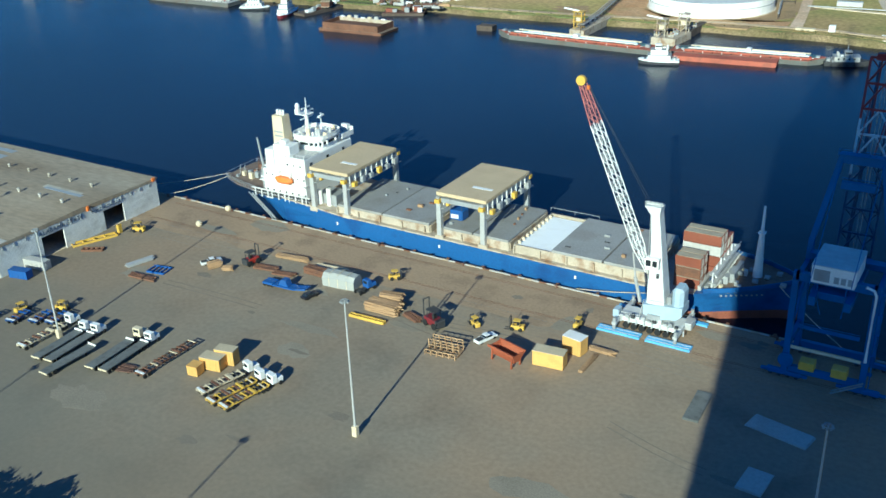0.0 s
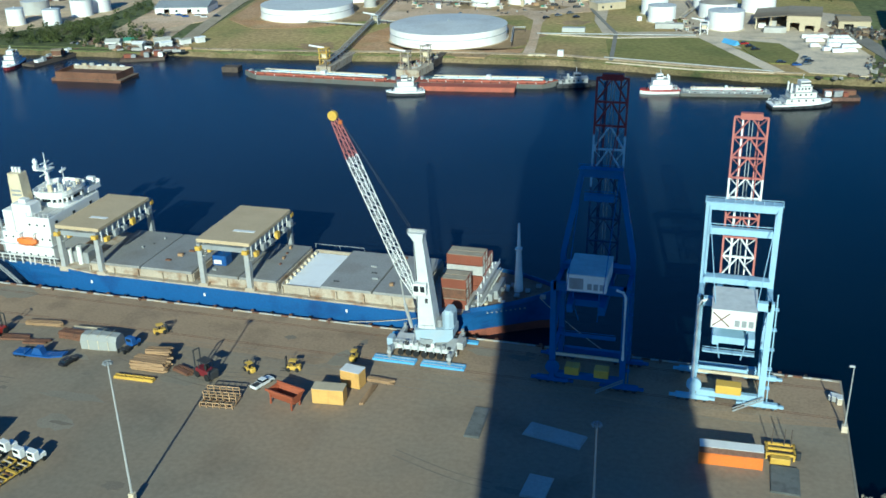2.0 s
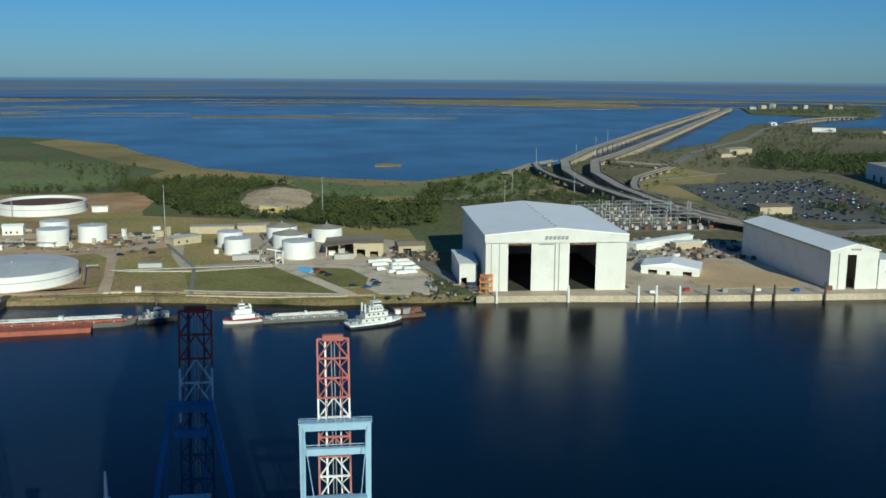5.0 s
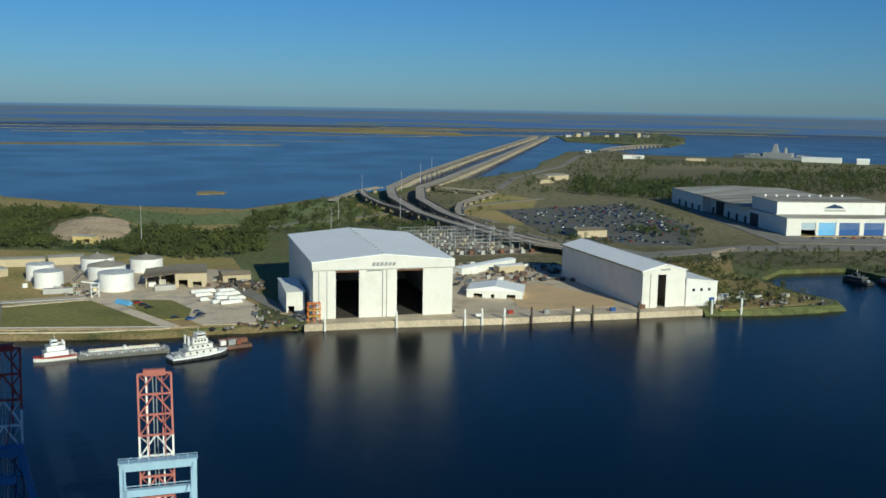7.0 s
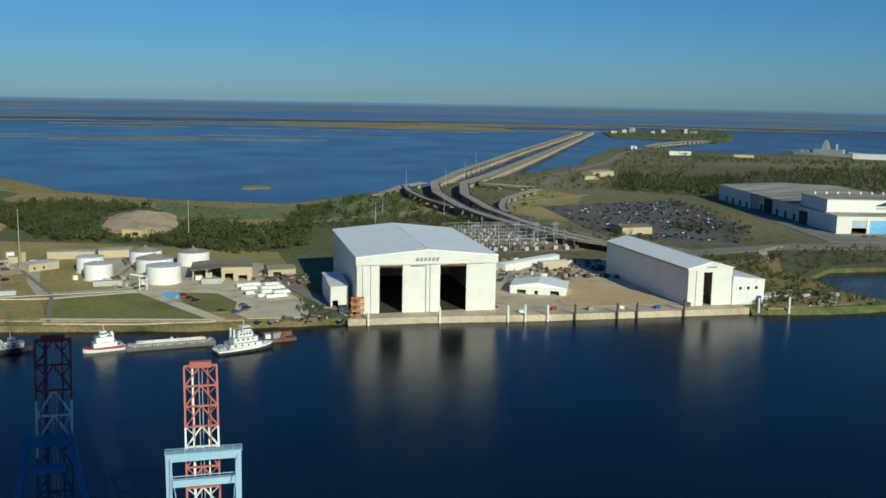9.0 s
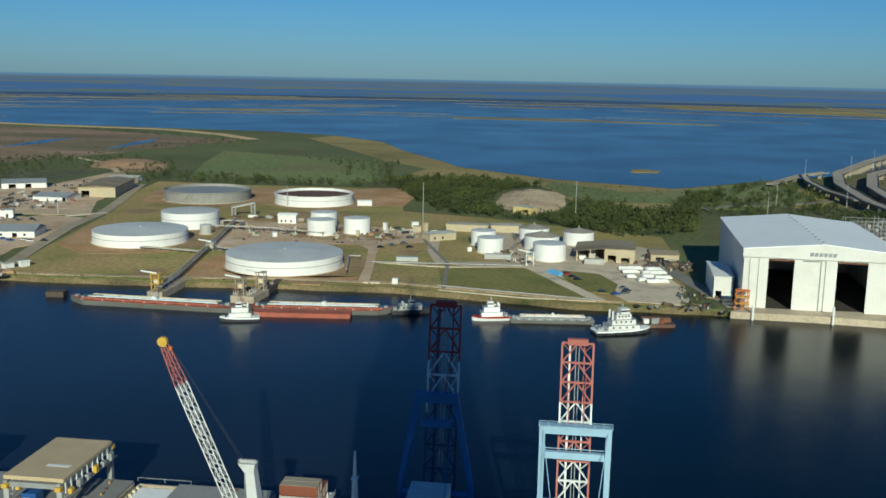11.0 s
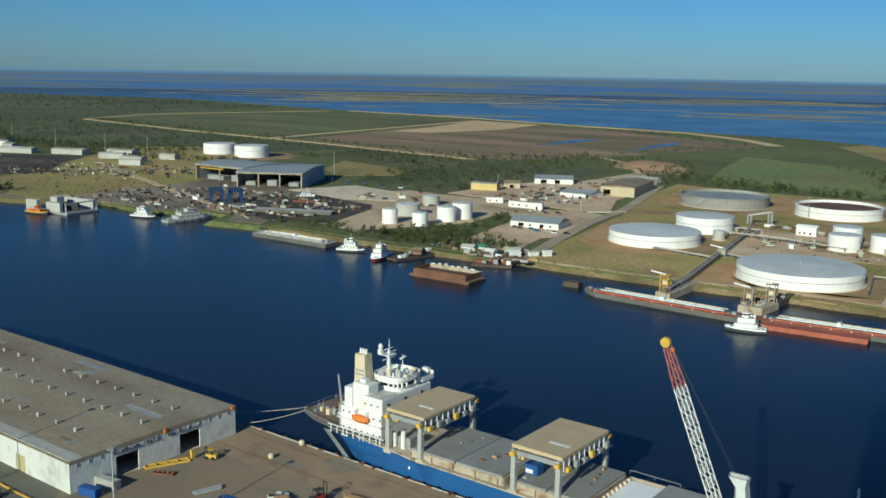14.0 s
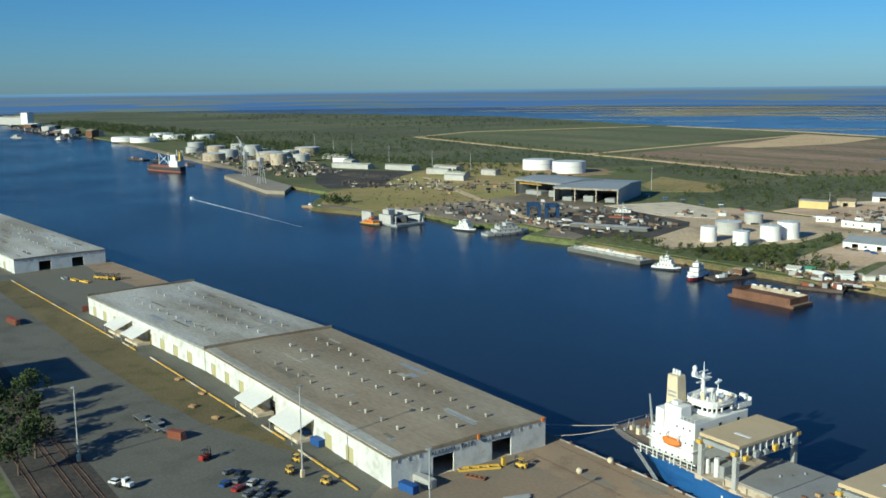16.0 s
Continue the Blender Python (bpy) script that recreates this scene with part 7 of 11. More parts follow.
timber_stack(-122.6, 165.6, 5.6, 2.6, 2.9, 8, "pile of tan timber dunnage", WOOD, 6, 4)
timber_stack(-70.6, 169.8, 6, 1.4, .9, -4, "low pale timber frame on the ground", WOOD, 2, 3)
timber_stack(-67.6, 160.6, 7.5, 1.1, .8, 89, "row of pale timber bearers", WOOD, 1, 3)
timber_stack(-155.6, 113.8, 3.8, 2.8, .5, 14, "low dark stack of rusty grating", DARKRUST, 2, 5, "steel_stack")
timber_stack(-172.4, 160.4, 3.4, 1.5, 1.9, 64, "small tan pile of pallets by the quay road", WOOD, 5, 4, "pallet_stack")
timber_stack(-168.8, 161.2, 2.6, 1.6, 1.2, 30, "small brown pile of broken pallets", WOOD, 3, 4, "pallet_stack")
timber_stack(-114.5, 163.6, 5.2, 2.2, .8, -20, "rusty steel frame on the ground", RUST, 2, 3, "steel_stack")


def steel_frame(x, y, L, W, rz, mat, label, name="cargo_spreader", h=.5):
    o = thing(name, label, "frame", pose(x, y, 0, 0, 0, rz))
    for b in (0, W):
        part("side_rail", M().box(0, L, b - .15, b + .15, 0, h), mat, o)
    for i in range(5):
        part("cross_bar", M().box(i * (L - .3) / 4, i * (L - .3) / 4 + .3, .16, W - .16, .05, h - .05), mat, o)
    return o


steel_frame(-186.5, 151.8, 5.4, 3.6, 10, BLUE, "blue steel cargo spreader lying flat")
steel_frame(-125.6, 157.6, 9.6, .9, 2, YELLOW, "long yellow spreader beam on the asphalt", "spreader_beam", .7)
steel_frame(-216.6, 153.2, 12.4, 2.2, 66, YELLOW, "yellow steel beams lying by the warehouse door", "steel_beams", .6)
steel_frame(-212.4, 152.4, 6, 1.6, 30, RUST, "rusty and yellow steel frame by the warehouse", "steel_beams", .6)
steel_frame(-213.2, 166, .9, .9, 0, YELLOW, "short yellow guard frame at the warehouse door", "guard_post", 2.6)


def lowbed(x, y, rz, label):
    o = thing("lowbed_trailer", label, "trailer", pose(x, y, 0, 0, 0, rz))
    part("deck", M().cbox(1.5, 8, -1.4, 1.4, .6, .9, .05), BLUE, o)
    part("gooseneck", M().loft([[(8, -1.2, .6), (11.4, -1.2, 1.2), (11.4, -1.2, 1.6), (8, -1.2, .95)], [(8, 1.2, .6), (11.4, 1.2, 1.2), (11.4, 1.2, 1.6), (8, 1.2, .95)]]), BLUE, o)
    part("rear_bogie", M().cbox(-1.6, 1.5, -1.4, 1.4, .7, 1.15, .05), BLUE, o)
    part("load_frame", M().loft([[(3, -.9, .9), (6, -.9, .9), (5.4, -.9, 2.6), (4, -.9, 2.6)], [(3, .9, .9), (6, .9, .9), (5.4, .9, 2.6), (4, .9, 2.6)]]), BLUE, o)
    for xx in (-1.1, 0, 1.1):
        for yy in (-1.1, 1.1):
            part("wheel", W_TRUCK, None, o, at=pose(xx, yy, .5))
    return o


lowbed(-152.8, 161.6, 3, "bright blue lowbed trailer with a raised frame")


def tarped_load():
    o = thing("tarped_load", "grey tarpaulin-covered cargo block on the yard", "cargo", pose(-141, 167.4, 0, 0, 0, 6))
    part("tarp", M().loft([[(0, 0, 0), (0, 4, 0), (0, 4.1, 2.2), (0, 3, 3.3), (0, 1, 3.3), (0, -.1, 2.2)], [(3, -.15, 0), (3, 4.2, 0), (3, 4.2, 2.5), (3, 3.1, 3.5), (3, .9, 3.5), (3, -.15, 2.5)], [(6, -.1, 0), (6, 4.1, 0), (6, 4.1, 2.3), (6, 3, 3.4), (6, 1, 3.4), (6, -.1, 2.3)],
                           [(9, 0, 0), (9, 4, 0), (9, 4, 2.1), (9, 3.1, 3.2), (9, .9, 3.2), (9, 0, 2.1)]]), TARP, o)
    for x in (2, 4.5, 7):
        part("strap", M().box(x, x + .12, -.22, 4.26, 3.5, 3.56).box(x, x + .12, -.24, -.18, 0, 2.6), CREAM, o)


tarped_load()
tractor(pose(-129.6, 170.6, 0, 0, 0, 78), "blue and white truck tractor beside covered cargo", BLUE)


def wooden_rack(x, y, L, rz):
    o = thing("wooden_rack", "tan timber crate rack with open slats", "rack", pose(x, y, 0, 0, 0, rz))
    for k in range(3):
        yy = k * 2.2
        for i in range(6):
            part("upright", M().box(i * (L - .2) / 5, i * (L - .2) / 5 + .2, yy, yy + .2, 0, 2.6 if k else 1.2), WOOD, o)
        for z in (.2, 1.0, 1.7, 2.4):
            if k or z < 1.1:
                part("rail", M().box(0, L, yy + .2, yy + .32, z, z + .2), WOOD, o)
    for i in range(6):
        part("floor_slat", M().box(i * (L - .2) / 5, i * (L - .2) / 5 + .4, .35, 4.3, .42, .56), WOOD, o)


wooden_rack(-101, 151.6, 7.4, 6)


def hopper(x, y, rz):
    o = thing("cargo_hopper", "rust-red open steel hopper on legs", "hopper", pose(x, y, 0, 0, 0, rz))
    for s, a, b in ((0, 1.4, 3.6), (1, 3.6, 1.4)):
        y0, y1 = (0, .9) if s == 0 else (3.6, 2.7)
        part("side_plate", M().loft([[(0, y0, 3.4), (7, y0, 3.4), (6.4, y1, 1.2), (.6, y1, 1.2)], [(0, y0 + .14, 3.4), (7, y0 + .14, 3.4), (6.4, y1 + .14, 1.2), (.6, y1 + .14, 1.2)]]), HOPPER, o)
    for x0, x1 in ((0, .6), (7, 6.4)):
        part("end_plate", M().loft([[(x0, .1, 3.4), (x0, 3.6, 3.4), (x1, 2.7, 1.2), (x1, 1.0, 1.2)], [(x0 + .12, .1, 3.4), (x0 + .12, 3.6, 3.4), (x1 + .12, 2.7, 1.2), (x1 + .12, 1.0, 1.2)]]), HOPPER, o)
    part("rim", M().box(-.2, 7.2, -.2, .1, 3.2, 3.7).box(-.2, 7.2, 3.5, 3.8, 3.2, 3.7), HOPPER, o)
    for xx in (.5, 6.2):
        for yy in (.4, 3.0):
            part("leg", M().beam((xx, yy, 0), (xx, yy + .2, 2.8), .3), HOPPER, o)


hopper(-87.6, 156.4, -16)


def wrapped_box(x, y, L, W, H, rz, label, top=PALEYELLOW, wall=PALEYELLOW):
    o = thing("wrapped_crate", label, "crate", pose(x, y, 0, 0, 0, rz))
    part("skid", M().box(.2, L - .2, .2, W - .2, 0, .2), DARKWOOD, o)
    part("body", M().cbox(0, L, 0, W, .2, H, .06), wall, o)
    part("lid", M().box(-.04, L + .04, -.04, W + .04, H, H + .1), top, o)
    for i in range(3):
        part("batten", M().box(L * (.2 + .3 * i), L * (.2 + .3 * i) + .14, -.05, 0, .25, H - .05), wall, o)
    return o


wrapped_box(-78.4, 158.6, 6.8, 3.0, 3.6, 6, "large yellow sheet-wrapped cargo crate", TANWALL)
wrapped_box(-75.2, 166.6, 4.6, 3.0, 4.0, -8, "yellow sheet-wrapped crate with a white lid", WHITE)
wrapped_box(-140.6, 120.2, 2.6, 2.6, 2.4, 8, "yellow wooden crate beside the trailers", PALEYELLOW)
wrapped_box(-140, 123.4, 5.0, 3.0, 3.0, 10, "tan wooden crate with brown bands", TANWALL)
wrapped_box(-138.6, 126.6, 4.6, 2.6, 3.6, 12, "tan wooden crate stacked beside the trailers", TANWALL)
container(-219.0, 138.2, 0, 8.2, TANKGREY, "weathered pale container beside the warehouse", 8)
wrapped_box(-216.2, 132.4, 5.8, 2.4, 2.3, 12, "blue box body with a white panel beside the warehouse", BLUE, BLUE)
container(0.2, 157.2, 0, 11.4, ORANGE, "bright orange shipping container under a shallow rusty one", 3)
o = thing("open_top_container", "shallow rusty container with a pale top on an orange one", "container", pose(0.2, 157.2, 2.64, 0, 0, 3))
part("body", M().cbox(0, 11.4, 0, 2.4, 0, 1.3, .05), DARKRUST, o)
part("cover", M().box(-.03, 11.43, -.03, 2.43, 1.3, 1.38), WHITE, o)
for i in range(8):
    part("side_rib", M().box(.3 + i * 1.5, .42 + i * 1.5, -.06, 0, .08, 1.24), RUST, o)


def sheet_pile(x, y, L, W, rz, label, mat):
    o = thing("plate_stack", label, "plates", pose(x, y, 0, 0, 0, rz))
    for i in range(3):
        part("plate", M().box(.1 * i, L - .15 * i, .05 * i, W, .02 + i * .12, .11 + i * .12), mat, o)


sheet_pile(-41.4, 154.8, 11, 3.1, 92, "dark steel plates lying in a stack", TRAILERGREY)
sheet_pile(-33.6, 158.4, 12, 4.6, -12, "pale grey timber mats lying on the yard", TANKGREY)
sheet_pile(-25.4, 139, 7, 4.6, 85, "pale grey timber mats lying on the yard", TANKGREY)
sheet_pile(12.9, 151.6, 5.2, 8.2, 0, "dark rubber mats on the asphalt", TRAILERGREY)


def yellow_rig(x, y):
    o = thing("spreader_rack", "yellow steel container spreader on a stand", "spreader", pose(x, y, 0, 0, 0, 2))
    for yy in (0, 1.8, 3.4):
        part("rail", M().box(0, 5.4, yy, yy + .35, 1.0, 1.5), YELLOW, o)
    for xx in (.1, 5.0):
        part("end_beam", M().box(xx, xx + .4, 0, 3.8, .9, 1.5), YELLOW, o)
        for yy in (.1, 3.3):
            part("leg", M().box(xx, xx + .3, yy, yy + .3, 0, 1.0), YELLOW, o)
    part("front_box", M().cbox(.8, 4.4, -1.4, -.1, .1, 1.3, .08), YELLOW, o)
    for xx in (1.2, 3.4, 4.6):
        part("post", M().beam((xx, 3, 1.5), (xx, 3.2, 5), .16), DARKWOOD, o)
    part("drum", M().cyl(5.9, 1, 0, 1.6, .5, n=12), DARK, o)


yellow_rig(12.1, 161.8)


def bollard(x, y, label="rusty cast iron mooring bollard on the quay edge"):
    o = thing("mooring_bollard", label, "bollard", pose(x, y, 0), group="bollards along the quay")
    part("stem", M().cyl(0, 0, 0, .5, .26, .22, 12), DARKRUST, o)
    part("head", M().cyl(0, 0, .5, .7, .36, .4, 12).cyl(0, 0, .7, .8, .4, .25, 12), DARKRUST, o)


for i in range(10):
    bollard(-221 + i * 26.4, 193.1)


def buoy(x, y, r):
    o = thing("mooring_buoy", "pale round mooring buoy resting on the apron", "buoy", pose(x, y, 0))
    part("shell", M().cyl(0, 0, 0, r * .5, r * .7, r, 14).cyl(0, 0, r * .5, r * 1.2, r, r, 14).cyl(0, 0, r * 1.2, r * 1.7, r, r * .5, 14), CREAM, o)
    part("ring", M().cyl(0, 0, r * 1.7, r * 2.0, .15, n=8), GREYSTEEL, o)


buoy(-196.2, 193.2, .9), buoy(-195.8, 180.6, .9)

# crane rails, kerb and quay fenders
kerb = thing("quay_kerb", "low timber quay kerb of grey, cream and rusty lengths", "kerb", pose(0, 0, 0), kind="structure")
for i in range(121):
    part("kerb_timber", M().cbox(-216 + i * 2, -214.1 + i * 2, 193.6, 193.95, .08, .36, .04), (TANKGREY, CREAMSTAIN, TANKGREY, RUST)[(i * 7) % 4 if i % 5 else 0], kerb)
for i, y in enumerate((178.9, 179.5, 189.9, 190.5)):
    solid("crane_rail", M().box(-215, 26, y, y + .1, 0.006, .03), RUST, "worn steel crane rail set in the apron", "rail", kind="structure")
for i in range(46):
    x = -216 + i * 5.25
    solid("quay_fender", M().cbox(x, x + .8, 194.72, 195.4, -2.4, .2, .1), BLACK if i % 2 else RUST, "dark timber fender on the quay wall", "fender", group="quay fenders")
for i in range(20):
    x = -214 + i * 12.1
    solid("curb_mark", M().box(x, x + 3.5 + (i * 7) % 5, 193.72, 193.96, .17, .175), CREAM, "worn cream paint on the quay kerb", "paint mark", kind="structure")
solid("quay_curb", M().box(-219, 27.3, 193.74, 193.98, .02, .17), CREAMSTAIN, "low rust-stained cream kerb along the quay edge", "kerb", kind="structure")
for i in range(3):
    solid("yard_joint", M().box(-500, 26, 176.9 - i * 3.6, 176.98 - i * 3.6, .004, .010), ROADGREY, "tarred joint line in the yard", "joint", kind="structure")

# things at the quay's far end
def quay_lamp(x, y, h):
    o = thing("quay_lamp", "short grey lamp post on a concrete base at the quay end", "lamp post", pose(x, y, 0))
    part("base", M().cbox(-.6, .6, -.6, .6, 0, 1.4, .1), CONCRETE, o)
    part("pole", M().cyl(0, 0, 1.4, h, .16, .1, 8), STEEL, o)
    part("lamp_head", M().cbox(-.9, .2, -.25, .25, h, h + .3, .06), STEEL, o)


quay_lamp(26.9, 174.9, 14.4)
wrapped_box(24.6, 185.6, 2.4, 1.6, 1.3, -20, "pale crate at the quay end", WHITE, STEEL)
wrapped_box(26.2, 184, 1.0, 1.0, 1.6, 10, "pale concrete block at the quay end", WHITE, CONCRETE)
rr = random.Random(5)
for i in range(70):
    x, y, s = rr.uniform(28.5, 52), 0, rr.uniform(.35, .8)
    y = 154.6 + rr.uniform(-1.4, 1.6)
    m = M()
    pts = [(s * rr.uniform(.7, 1.2) * math.cos(a), s * rr.uniform(.7, 1.2) * math.sin(a)) for a in [k * math.pi / 3 for k in range(6)]]
    m.loft([[(px, py, -.5) for px, py in pts], [(px * .95, py * .95, s * .5) for px, py in pts], [(px * .5, py * .5, s * .8) for px, py in pts]])
    solid("riprap_stone", m, STONE, "pale broken riprap stone on the bank", "stone", pose(x, y, -.6), group="riprap on the bank")
land("bank_grass", [(27.6, 152), (80, 154), (80, 60), (27.6, 60)], -1, .02, GRASS, "dry grass bank beside the quay", "ground cover")
land("bank_sand", [(34, 151), (70, 152), (70, 140), (40, 143)], -1, .06, SAND, "pale sand patch on the bank", "ground cover")

# ---- the landward side of the warehouse ----
land("verge_strip", [(-600, 93), (-600, 106.5), (-430, 116), (-300, 121.6), (-255, 122.5), (-300, 108), (-400, 99)], -.4, .03, VERGE, "worn brown grass verge along the road", "ground cover")
land("dock_road", [(-700, 76), (-700, 88), (-600, 94), (-400, 100), (-300, 107), (-250, 110), (-240, 100), (-300, 97), (-414, 90.7), (-483, 86.8)], -.4, .045, OLDASPHALT, "worn grey dock road", "road")
land("cleared_ground", [(-420, 98), (-330, 104), (-280, 117), (-300, 121), (-410, 117)], -.4, .05, VERGE, "weedy brown ground by the kerb", "ground cover")


def yellow_kerb(x0, x1, y0, y1):
    n = max(1, int((x1 - x0) / 8))
    o = thing("yellow_kerb", "faded yellow concrete kerb beside the warehouse", "kerb", pose(0, 0, 0), kind="structure")
    for i in range(n):
        a, b = x0 + (x1 - x0) * i / n, x0 + (x1 - x0) * (i + 1) / n - .3
        ya, yb = y0 + (y1 - y0) * i / n, y0 + (y1 - y0) * (i + 1) / n
        part("kerb_stone", M().beam((a, ya, .2), (b, yb, .2), .5, .4), YELLOW if i % 5 else CREAM, o)


yellow_kerb(-600, -430, 106.8, 116.4), yellow_kerb(-420, -403, 117.6, 118.2), yellow_kerb(-389, -297, 119.8, 122.3), yellow_kerb(-286, -269, 123.2, 123.6), yellow_kerb(-259, -222, 123.2, 123.2)
container(-492, 119, 0, 6.06, CONTRED, "red-brown container standing by the far warehouse end", 80)
container(-493, 84, 0, 12.2, CONTRED, "red-brown container standing beside the road", 8)
container(-293.6, 94, 0, 6.06, CONTRED, "red-brown container standing in the truck yard", 26)
for i, (x, y, a) in enumerate(((-318, 92, 5), (-312, 95, 5), (-306, 92.5, 8), (-299, 95, 20))):
    flat_trailer(pose(x, y, 0, 0, 0, a), 8, "short grey flatbed trailer in the truck yard", group="parked trailers")
for i, (x, y) in enumerate(((-254, 97), (-250, 99.4), (-246, 97), (-242, 99.6), (-238.6, 101.8), (-235, 99.8), (-231, 102), (-246, 93), (-241, 94.6), (-236, 95.6), (-232.6, 97.4))):
    car(pose(x, y, 0, 0, 0, 100 + (i * 37) % 40), CARPAINT[(5, 2, 5, 1, 5, 2, 2, 4, 3, 5, 5)[i]], ("dark grey", "black", "dark grey", "silver", "dark grey", "black", "black", "blue", "red", "dark grey", "dark grey")[i] + " car parked beside the road", group="cars by the road")
tractor(pose(-262, 71.6, 0, 0, 0, 30), "white truck tractor standing alone")
car(pose(-268, 69, 0, 0, 0, 30), CARPAINT[0], "white car beside a lone truck")
forklift(pose(-268, 96, 0, 0, 0, 120), RED, "red forklift on the dock road", 3, 1.2)
wrapped_box(-272, 129, 5, 2.4, 2.2, 5, "blue box body under the canopy", BLUE, BLUE)
wrapped_box(-262, 128.6, 5, 2.4, 2.2, 5, "dark blue box body beside the dock", BLUE, BLUE)
for x, y in ((-330, 118), (-352, 117), (-318, 110), (-302, 112)):
    timber_stack(x, y, 2.4, 1.8, 1.0, 30, "small heap of tan pallets on the weedy ground", WOOD, 3, 3)
for i in range(4):
    forklift(pose(-575 + i * 4, 148 + i * 2.5, 0, 0, 0, 40 + i * 25), YELLOW, "yellow forklift in the gap between warehouses", 3, 1.3)
for i in range(3):
    steel_frame(-590 + i * 9, 132 + i * 3, 8, 2, 10 * i, YELLOW if i else GREYSTEEL, "steel cargo frame lying between the warehouses", "cargo_cradle", .9)
for y in (58.2, 59.7, 63.2, 64.7, 50, 51.5):
    solid("railway_rail", M().box(-640, -150, y, y + .1, .03, .2), RUST, "rusty railway rail beside the road", "rail", kind="structure")
land("railway_ballast", [(-640, 46), (-640, 68), (-150, 68), (-150, 46)], -.4, .02, COAL, "dark cinder railway ballast", "ground cover")
for i in range(60):
    solid("railway_sleeper", M().box(-430 + i * 4.6, -429.7 + i * 4.6, 57.4, 65.6, .021, .07), DARKWOOD, "tarred timber railway sleeper", "sleeper", group="railway sleepers")


# ---- trees ----
def tree(x, y, h, r, seed, label="dark green broadleaf tree with an uneven crown", leaf=LEAF_DARK, n=420, z=0.0):
    rnd = random.Random(seed)
    o = thing("tree", label, "tree", pose(x, y, z))
    t = M().cyl(0, 0, 0, h * .45, h * .035, h * .018, 8)
    limbs = []
    for i in range(6):
        a = rnd.uniform(0, 6.28)
        e = Vector((math.cos(a) * r * rnd.uniform(.35, .7), math.sin(a) * r * rnd.uniform(.35, .7), h * rnd.uniform(.55, .88)))
        t.rod((0, 0, h * rnd.uniform(.28, .44)), e, h * .014, h * .005, 5)
        limbs.append((e, r * rnd.uniform(.32, .55)))
    limbs.append((Vector((0, 0, h * .85)), r * .45))
    part("trunk", t, BARK, o)
    c = M()
    for i in range(n):
        e, q = limbs[i % len(limbs)]
        d = Vector((rnd.gauss(0, 1), rnd.gauss(0, 1), rnd.gauss(0, .75))).normalized() * q * rnd.uniform(.45, 1.05)
        c.tri_leaf(e + d, h * rnd.uniform(.03, .062), rnd)
    part("crown", c, leaf, o)
    return o


for i, (x, y, h, r) in enumerate(((-352, 66, 13, 7), (-340, 52, 14, 8), (-325, 60, 12, 6), (-312, 47, 14, 8), (-300, 56, 13, 7), (-360, 48, 13, 7), (-289, 49, 12, 6), (-142, 55, 11, 3.6), (-130, 57, 12, 4.2), (-136, 54, 11, 4), (-155, 52, 10, 4))):
    tree(x, y, h, r, i)

# ---- the far bank ----
def strip_road(name, pts, w, z, mat, label, category="road", parent=None):
    """A ribbon of road along a line of plan points; z may follow the points."""
    m = M()
    zz = z if isinstance(z, (list, tuple)) else [z] * len(pts)
    rings = []
    for i, (x, y) in enumerate(pts):
        a, b = Vector(pts[max(0, i - 1)]), Vector(pts[min(len(pts) - 1, i + 1)])
        d = (b - a).normalized()
        n = Vector((-d.y, d.x)) * w / 2
        rings.append([(x + n.x, y + n.y, zz[i] - .5), (x - n.x, y - n.y, zz[i] - .5), (x - n.x, y - n.y, zz[i]), (x + n.x, y + n.y, zz[i])])
    m.loft(rings)
    if parent:
        return part(name, m, mat, parent, label)
    return solid(name, m, mat, label, category, kind="structure")


for i, (pts, w, mt, lab) in enumerate(((((-1742, 1128), (-1848, 1346), (-1745, 1830)), 15, SAND, "pale dirt dike track"), (((-1742, 1128), (-1345, 1065), (-1030, 1038), (-700, 992)), 12, SAND, "pale dirt dike track"), (((-1126, 1040), (-1240, 1764)), 16, SAND, "pale dirt dike track"),
                                       (((-1716, 1875), (-1300, 1845), (-992, 1772), (-736, 1736), (-596, 1640), (-505, 1540)), 24, SAND, "pale sandy shore track"), (((-303, 488), (-318, 540), (-341, 631), (-352, 707), (-363, 750), (-404, 890)), 9, DUSTROAD, "dusty pale perimeter road"),
                                       (((-371, 684), (-348, 704)), 7, CONCRETE, "pale yard road"), (((-480, 494), (-466, 543), (-440, 600), (-400, 640)), 8, DIRT, "pale dirt lane past the small tanks"), (((20, 480), (-19, 562)), 7, CONCRETE, "pale concrete lane beside the lawn"),
                                       (((-107, 554), (-65, 549), (-19, 560)), 3, CONCRETE, "pale concrete path along the lawn"), (((-62, 488), (-20, 479), (18, 478)), 1.2, CONCRETE, "low concrete kerb line by the lawn"),
                                       (((-85, 690), (-92, 640), (-66, 560), (-60, 492)), 2.2, ROADGREY, "narrow service path"), (((60, 640), (62, 575), (72, 530), (86, 480)), 9, ROADGREY, "grey road beside the shipbuilding hall"),
                                       (((298, 790), (322, 713), (350, 640)), 14, ROADGREY, "grey access road"), (((408, 603), (430, 640), (460, 655)), 6, DIRT, "curved dirt track"),
                                       (((-480, 1000), (-530, 1080), (-600, 1140)), 7, DIRT, "pale dirt lane"), (((-970, 640), (-760, 560), (-590, 500)), 8, DIRT, "pale dirt lane through the repair yard"))):
    strip_road("track_%d" % (i + 1), pts, w, .36 + .004 * i, mt, lab)


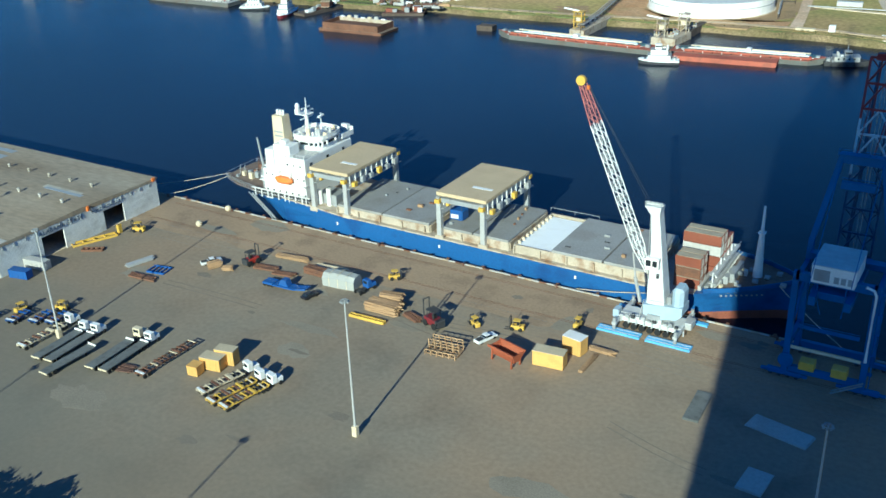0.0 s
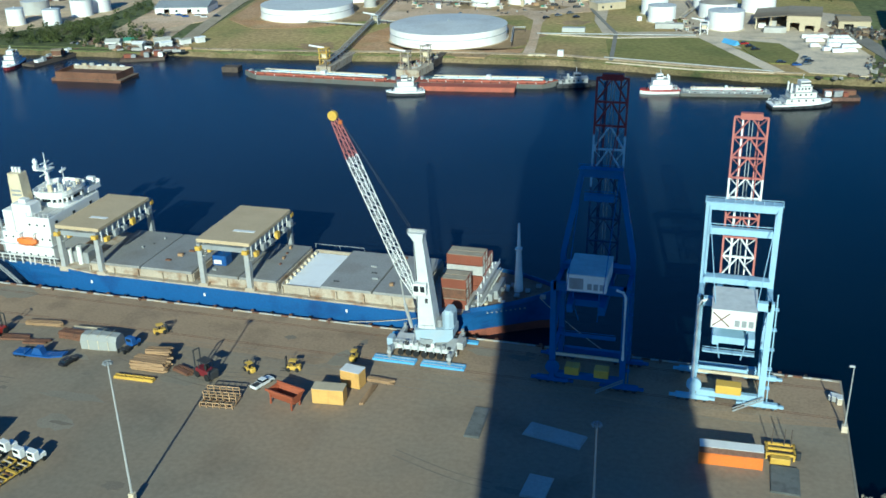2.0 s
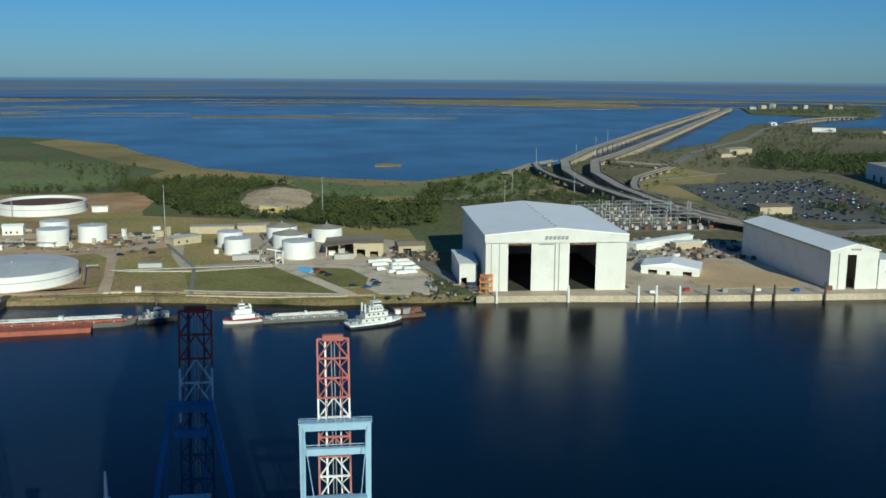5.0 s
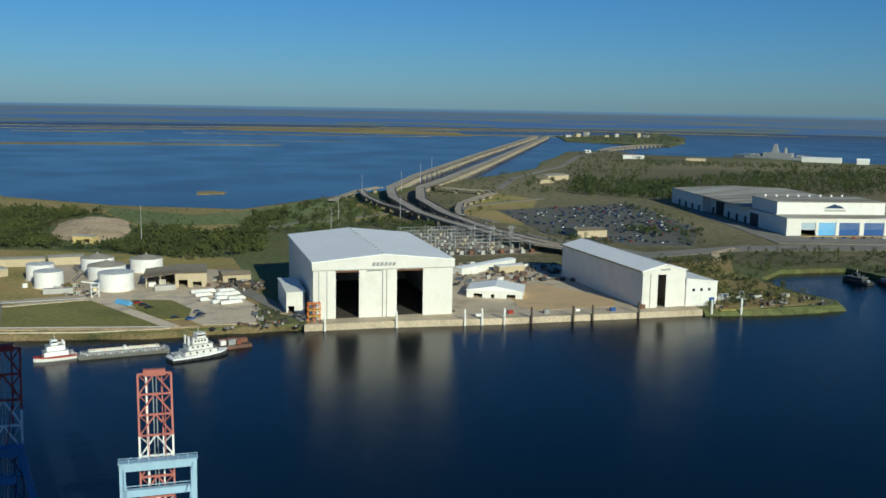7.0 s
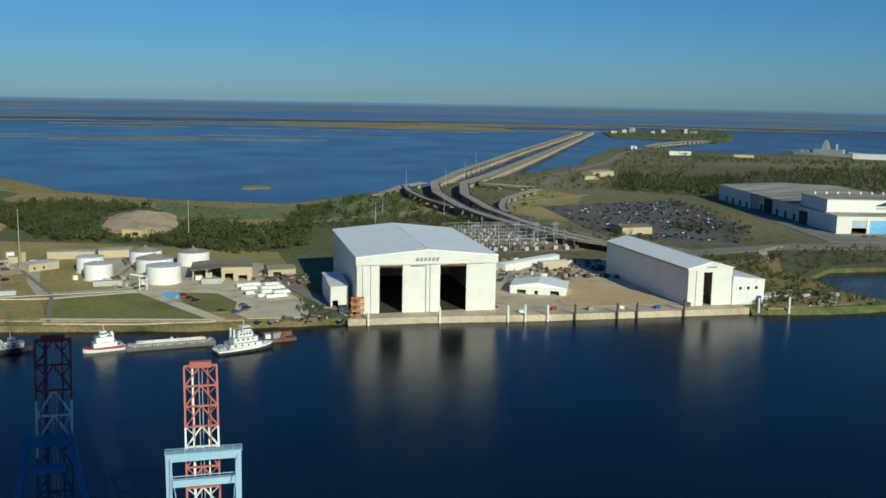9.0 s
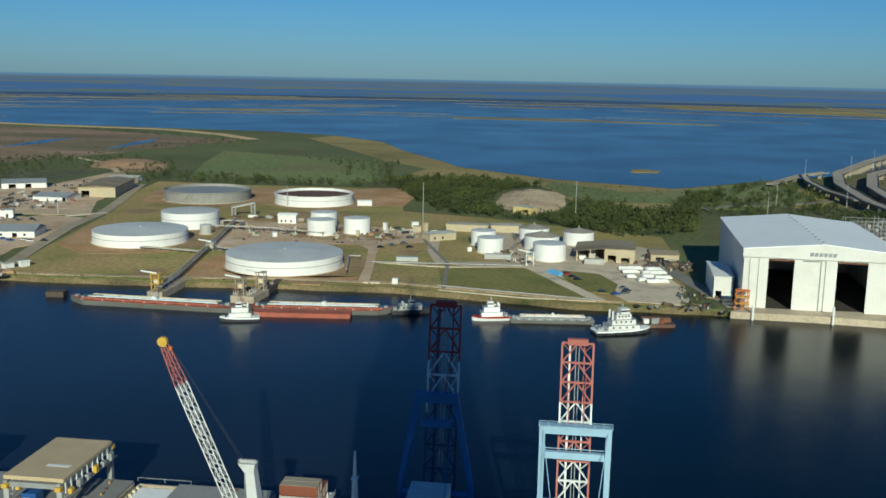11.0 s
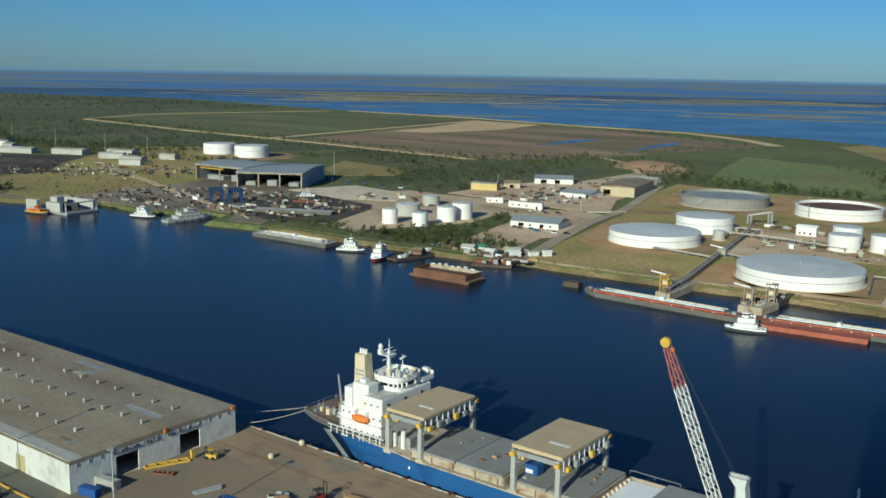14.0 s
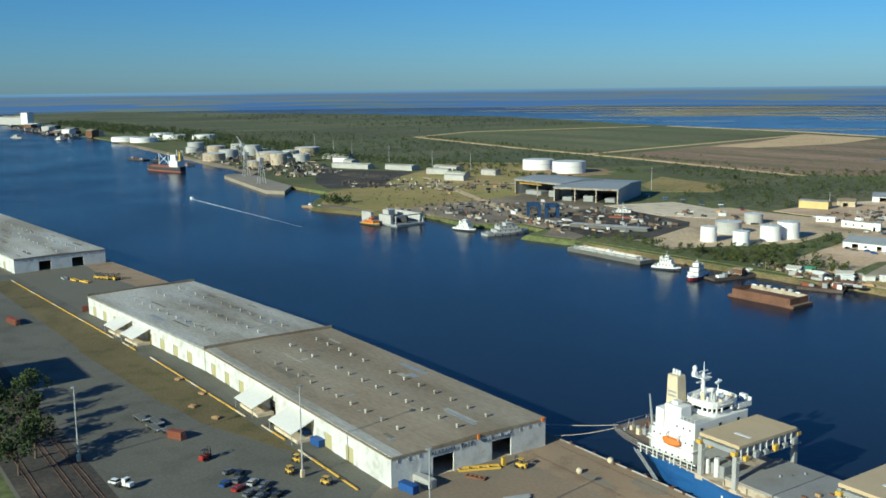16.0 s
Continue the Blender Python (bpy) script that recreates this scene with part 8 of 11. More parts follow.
# woods and scrub: far crowns that nobody could count, one object a wood
def inside(x, y, poly):
    c = False
    for (x1, y1), (x2, y2) in zip(poly, poly[1:] + poly[:1]):
        if (y1 > y) != (y2 > y) and x < (x2 - x1) * (y - y1) / (y2 - y1) + x1:
            c = not c
    return c


def woods(name, poly, count, h0, h1, seed, label, leaf=LEAF, leaves=26, category="woods", clear=None):
    rnd = random.Random(seed)
    xs, ys = [p[0] for p in poly], [p[1] for p in poly]
    m, k = M(), 0
    while k < count:
        x, y = rnd.uniform(min(xs), max(xs)), rnd.uniform(min(ys), max(ys))
        if not inside(x, y, poly) or clear and ((x - clear[0]) / clear[2]) ** 2 + ((y - clear[1]) / clear[3]) ** 2 < 1:
            continue
        k += 1
        h = rnd.uniform(h0, h1)
        r = h * rnd.uniform(.34, .58)
        m.cyl(x, y, 0, h * .5, h * .03, h * .015, 4)
        subs = [(x + rnd.uniform(-.6, .6) * r, y + rnd.uniform(-.6, .6) * r, h * rnd.uniform(.35, .85)) for _ in range(4)]
        for i in range(leaves):
            sx, sy, sz = subs[i % 4]
            d = Vector((rnd.gauss(0, 1), rnd.gauss(0, 1), rnd.gauss(0, .8))).normalized() * r * rnd.uniform(.3, .75)
            m.tri_leaf((sx + d.x, sy + d.y, max(.4, sz + d.z)), r * rnd.uniform(.16, .34) * (26 / max(26, leaves)) ** .5, rnd)
    solid(name, m, leaf, label, category, kind="stuff")


woods("woods", [(-185, 980), (-120, 1025), (-73, 1010), (-18, 972), (-4, 880), (37, 840), (64, 806), (90, 818), (112, 925), (150, 970), (150, 950), (112, 840), (100, 720), (82, 700), (45, 682), (14, 704), (-20, 746), (-55, 755), (-100, 770), (-150, 900)], 1350, 4.5, 9, 1, "dense green broadleaf woods behind the tanks", LEAF, 34, clear=(-28, 862, 37, 108))
woods("woods", [(140, 760), (240, 800), (250, 1040), (215, 1085), (150, 990), (110, 830)], 190, 4, 8, 2, "scattered green trees beside the causeway", LEAF, 44)
woods("woods", [(525, 1105), (640, 1010), (790, 1230), (640, 1320)], 420, 6, 11, 3, "dark green wood behind the car park", LEAF_DARK, 26)
woods("woods", [(700, 1240), (760, 1060), (1150, 1000), (1700, 1300), (1500, 1420), (1000, 1400)], 1700, 6, 12, 4, "far dark green wood", LEAF_DARK, 14)
woods("woods", [(-640, 700), (-510, 715), (-560, 1000), (-900, 990), (-860, 900), (-700, 860)], 460, 3, 6.5, 5, "scrubby green trees behind the repair yard", LEAF, 18)
woods("woods", [(-1280, 760), (-960, 860), (-900, 990), (-1340, 1050), (-1800, 1110), (-2400, 900), (-1900, 760)], 950, 3, 7.5, 6, "long belt of dark scrub trees", LEAF_DARK, 14)
woods("woods", [(-2100, 680), (-1300, 620), (-1250, 740), (-2300, 860), (-3300, 820), (-3200, 700)], 1000, 7, 13, 7, "far dark tree belt along the river", LEAF_DARK, 18)
woods("woods", [(-2000, 1500), (-1950, 1880), (-2700, 2000), (-3600, 1750), (-3600, 1300), (-2300, 1200)], 420, 5, 10, 8, "far dark woods on the flats", LEAF_DARK, 16)
woods("scrub", [(-515, 470), (-430, 485), (-330, 476), (-320, 520), (-400, 530), (-420, 505), (-500, 500)], 150, 2, 6, 9, "green bushes along the river bank", LEAF, 26, "bushes")
woods("scrub", [(-420, 905), (-160, 935), (-190, 980), (-260, 960), (-420, 1010)], 160, 3, 7, 10, "row of bushes behind the large tanks", LEAF, 24, "bushes")
woods("scrub", [(306, 460), (388, 456), (390, 500), (384, 560), (430, 620), (350, 620), (330, 520)], 330, 1.5, 5, 11, "low shrubs on the grassy point", LEAF, 22, "bushes")
woods("scrub", [(-760, 1000), (-500, 1010), (-420, 930), (-400, 960), (-470, 1130), (-600, 1200)], 260, 2.5, 6, 12, "scattered scrub on the flats", LEAF, 22, "bushes")
woods("scrub", [(-340, 1240), (-200, 1200), (-180, 1010), (-240, 1000), (-260, 1120)], 90, 2.5, 6, 13, "scattered bushes on the green field", LEAF, 22, "bushes")
woods("scrub", [(430, 660), (560, 560), (700, 540), (700, 600), (480, 640)], 110, 2, 5, 14, "low shrubs beside the access road", LEAF, 22, "bushes")
woods("scrub", [(-830, 425), (-790, 418), (-800, 450), (-840, 440)], 26, 4, 9, 15, "trees on a small river point", LEAF_DARK, 26, "bushes")
woods("scrub", [(410, 765), (440, 740), (470, 745), (450, 790)], 26, 4, 7, 16, "dark trees by the car park", LEAF_DARK, 26, "bushes")
woods("scrub", [(-1000, 1080), (-680, 1040), (-560, 1230), (-540, 1480), (-900, 1640), (-1190, 1690)], 420, 1.0, 2.4, 17, "low brown and green weeds on the spoil field", LEAF, 14, "weeds")
woods("scrub", [(-2300, 1250), (-1850, 1150), (-1900, 1700), (-2200, 1900), (-3000, 1950)], 170, 3, 6, 18, "scrub across the far flats", LEAF_DARK, 16, "bushes")
woods("scrub", [(330, 850), (440, 1080), (520, 1110), (640, 1500), (560, 1500), (400, 1250), (300, 1000)], 160, 2, 6, 19, "scrub along the causeway", LEAF, 20, "bushes")

woods("scrub", [(-470, 480), (-430, 490), (-405, 560), (-410, 640), (-385, 600), (-372, 520), (-340, 480), (-420, 472)], 150, 2, 5.5, 20, "green bushes along a ditch by the small tanks", LEAF, 24, "bushes")
woods("scrub", [(-20, 975), (-2, 885), (40, 845), (95, 830), (110, 930), (90, 985), (0, 1030)], 60, 1.2, 3, 21, "low golden scrub behind the woods", LEAF, 18, "bushes")
woods("scrub", [(350, 700), (380, 690), (350, 772), (330, 800)], 24, 3, 6, 22, "dark bushes beside the car park road", LEAF_DARK, 26, "bushes")
woods("scrub", [(-1740, 1120), (-1040, 1050), (-700, 1000), (-690, 1018), (-1040, 1070), (-1740, 1150)], 240, 2, 6, 23, "bushes along the dike track", LEAF, 18, "bushes")
woods("scrub", [(-600, 1240), (-480, 1450), (-560, 1560), (-880, 1700), (-900, 1680), (-560, 1500)], 150, 2, 5, 24, "bushes along the shore track", LEAF, 18, "bushes")
woods("scrub", [(620, 1330), (860, 1780), (1030, 2120), (1130, 2150), (1100, 1900), (1000, 1700), (760, 1330)], 300, 3, 8, 25, "scrub on the spit beside the bay", LEAF, 16, "bushes")
woods("scrub", [(396, 540), (430, 566), (480, 562), (486, 520), (560, 500), (640, 560), (520, 600), (440, 640), (410, 600)], 170, 2, 6, 26, "dark green scrub round the inlet", LEAF_DARK, 22, "bushes")
woods("scrub", [(420, 668), (440, 660), (500, 765), (545, 960), (530, 985), (480, 800)], 60, 3, 6, 27, "row of dark trees along the car park", LEAF_DARK, 26, "bushes")
woods("scrub", [(300, 640), (350, 650), (345, 740), (310, 800), (290, 760)], 70, 2, 4.5, 28, "dark shrubs behind the substation", LEAF_DARK, 22, "bushes")
woods("scrub", [(-1500, 720), (-1200, 700), (-1130, 705), (-990, 690), (-840, 750), (-850, 890), (-960, 870), (-1280, 770)], 620, 2.5, 6.5, 29, "dense dark scrub behind the coal yard", LEAF_DARK, 18, "bushes", clear=(-925, 815, 85, 62))
woods("scrub", [(-790, 440), (-720, 460), (-740, 560), (-860, 640), (-900, 560), (-820, 470)], 90, 1, 3.2, 30, "low weeds and bushes on the river point", LEAF, 20, "bushes")
woods("scrub", [(-740, 470), (-690, 460), (-560, 600), (-700, 680), (-760, 600)], 70, 1, 3, 31, "weeds between the repair yard lots", LEAF, 20, "bushes")
woods("scrub", [(-300, 481), (-271, 479), (-218, 482), (-149, 489), (-85, 492), (-59, 487), (-13, 479), (8, 474), (8, 476), (-13, 482), (-59, 490), (-85, 495), (-149, 492), (-218, 485), (-271, 482), (-300, 484)], 170, .5, 1.3, 32, "tufts of weeds along the river bank", LEAF, 14, "weeds")
woods("woods", [(1360, 2840), (1540, 3280), (1900, 3440), (2080, 3560), (1980, 3220), (1860, 3030), (1690, 2750), (1500, 2520), (1450, 2640)], 260, 5, 11, 41, "dark trees on the far island", LEAF_DARK, 14)
woods("woods", [(900, 1640), (1150, 1500), (1500, 1420), (1560, 1480), (1240, 1650), (1000, 1760)], 380, 4, 9, 42, "dark hedge belt across the spit", LEAF_DARK, 14)
woods("scrub", [(500, 1160), (560, 1120), (640, 1240), (600, 1330), (540, 1290)], 46, 4, 8, 43, "dark trees round the pale sheds", LEAF_DARK, 22, "bushes")
woods("scrub", [(205, 790), (225, 770), (262, 812), (250, 850), (215, 840)], 60, 4, 8, 44, "dark trees below the ramps", LEAF_DARK, 26, "bushes")
# other buildings across the river
building(-522, 736, 25, 12, 6.5, 18, "plain yellow-tan block warehouse", YELWALL, ROOFPALE, .8)
building(-506, 768, 15, 12, 5, 28, "tan shed with a brown hipped roof", TANWALL, ROOFTAN, 2, doors=((5, 9, 0, 3.6),))
building(-506, 822, 38, 30, 4.8, 30, "long grey-roofed white metal workshop", WHITE, ROOFGREY, 2.6, doors=((6, 12, 0, 4.2), (20, 25, 0, 4.2)))
building(-437, 754, 29, 26, 3.8, 0, "low white workshop with a grey metal roof", WHITE, ROOFGREY, 2.4, doors=((26, 31, 0, 4),))
building(-414, 787, 31, 74, 8.5, 12, "tan walled industrial shed with a dark open door", TANWALL, ROOFTAN, 1.5, "y", doors=((2.5, 9, 0, 5.6),))
building(-430, 850, 26, 14, 6, -10, "white metal shed with open bays", WHITE, ROOFPALE, 1.4, doors=((4, 10, 0, 4.4), (14, 20, 0, 4.4)))
building(-440, 900, 24, 12, 5, -14, "tan low store building", TANWALL, ROOFPALE, 1.0)
building(-446, 912, 29, 10, 4.5, 0, "long white shed behind the works yard", WHITE, ROOFPALE, 1.0)
building(-461, 673, 14, 4, 4, 26, "long white site trailer", WHITE, ROOFWHITE, .2, windows=((2, 3.4, 1.4, 2.4), (8, 9.4, 1.4, 2.4)))
building(-433.5, 665, 24, 5, 5, 4, "long white office trailer", WHITE, ROOFPALE, .3, windows=((3, 4.4, 1.6, 2.8), (9, 10.4, 1.6, 2.8), (16, 17.4, 1.6, 2.8)))
building(-406, 661, 6, 8, 6, 24, "small white box building", WHITE, ROOFGREY, .6, doors=((1, 2.6, 0, 3),))
building(-376, 580, 36, 24, 4.2, 12, "long white building with a grey roof and yellow doors", WHITE, ROOFGREY, 3, doors=((6, 10, 0, 3.4), (22, 25, 0, 3.2)), windows=((14, 15.6, 1.4, 2.8), (29, 30.6, 1.4, 2.8)))
building(-207, 686, 13.5, 8, 6, 4, "small white pump office with windows", WHITE, ROOFWHITE, 1.2, windows=((2, 3.2, 1.2, 2.6), (5, 6.2, 1.2, 2.6), (9, 10.2, 1.2, 2.6)))
building(-171, 795, 12, 7, 4, 10, "small white hut beside the large tank", WHITE, ROOFWHITE, .5)
building(-87, 634, 20, 12, 4.5, 36, "low tan office with a pale roof", TANWALL, ROOFPALE, .8, windows=((3, 4.4, 1.2, 2.6), (9, 10.4, 1.2, 2.6)))
building(-82, 681, 30, 10, 5, -2, "long low tan building behind the tanks", TANWALL, ROOFPALE, .8)
building(-50, 682, 22, 12, 5, 6, "low pale store behind the small tanks", TANWALL, ROOFPALE, .8)
building(-40, 786, 17, 9, 5.5, -28, "yellow flat-roofed building by the spoil mound", YELWALL, ROOFPALE, .4, doors=((10, 14, 0, 3.6),))
building(26, 584.5, 18, 32, 8.4, -4, "tan warehouse with an open loading bay", TANWALL, ROOFTAN, .25, "x", doors=((2, 7, 0, 4.6), (10, 15, 0, 3.4)))
o = thing("loading_canopy", "open-sided tan loading canopy beside the warehouse", "canopy", pose(9.4, 586, 0, 0, 0, -4))
part("roof", M().loft([[(-1.6, -.8, 6.4), (16.5, -.8, 8.3), (16.5, 31, 8.3), (-1.6, 31, 6.4)], [(-1.6, -.8, 6.7), (16.5, -.8, 8.6), (16.5, 31, 8.6), (-1.6, 31, 6.7)]]), ROOFTAN, o)
part("back_wall", M().box(0, 16, 29.6, 30, 0, 6.2), TANWALL, o)
for x in (0, 8):
    for i in range(4):
        part("post", M().box(x, x + .4, i * 9, i * 9 + .4, 0, 6.3 + x * .13), CREAM, o)
for i in range(5):
    solid("cargo_crate", M().cbox(0, 4, 0, 3, 0, 2.4 + (i % 2), .1), (WHITE, TANKGREY, WOOD)[i % 3], ("white", "grey", "tan", "white", "grey")[i] + " crate stored under the loading canopy", "crate", pose(11 + (i % 2) * 6, 590 + i * 5, .3, 0, 0, -4))
building(54, 590, 17, 14, 5, 5, "low brown-roofed store with stacked goods", TANWALL, ROOFTAN, 1.6, doors=((3, 8, 0, 3.4),))
building(184.5, 518, 32, 22, 4.4, -26, "low white tent-like shed with a shallow gable", WHITE, ROOFWHITE, 2.6, "y", doors=((4, 9, 0, 2.6), (14, 16, 0, 2.4), (23, 28, 0, 2.6)))
building(205, 586, 58, 8, 4.5, 31, "long low white shed behind the sand lot", WHITE, ROOFWHITE, .6)
building(232, 588, 20, 7, 4.5, 12, "low tan and white site office", TANWALL, WHITE, .5)
building(360, 736, 28, 22, 6, 2, "low tan store behind the narrow hall", TANWALL, ROOFTAN, 1.2)
building(592, 1315, 46, 24, 7, 24, "pale sheds behind the loop road", TANWALL, ROOFPALE, 2, doors=((8, 14, 0, 5),))
building(560, 1270, 26, 12, 5, 20, "low tan shed by the loop road", TANWALL, ROOFTAN, 1)
building(-344, 476, 8, 6, 3.2, 12, "small weathered white dock shed", WALLWORN, ROOFPALE, 1.4, doors=((2, 4, 0, 2.4),))
building(-336, 483, 7, 5, 3.0, 30, "small white boat shed with a green lean-to", WALLWORN, GREEN, 1.2)
building(-327, 477, 6, 5, 2.8, 5, "small pale dock shed", TANKGREY, WHITE, 1.0)
building(-318, 486, 9, 4.6, 3.0, 40, "weathered pale boat shed", WALLWORN, ROOFPALE, 1.2)
building(-309, 479, 6, 4, 3.2, 55, "white container office at the dock", WHITE, ROOFWHITE, .3)
building(-303, 490, 6, 3, 3, 60, "small white box shed", WHITE, ROOFPALE, .3)
building(-297, 497, 5, 3, 3, 60, "small white box van body", WHITE, ROOFWHITE, .2)
building(-362, 452, 5, 4, 2.8, 20, "small rusty dock hut", RUST, ROOFTAN, .6)
for x, y, r in ((-2040, 603, 27), (-1985, 625, 27), (-2145, 716, 25), (-2052, 712, 24), (-2006, 762, 26)):
    storage_tank(x, y, r, 9.5, "far wide white storage tank at the river bend", stair=False)
building(-3310, 590, 90, 50, 22, 35, "far pale grain hall at the river bend", TANKGREY, ROOFPALE, 4)
building(-3236, 642, 26, 26, 36, 35, "far pale tower of the grain terminal", WHITE, ROOFPALE, 1)
for i in range(12):
    building(-3000 + i * 64, 560 + (i * 41) % 60, 26 + (i * 11) % 24, 18, 8 + (i * 5) % 8, 8 + (i * 17) % 20, "far low shed at the upriver quay", (DARK, WHITE, TANKGREY, RUST)[i % 4], (WHITE, ROOFGREY, ROOFPALE)[i % 3], 1.4)
for i in range(7):
    building(-1560 + i * 62, 610 + (i * 53) % 70, 18 + (i * 7) % 14, 14, 6 + (i * 5) % 4, (i * 17) % 30, "far pale industrial shed by the river", (TANKGREY, TANWALL, WHITE)[i % 3], (ROOFPALE, ROOFGREY, ROOFPALE)[i % 3], 1.4)
for x, y, L, D, a in ((-1172, 622, 60, 14, 24), (-1102, 664, 44, 16, 20), (-1050, 706, 40, 14, 12), (-1010, 668, 30, 10, 30), (-1330, 690, 46, 20, 20), (-960, 664, 30, 10, 10), (-930, 640, 26, 8, 24), (-955, 712, 22, 10, 16)):
    building(x, y, L, D, 6, a, "long low pale shed beside the coal yard", TANKGREY, ROOFPALE, 1.2)
for i, (x, y, r) in enumerate(((-1586, 582, 13), (-1520, 596, 15), (-1444, 586, 15), (-1408, 548, 17), (-1478, 640, 14), (-1336, 606, 20), (-1376, 660, 13), (-1240, 540, 11), (-1640, 606, 14), (-1412, 706, 20), (-1300, 640, 12), (-1270, 590, 12), (-1560, 650, 12))):
    storage_tank(x, y, r, 10 + (i * 5) % 7, ("far dull grey steel tank by the river", "far stained cream steel tank by the river")[i % 2], (TANKGREY, CREAMSTAIN)[i % 2], TANKROOF, stair=False)


def open_bay_shed(x, y, rz, L, D, H, bays, label):
    """Fabrication sheds with open fronts and a blue-grey end wall."""
    o = thing("fabrication_shed", label, "shed", pose(x, y, 0, 0, 0, rz))
    for i in range(bays + 1):
        part("column", M().box(i * (L - 1.2) / bays, i * (L - 1.2) / bays + .9, 0, .9, 0, H - 1), CREAMSTAIN, o)
    part("fascia", M().box(0, L, -.3, .6, H - 1.4, H), CREAMSTAIN, o)
    part("end_wall", M().box(L - .5, L, 1.2, D, 0, H), ROOFGREY, o)
    part("end_wall", M().box(0, .5, 1.2, D, 0, H), ROOFGREY, o)
    # back wall, floor and inner sheets are dark to paint in the bays' shade
    part("back_wall", M().box(.5, L - .5, D - .5, D, 0, H), DARK, o)
    part("roof", M().loft([[(-1, -1.5, H), (-1, D + 1, H), (-1, D + 1, H + .5), (-1, D / 2, H + 2.6), (-1, -1.5, H + .5)], [(L + 1, -1.5, H), (L + 1, D + 1, H), (L + 1, D + 1, H + .5), (L + 1, D / 2, H + 2.6), (L + 1, -1.5, H + .5)]]), ROOFGREY, o)
    if bays == 2:
        part("crane_beam", M().box(1, L / 2, 5, 6.5, H - 4.5, H - 2.5), YELLOW, o)
    for i in range(bays):
        part("block_in_build", M().cbox(i * L / bays + 5, (i + 1) * L / bays - 6, 10, D * .5, .2, H * (.28 + .12 * (i % 2)), .6), GREYSTEEL, o)
    part("floor_slab", M().box(.5, L - .5, .5, D - .5, -.2, .15), COAL, o)
    for yy in (D * .33, D * .66):
        part("inner_wall", M().box(.6, L - .6, yy, yy + .3, H * .45, H - .2), DARK, o)


open_bay_shed(-764, 612, 3, 66, 56, 15.2, 2, "large open-fronted fabrication shed with a yellow crane beam")
open_bay_shed(-692, 601, 30, 62, 84, 13.6, 3, "large open-fronted fabrication shed with a grey roof")


# boats and barges
def tugboat(x, y, rz, L, label, hull=DARK, house=WHITE, trim=RED, decks=2, lift=0.0):
    o = thing("tugboat", label, "tugboat", pose(x, y, WATER_Z + lift, 0, 0, rz), group="workboats along the far bank")
    w = L * .17
    st = [(-L / 2, w * .85), (-L * .3, w), (L * .1, w), (L * .32, w * .8), (L * .45, w * .4), (L / 2, w * .08)]
    part("hull", M().loft([[(a, -b * .85, -1), (a, b * .85, -1), (a, b, 1.2 + max(0, a) * .05), (a, -b, 1.2 + max(0, a) * .05)] for a, b in st]), hull, o)
    part("bulwark", M().loft([[(a, -b - .05, 1.2 + max(0, a) * .05), (a, b + .05, 1.2 + max(0, a) * .05), (a, b + .05, 1.75 + max(0, a) * .06), (a, -b - .05, 1.75 + max(0, a) * .06)] for a, b in st]), trim, o)
    z = 1.7
    fr = (.36, .27, .17, .12)
    for i in range(decks):
        k = fr[i]
        hs = part("deckhouse", M().cbox(-L * k * .8, L * k * .75, -w * (.78 - i * .14), w * (.78 - i * .14), z, z + 2.4, .15), house, o)
        part("deck_edge", M().box(-L * k * .8 - .3, L * k * .75 + .3, -w * (.78 - i * .14) - .3, w * (.78 - i * .14) + .3, z + 2.4, z + 2.52), GREYSTEEL, hs)
        for j in range(4):
            part("window", M().box(-L * k * .6 + j * L * k * .32, -L * k * .6 + j * L * k * .32 + .8, -w * (.78 - i * .14) - .04, -w * (.78 - i * .14), z + 1.1, z + 1.9), GLASS, hs)
        z += 2.4
    wh = part("wheelhouse", M().cbox(-L * .06, L * .1, -w * .45, w * .45, z, z + 2.3, .15), house, o)
    part("wheelhouse_window", M().box(-L * .055, L * .095, -w * .46, w * .46, z + 1.1, z + 1.8), GLASS, wh)
    for s in (-1, 1):
        part("funnel", M().cyl(-L * .2, s * w * .4, z - 2.4, z + 1.6, .5, .45, 10), house if trim is not YELLOW else YELLOW, o)
    part("mast", M().rod((0, 0, z + 2.2), (0, 0, z + 5), .14, .06), WHITE, o)
    part("mast_yard", M().beam((0, -1, z + 3.6), (0, 1, z + 3.6), .1), WHITE, o)
    rl = M()
    for s in (-1, 1):
        for i in range(9):
            a = -L * .46 + i * L * .075
            rl.box(a - .05, a + .05, s * w * .93 - .05, s * w * .93 + .05, 1.7, 2.75)
        rl.box(-L * .46, L * .14, s * w * .93 - .04, s * w * .93 + .04, 2.7, 2.78).box(-L * .46, L * .14, s * w * .93 - .03, s * w * .93 + .03, 2.2, 2.27)
    part("deck_rail", rl, house, o)
    part("tow_winch", M().cbox(-L * .44, -L * .36, -w * .35, w * .35, 1.7, 2.9, .15), GREYSTEEL, o)
    part("life_raft", M().cyl(0, 0, -.6, .6, .4, n=10), WHITE, o, at=pose(-L * .12, -w * .5, z + .4, 0, 90, 0))
    part("deck_locker", M().cbox(-L * .33, -L * .3, -w * .8, -w * .4, 1.7, 2.6, .08), ORANGE if trim is RED else GREYSTEEL, o)
    part("tow_bitt", M().cyl(L * .34, 0, 1.7, 2.8, .3, n=10).cyl(L * .34, w * .3, 1.7, 2.8, .3, n=10), BLACK, o)
    part("radar_bar", M().box(-.1, .1, -.9, .9, z + 2.9, z + 3.05), STEEL, o)
    part("house_band", M().box(-L * .29, L * .272, -w * .79, w * .79, 1.72, 2.0), trim if trim is not ROOFWHITE else GREYSTEEL, o)
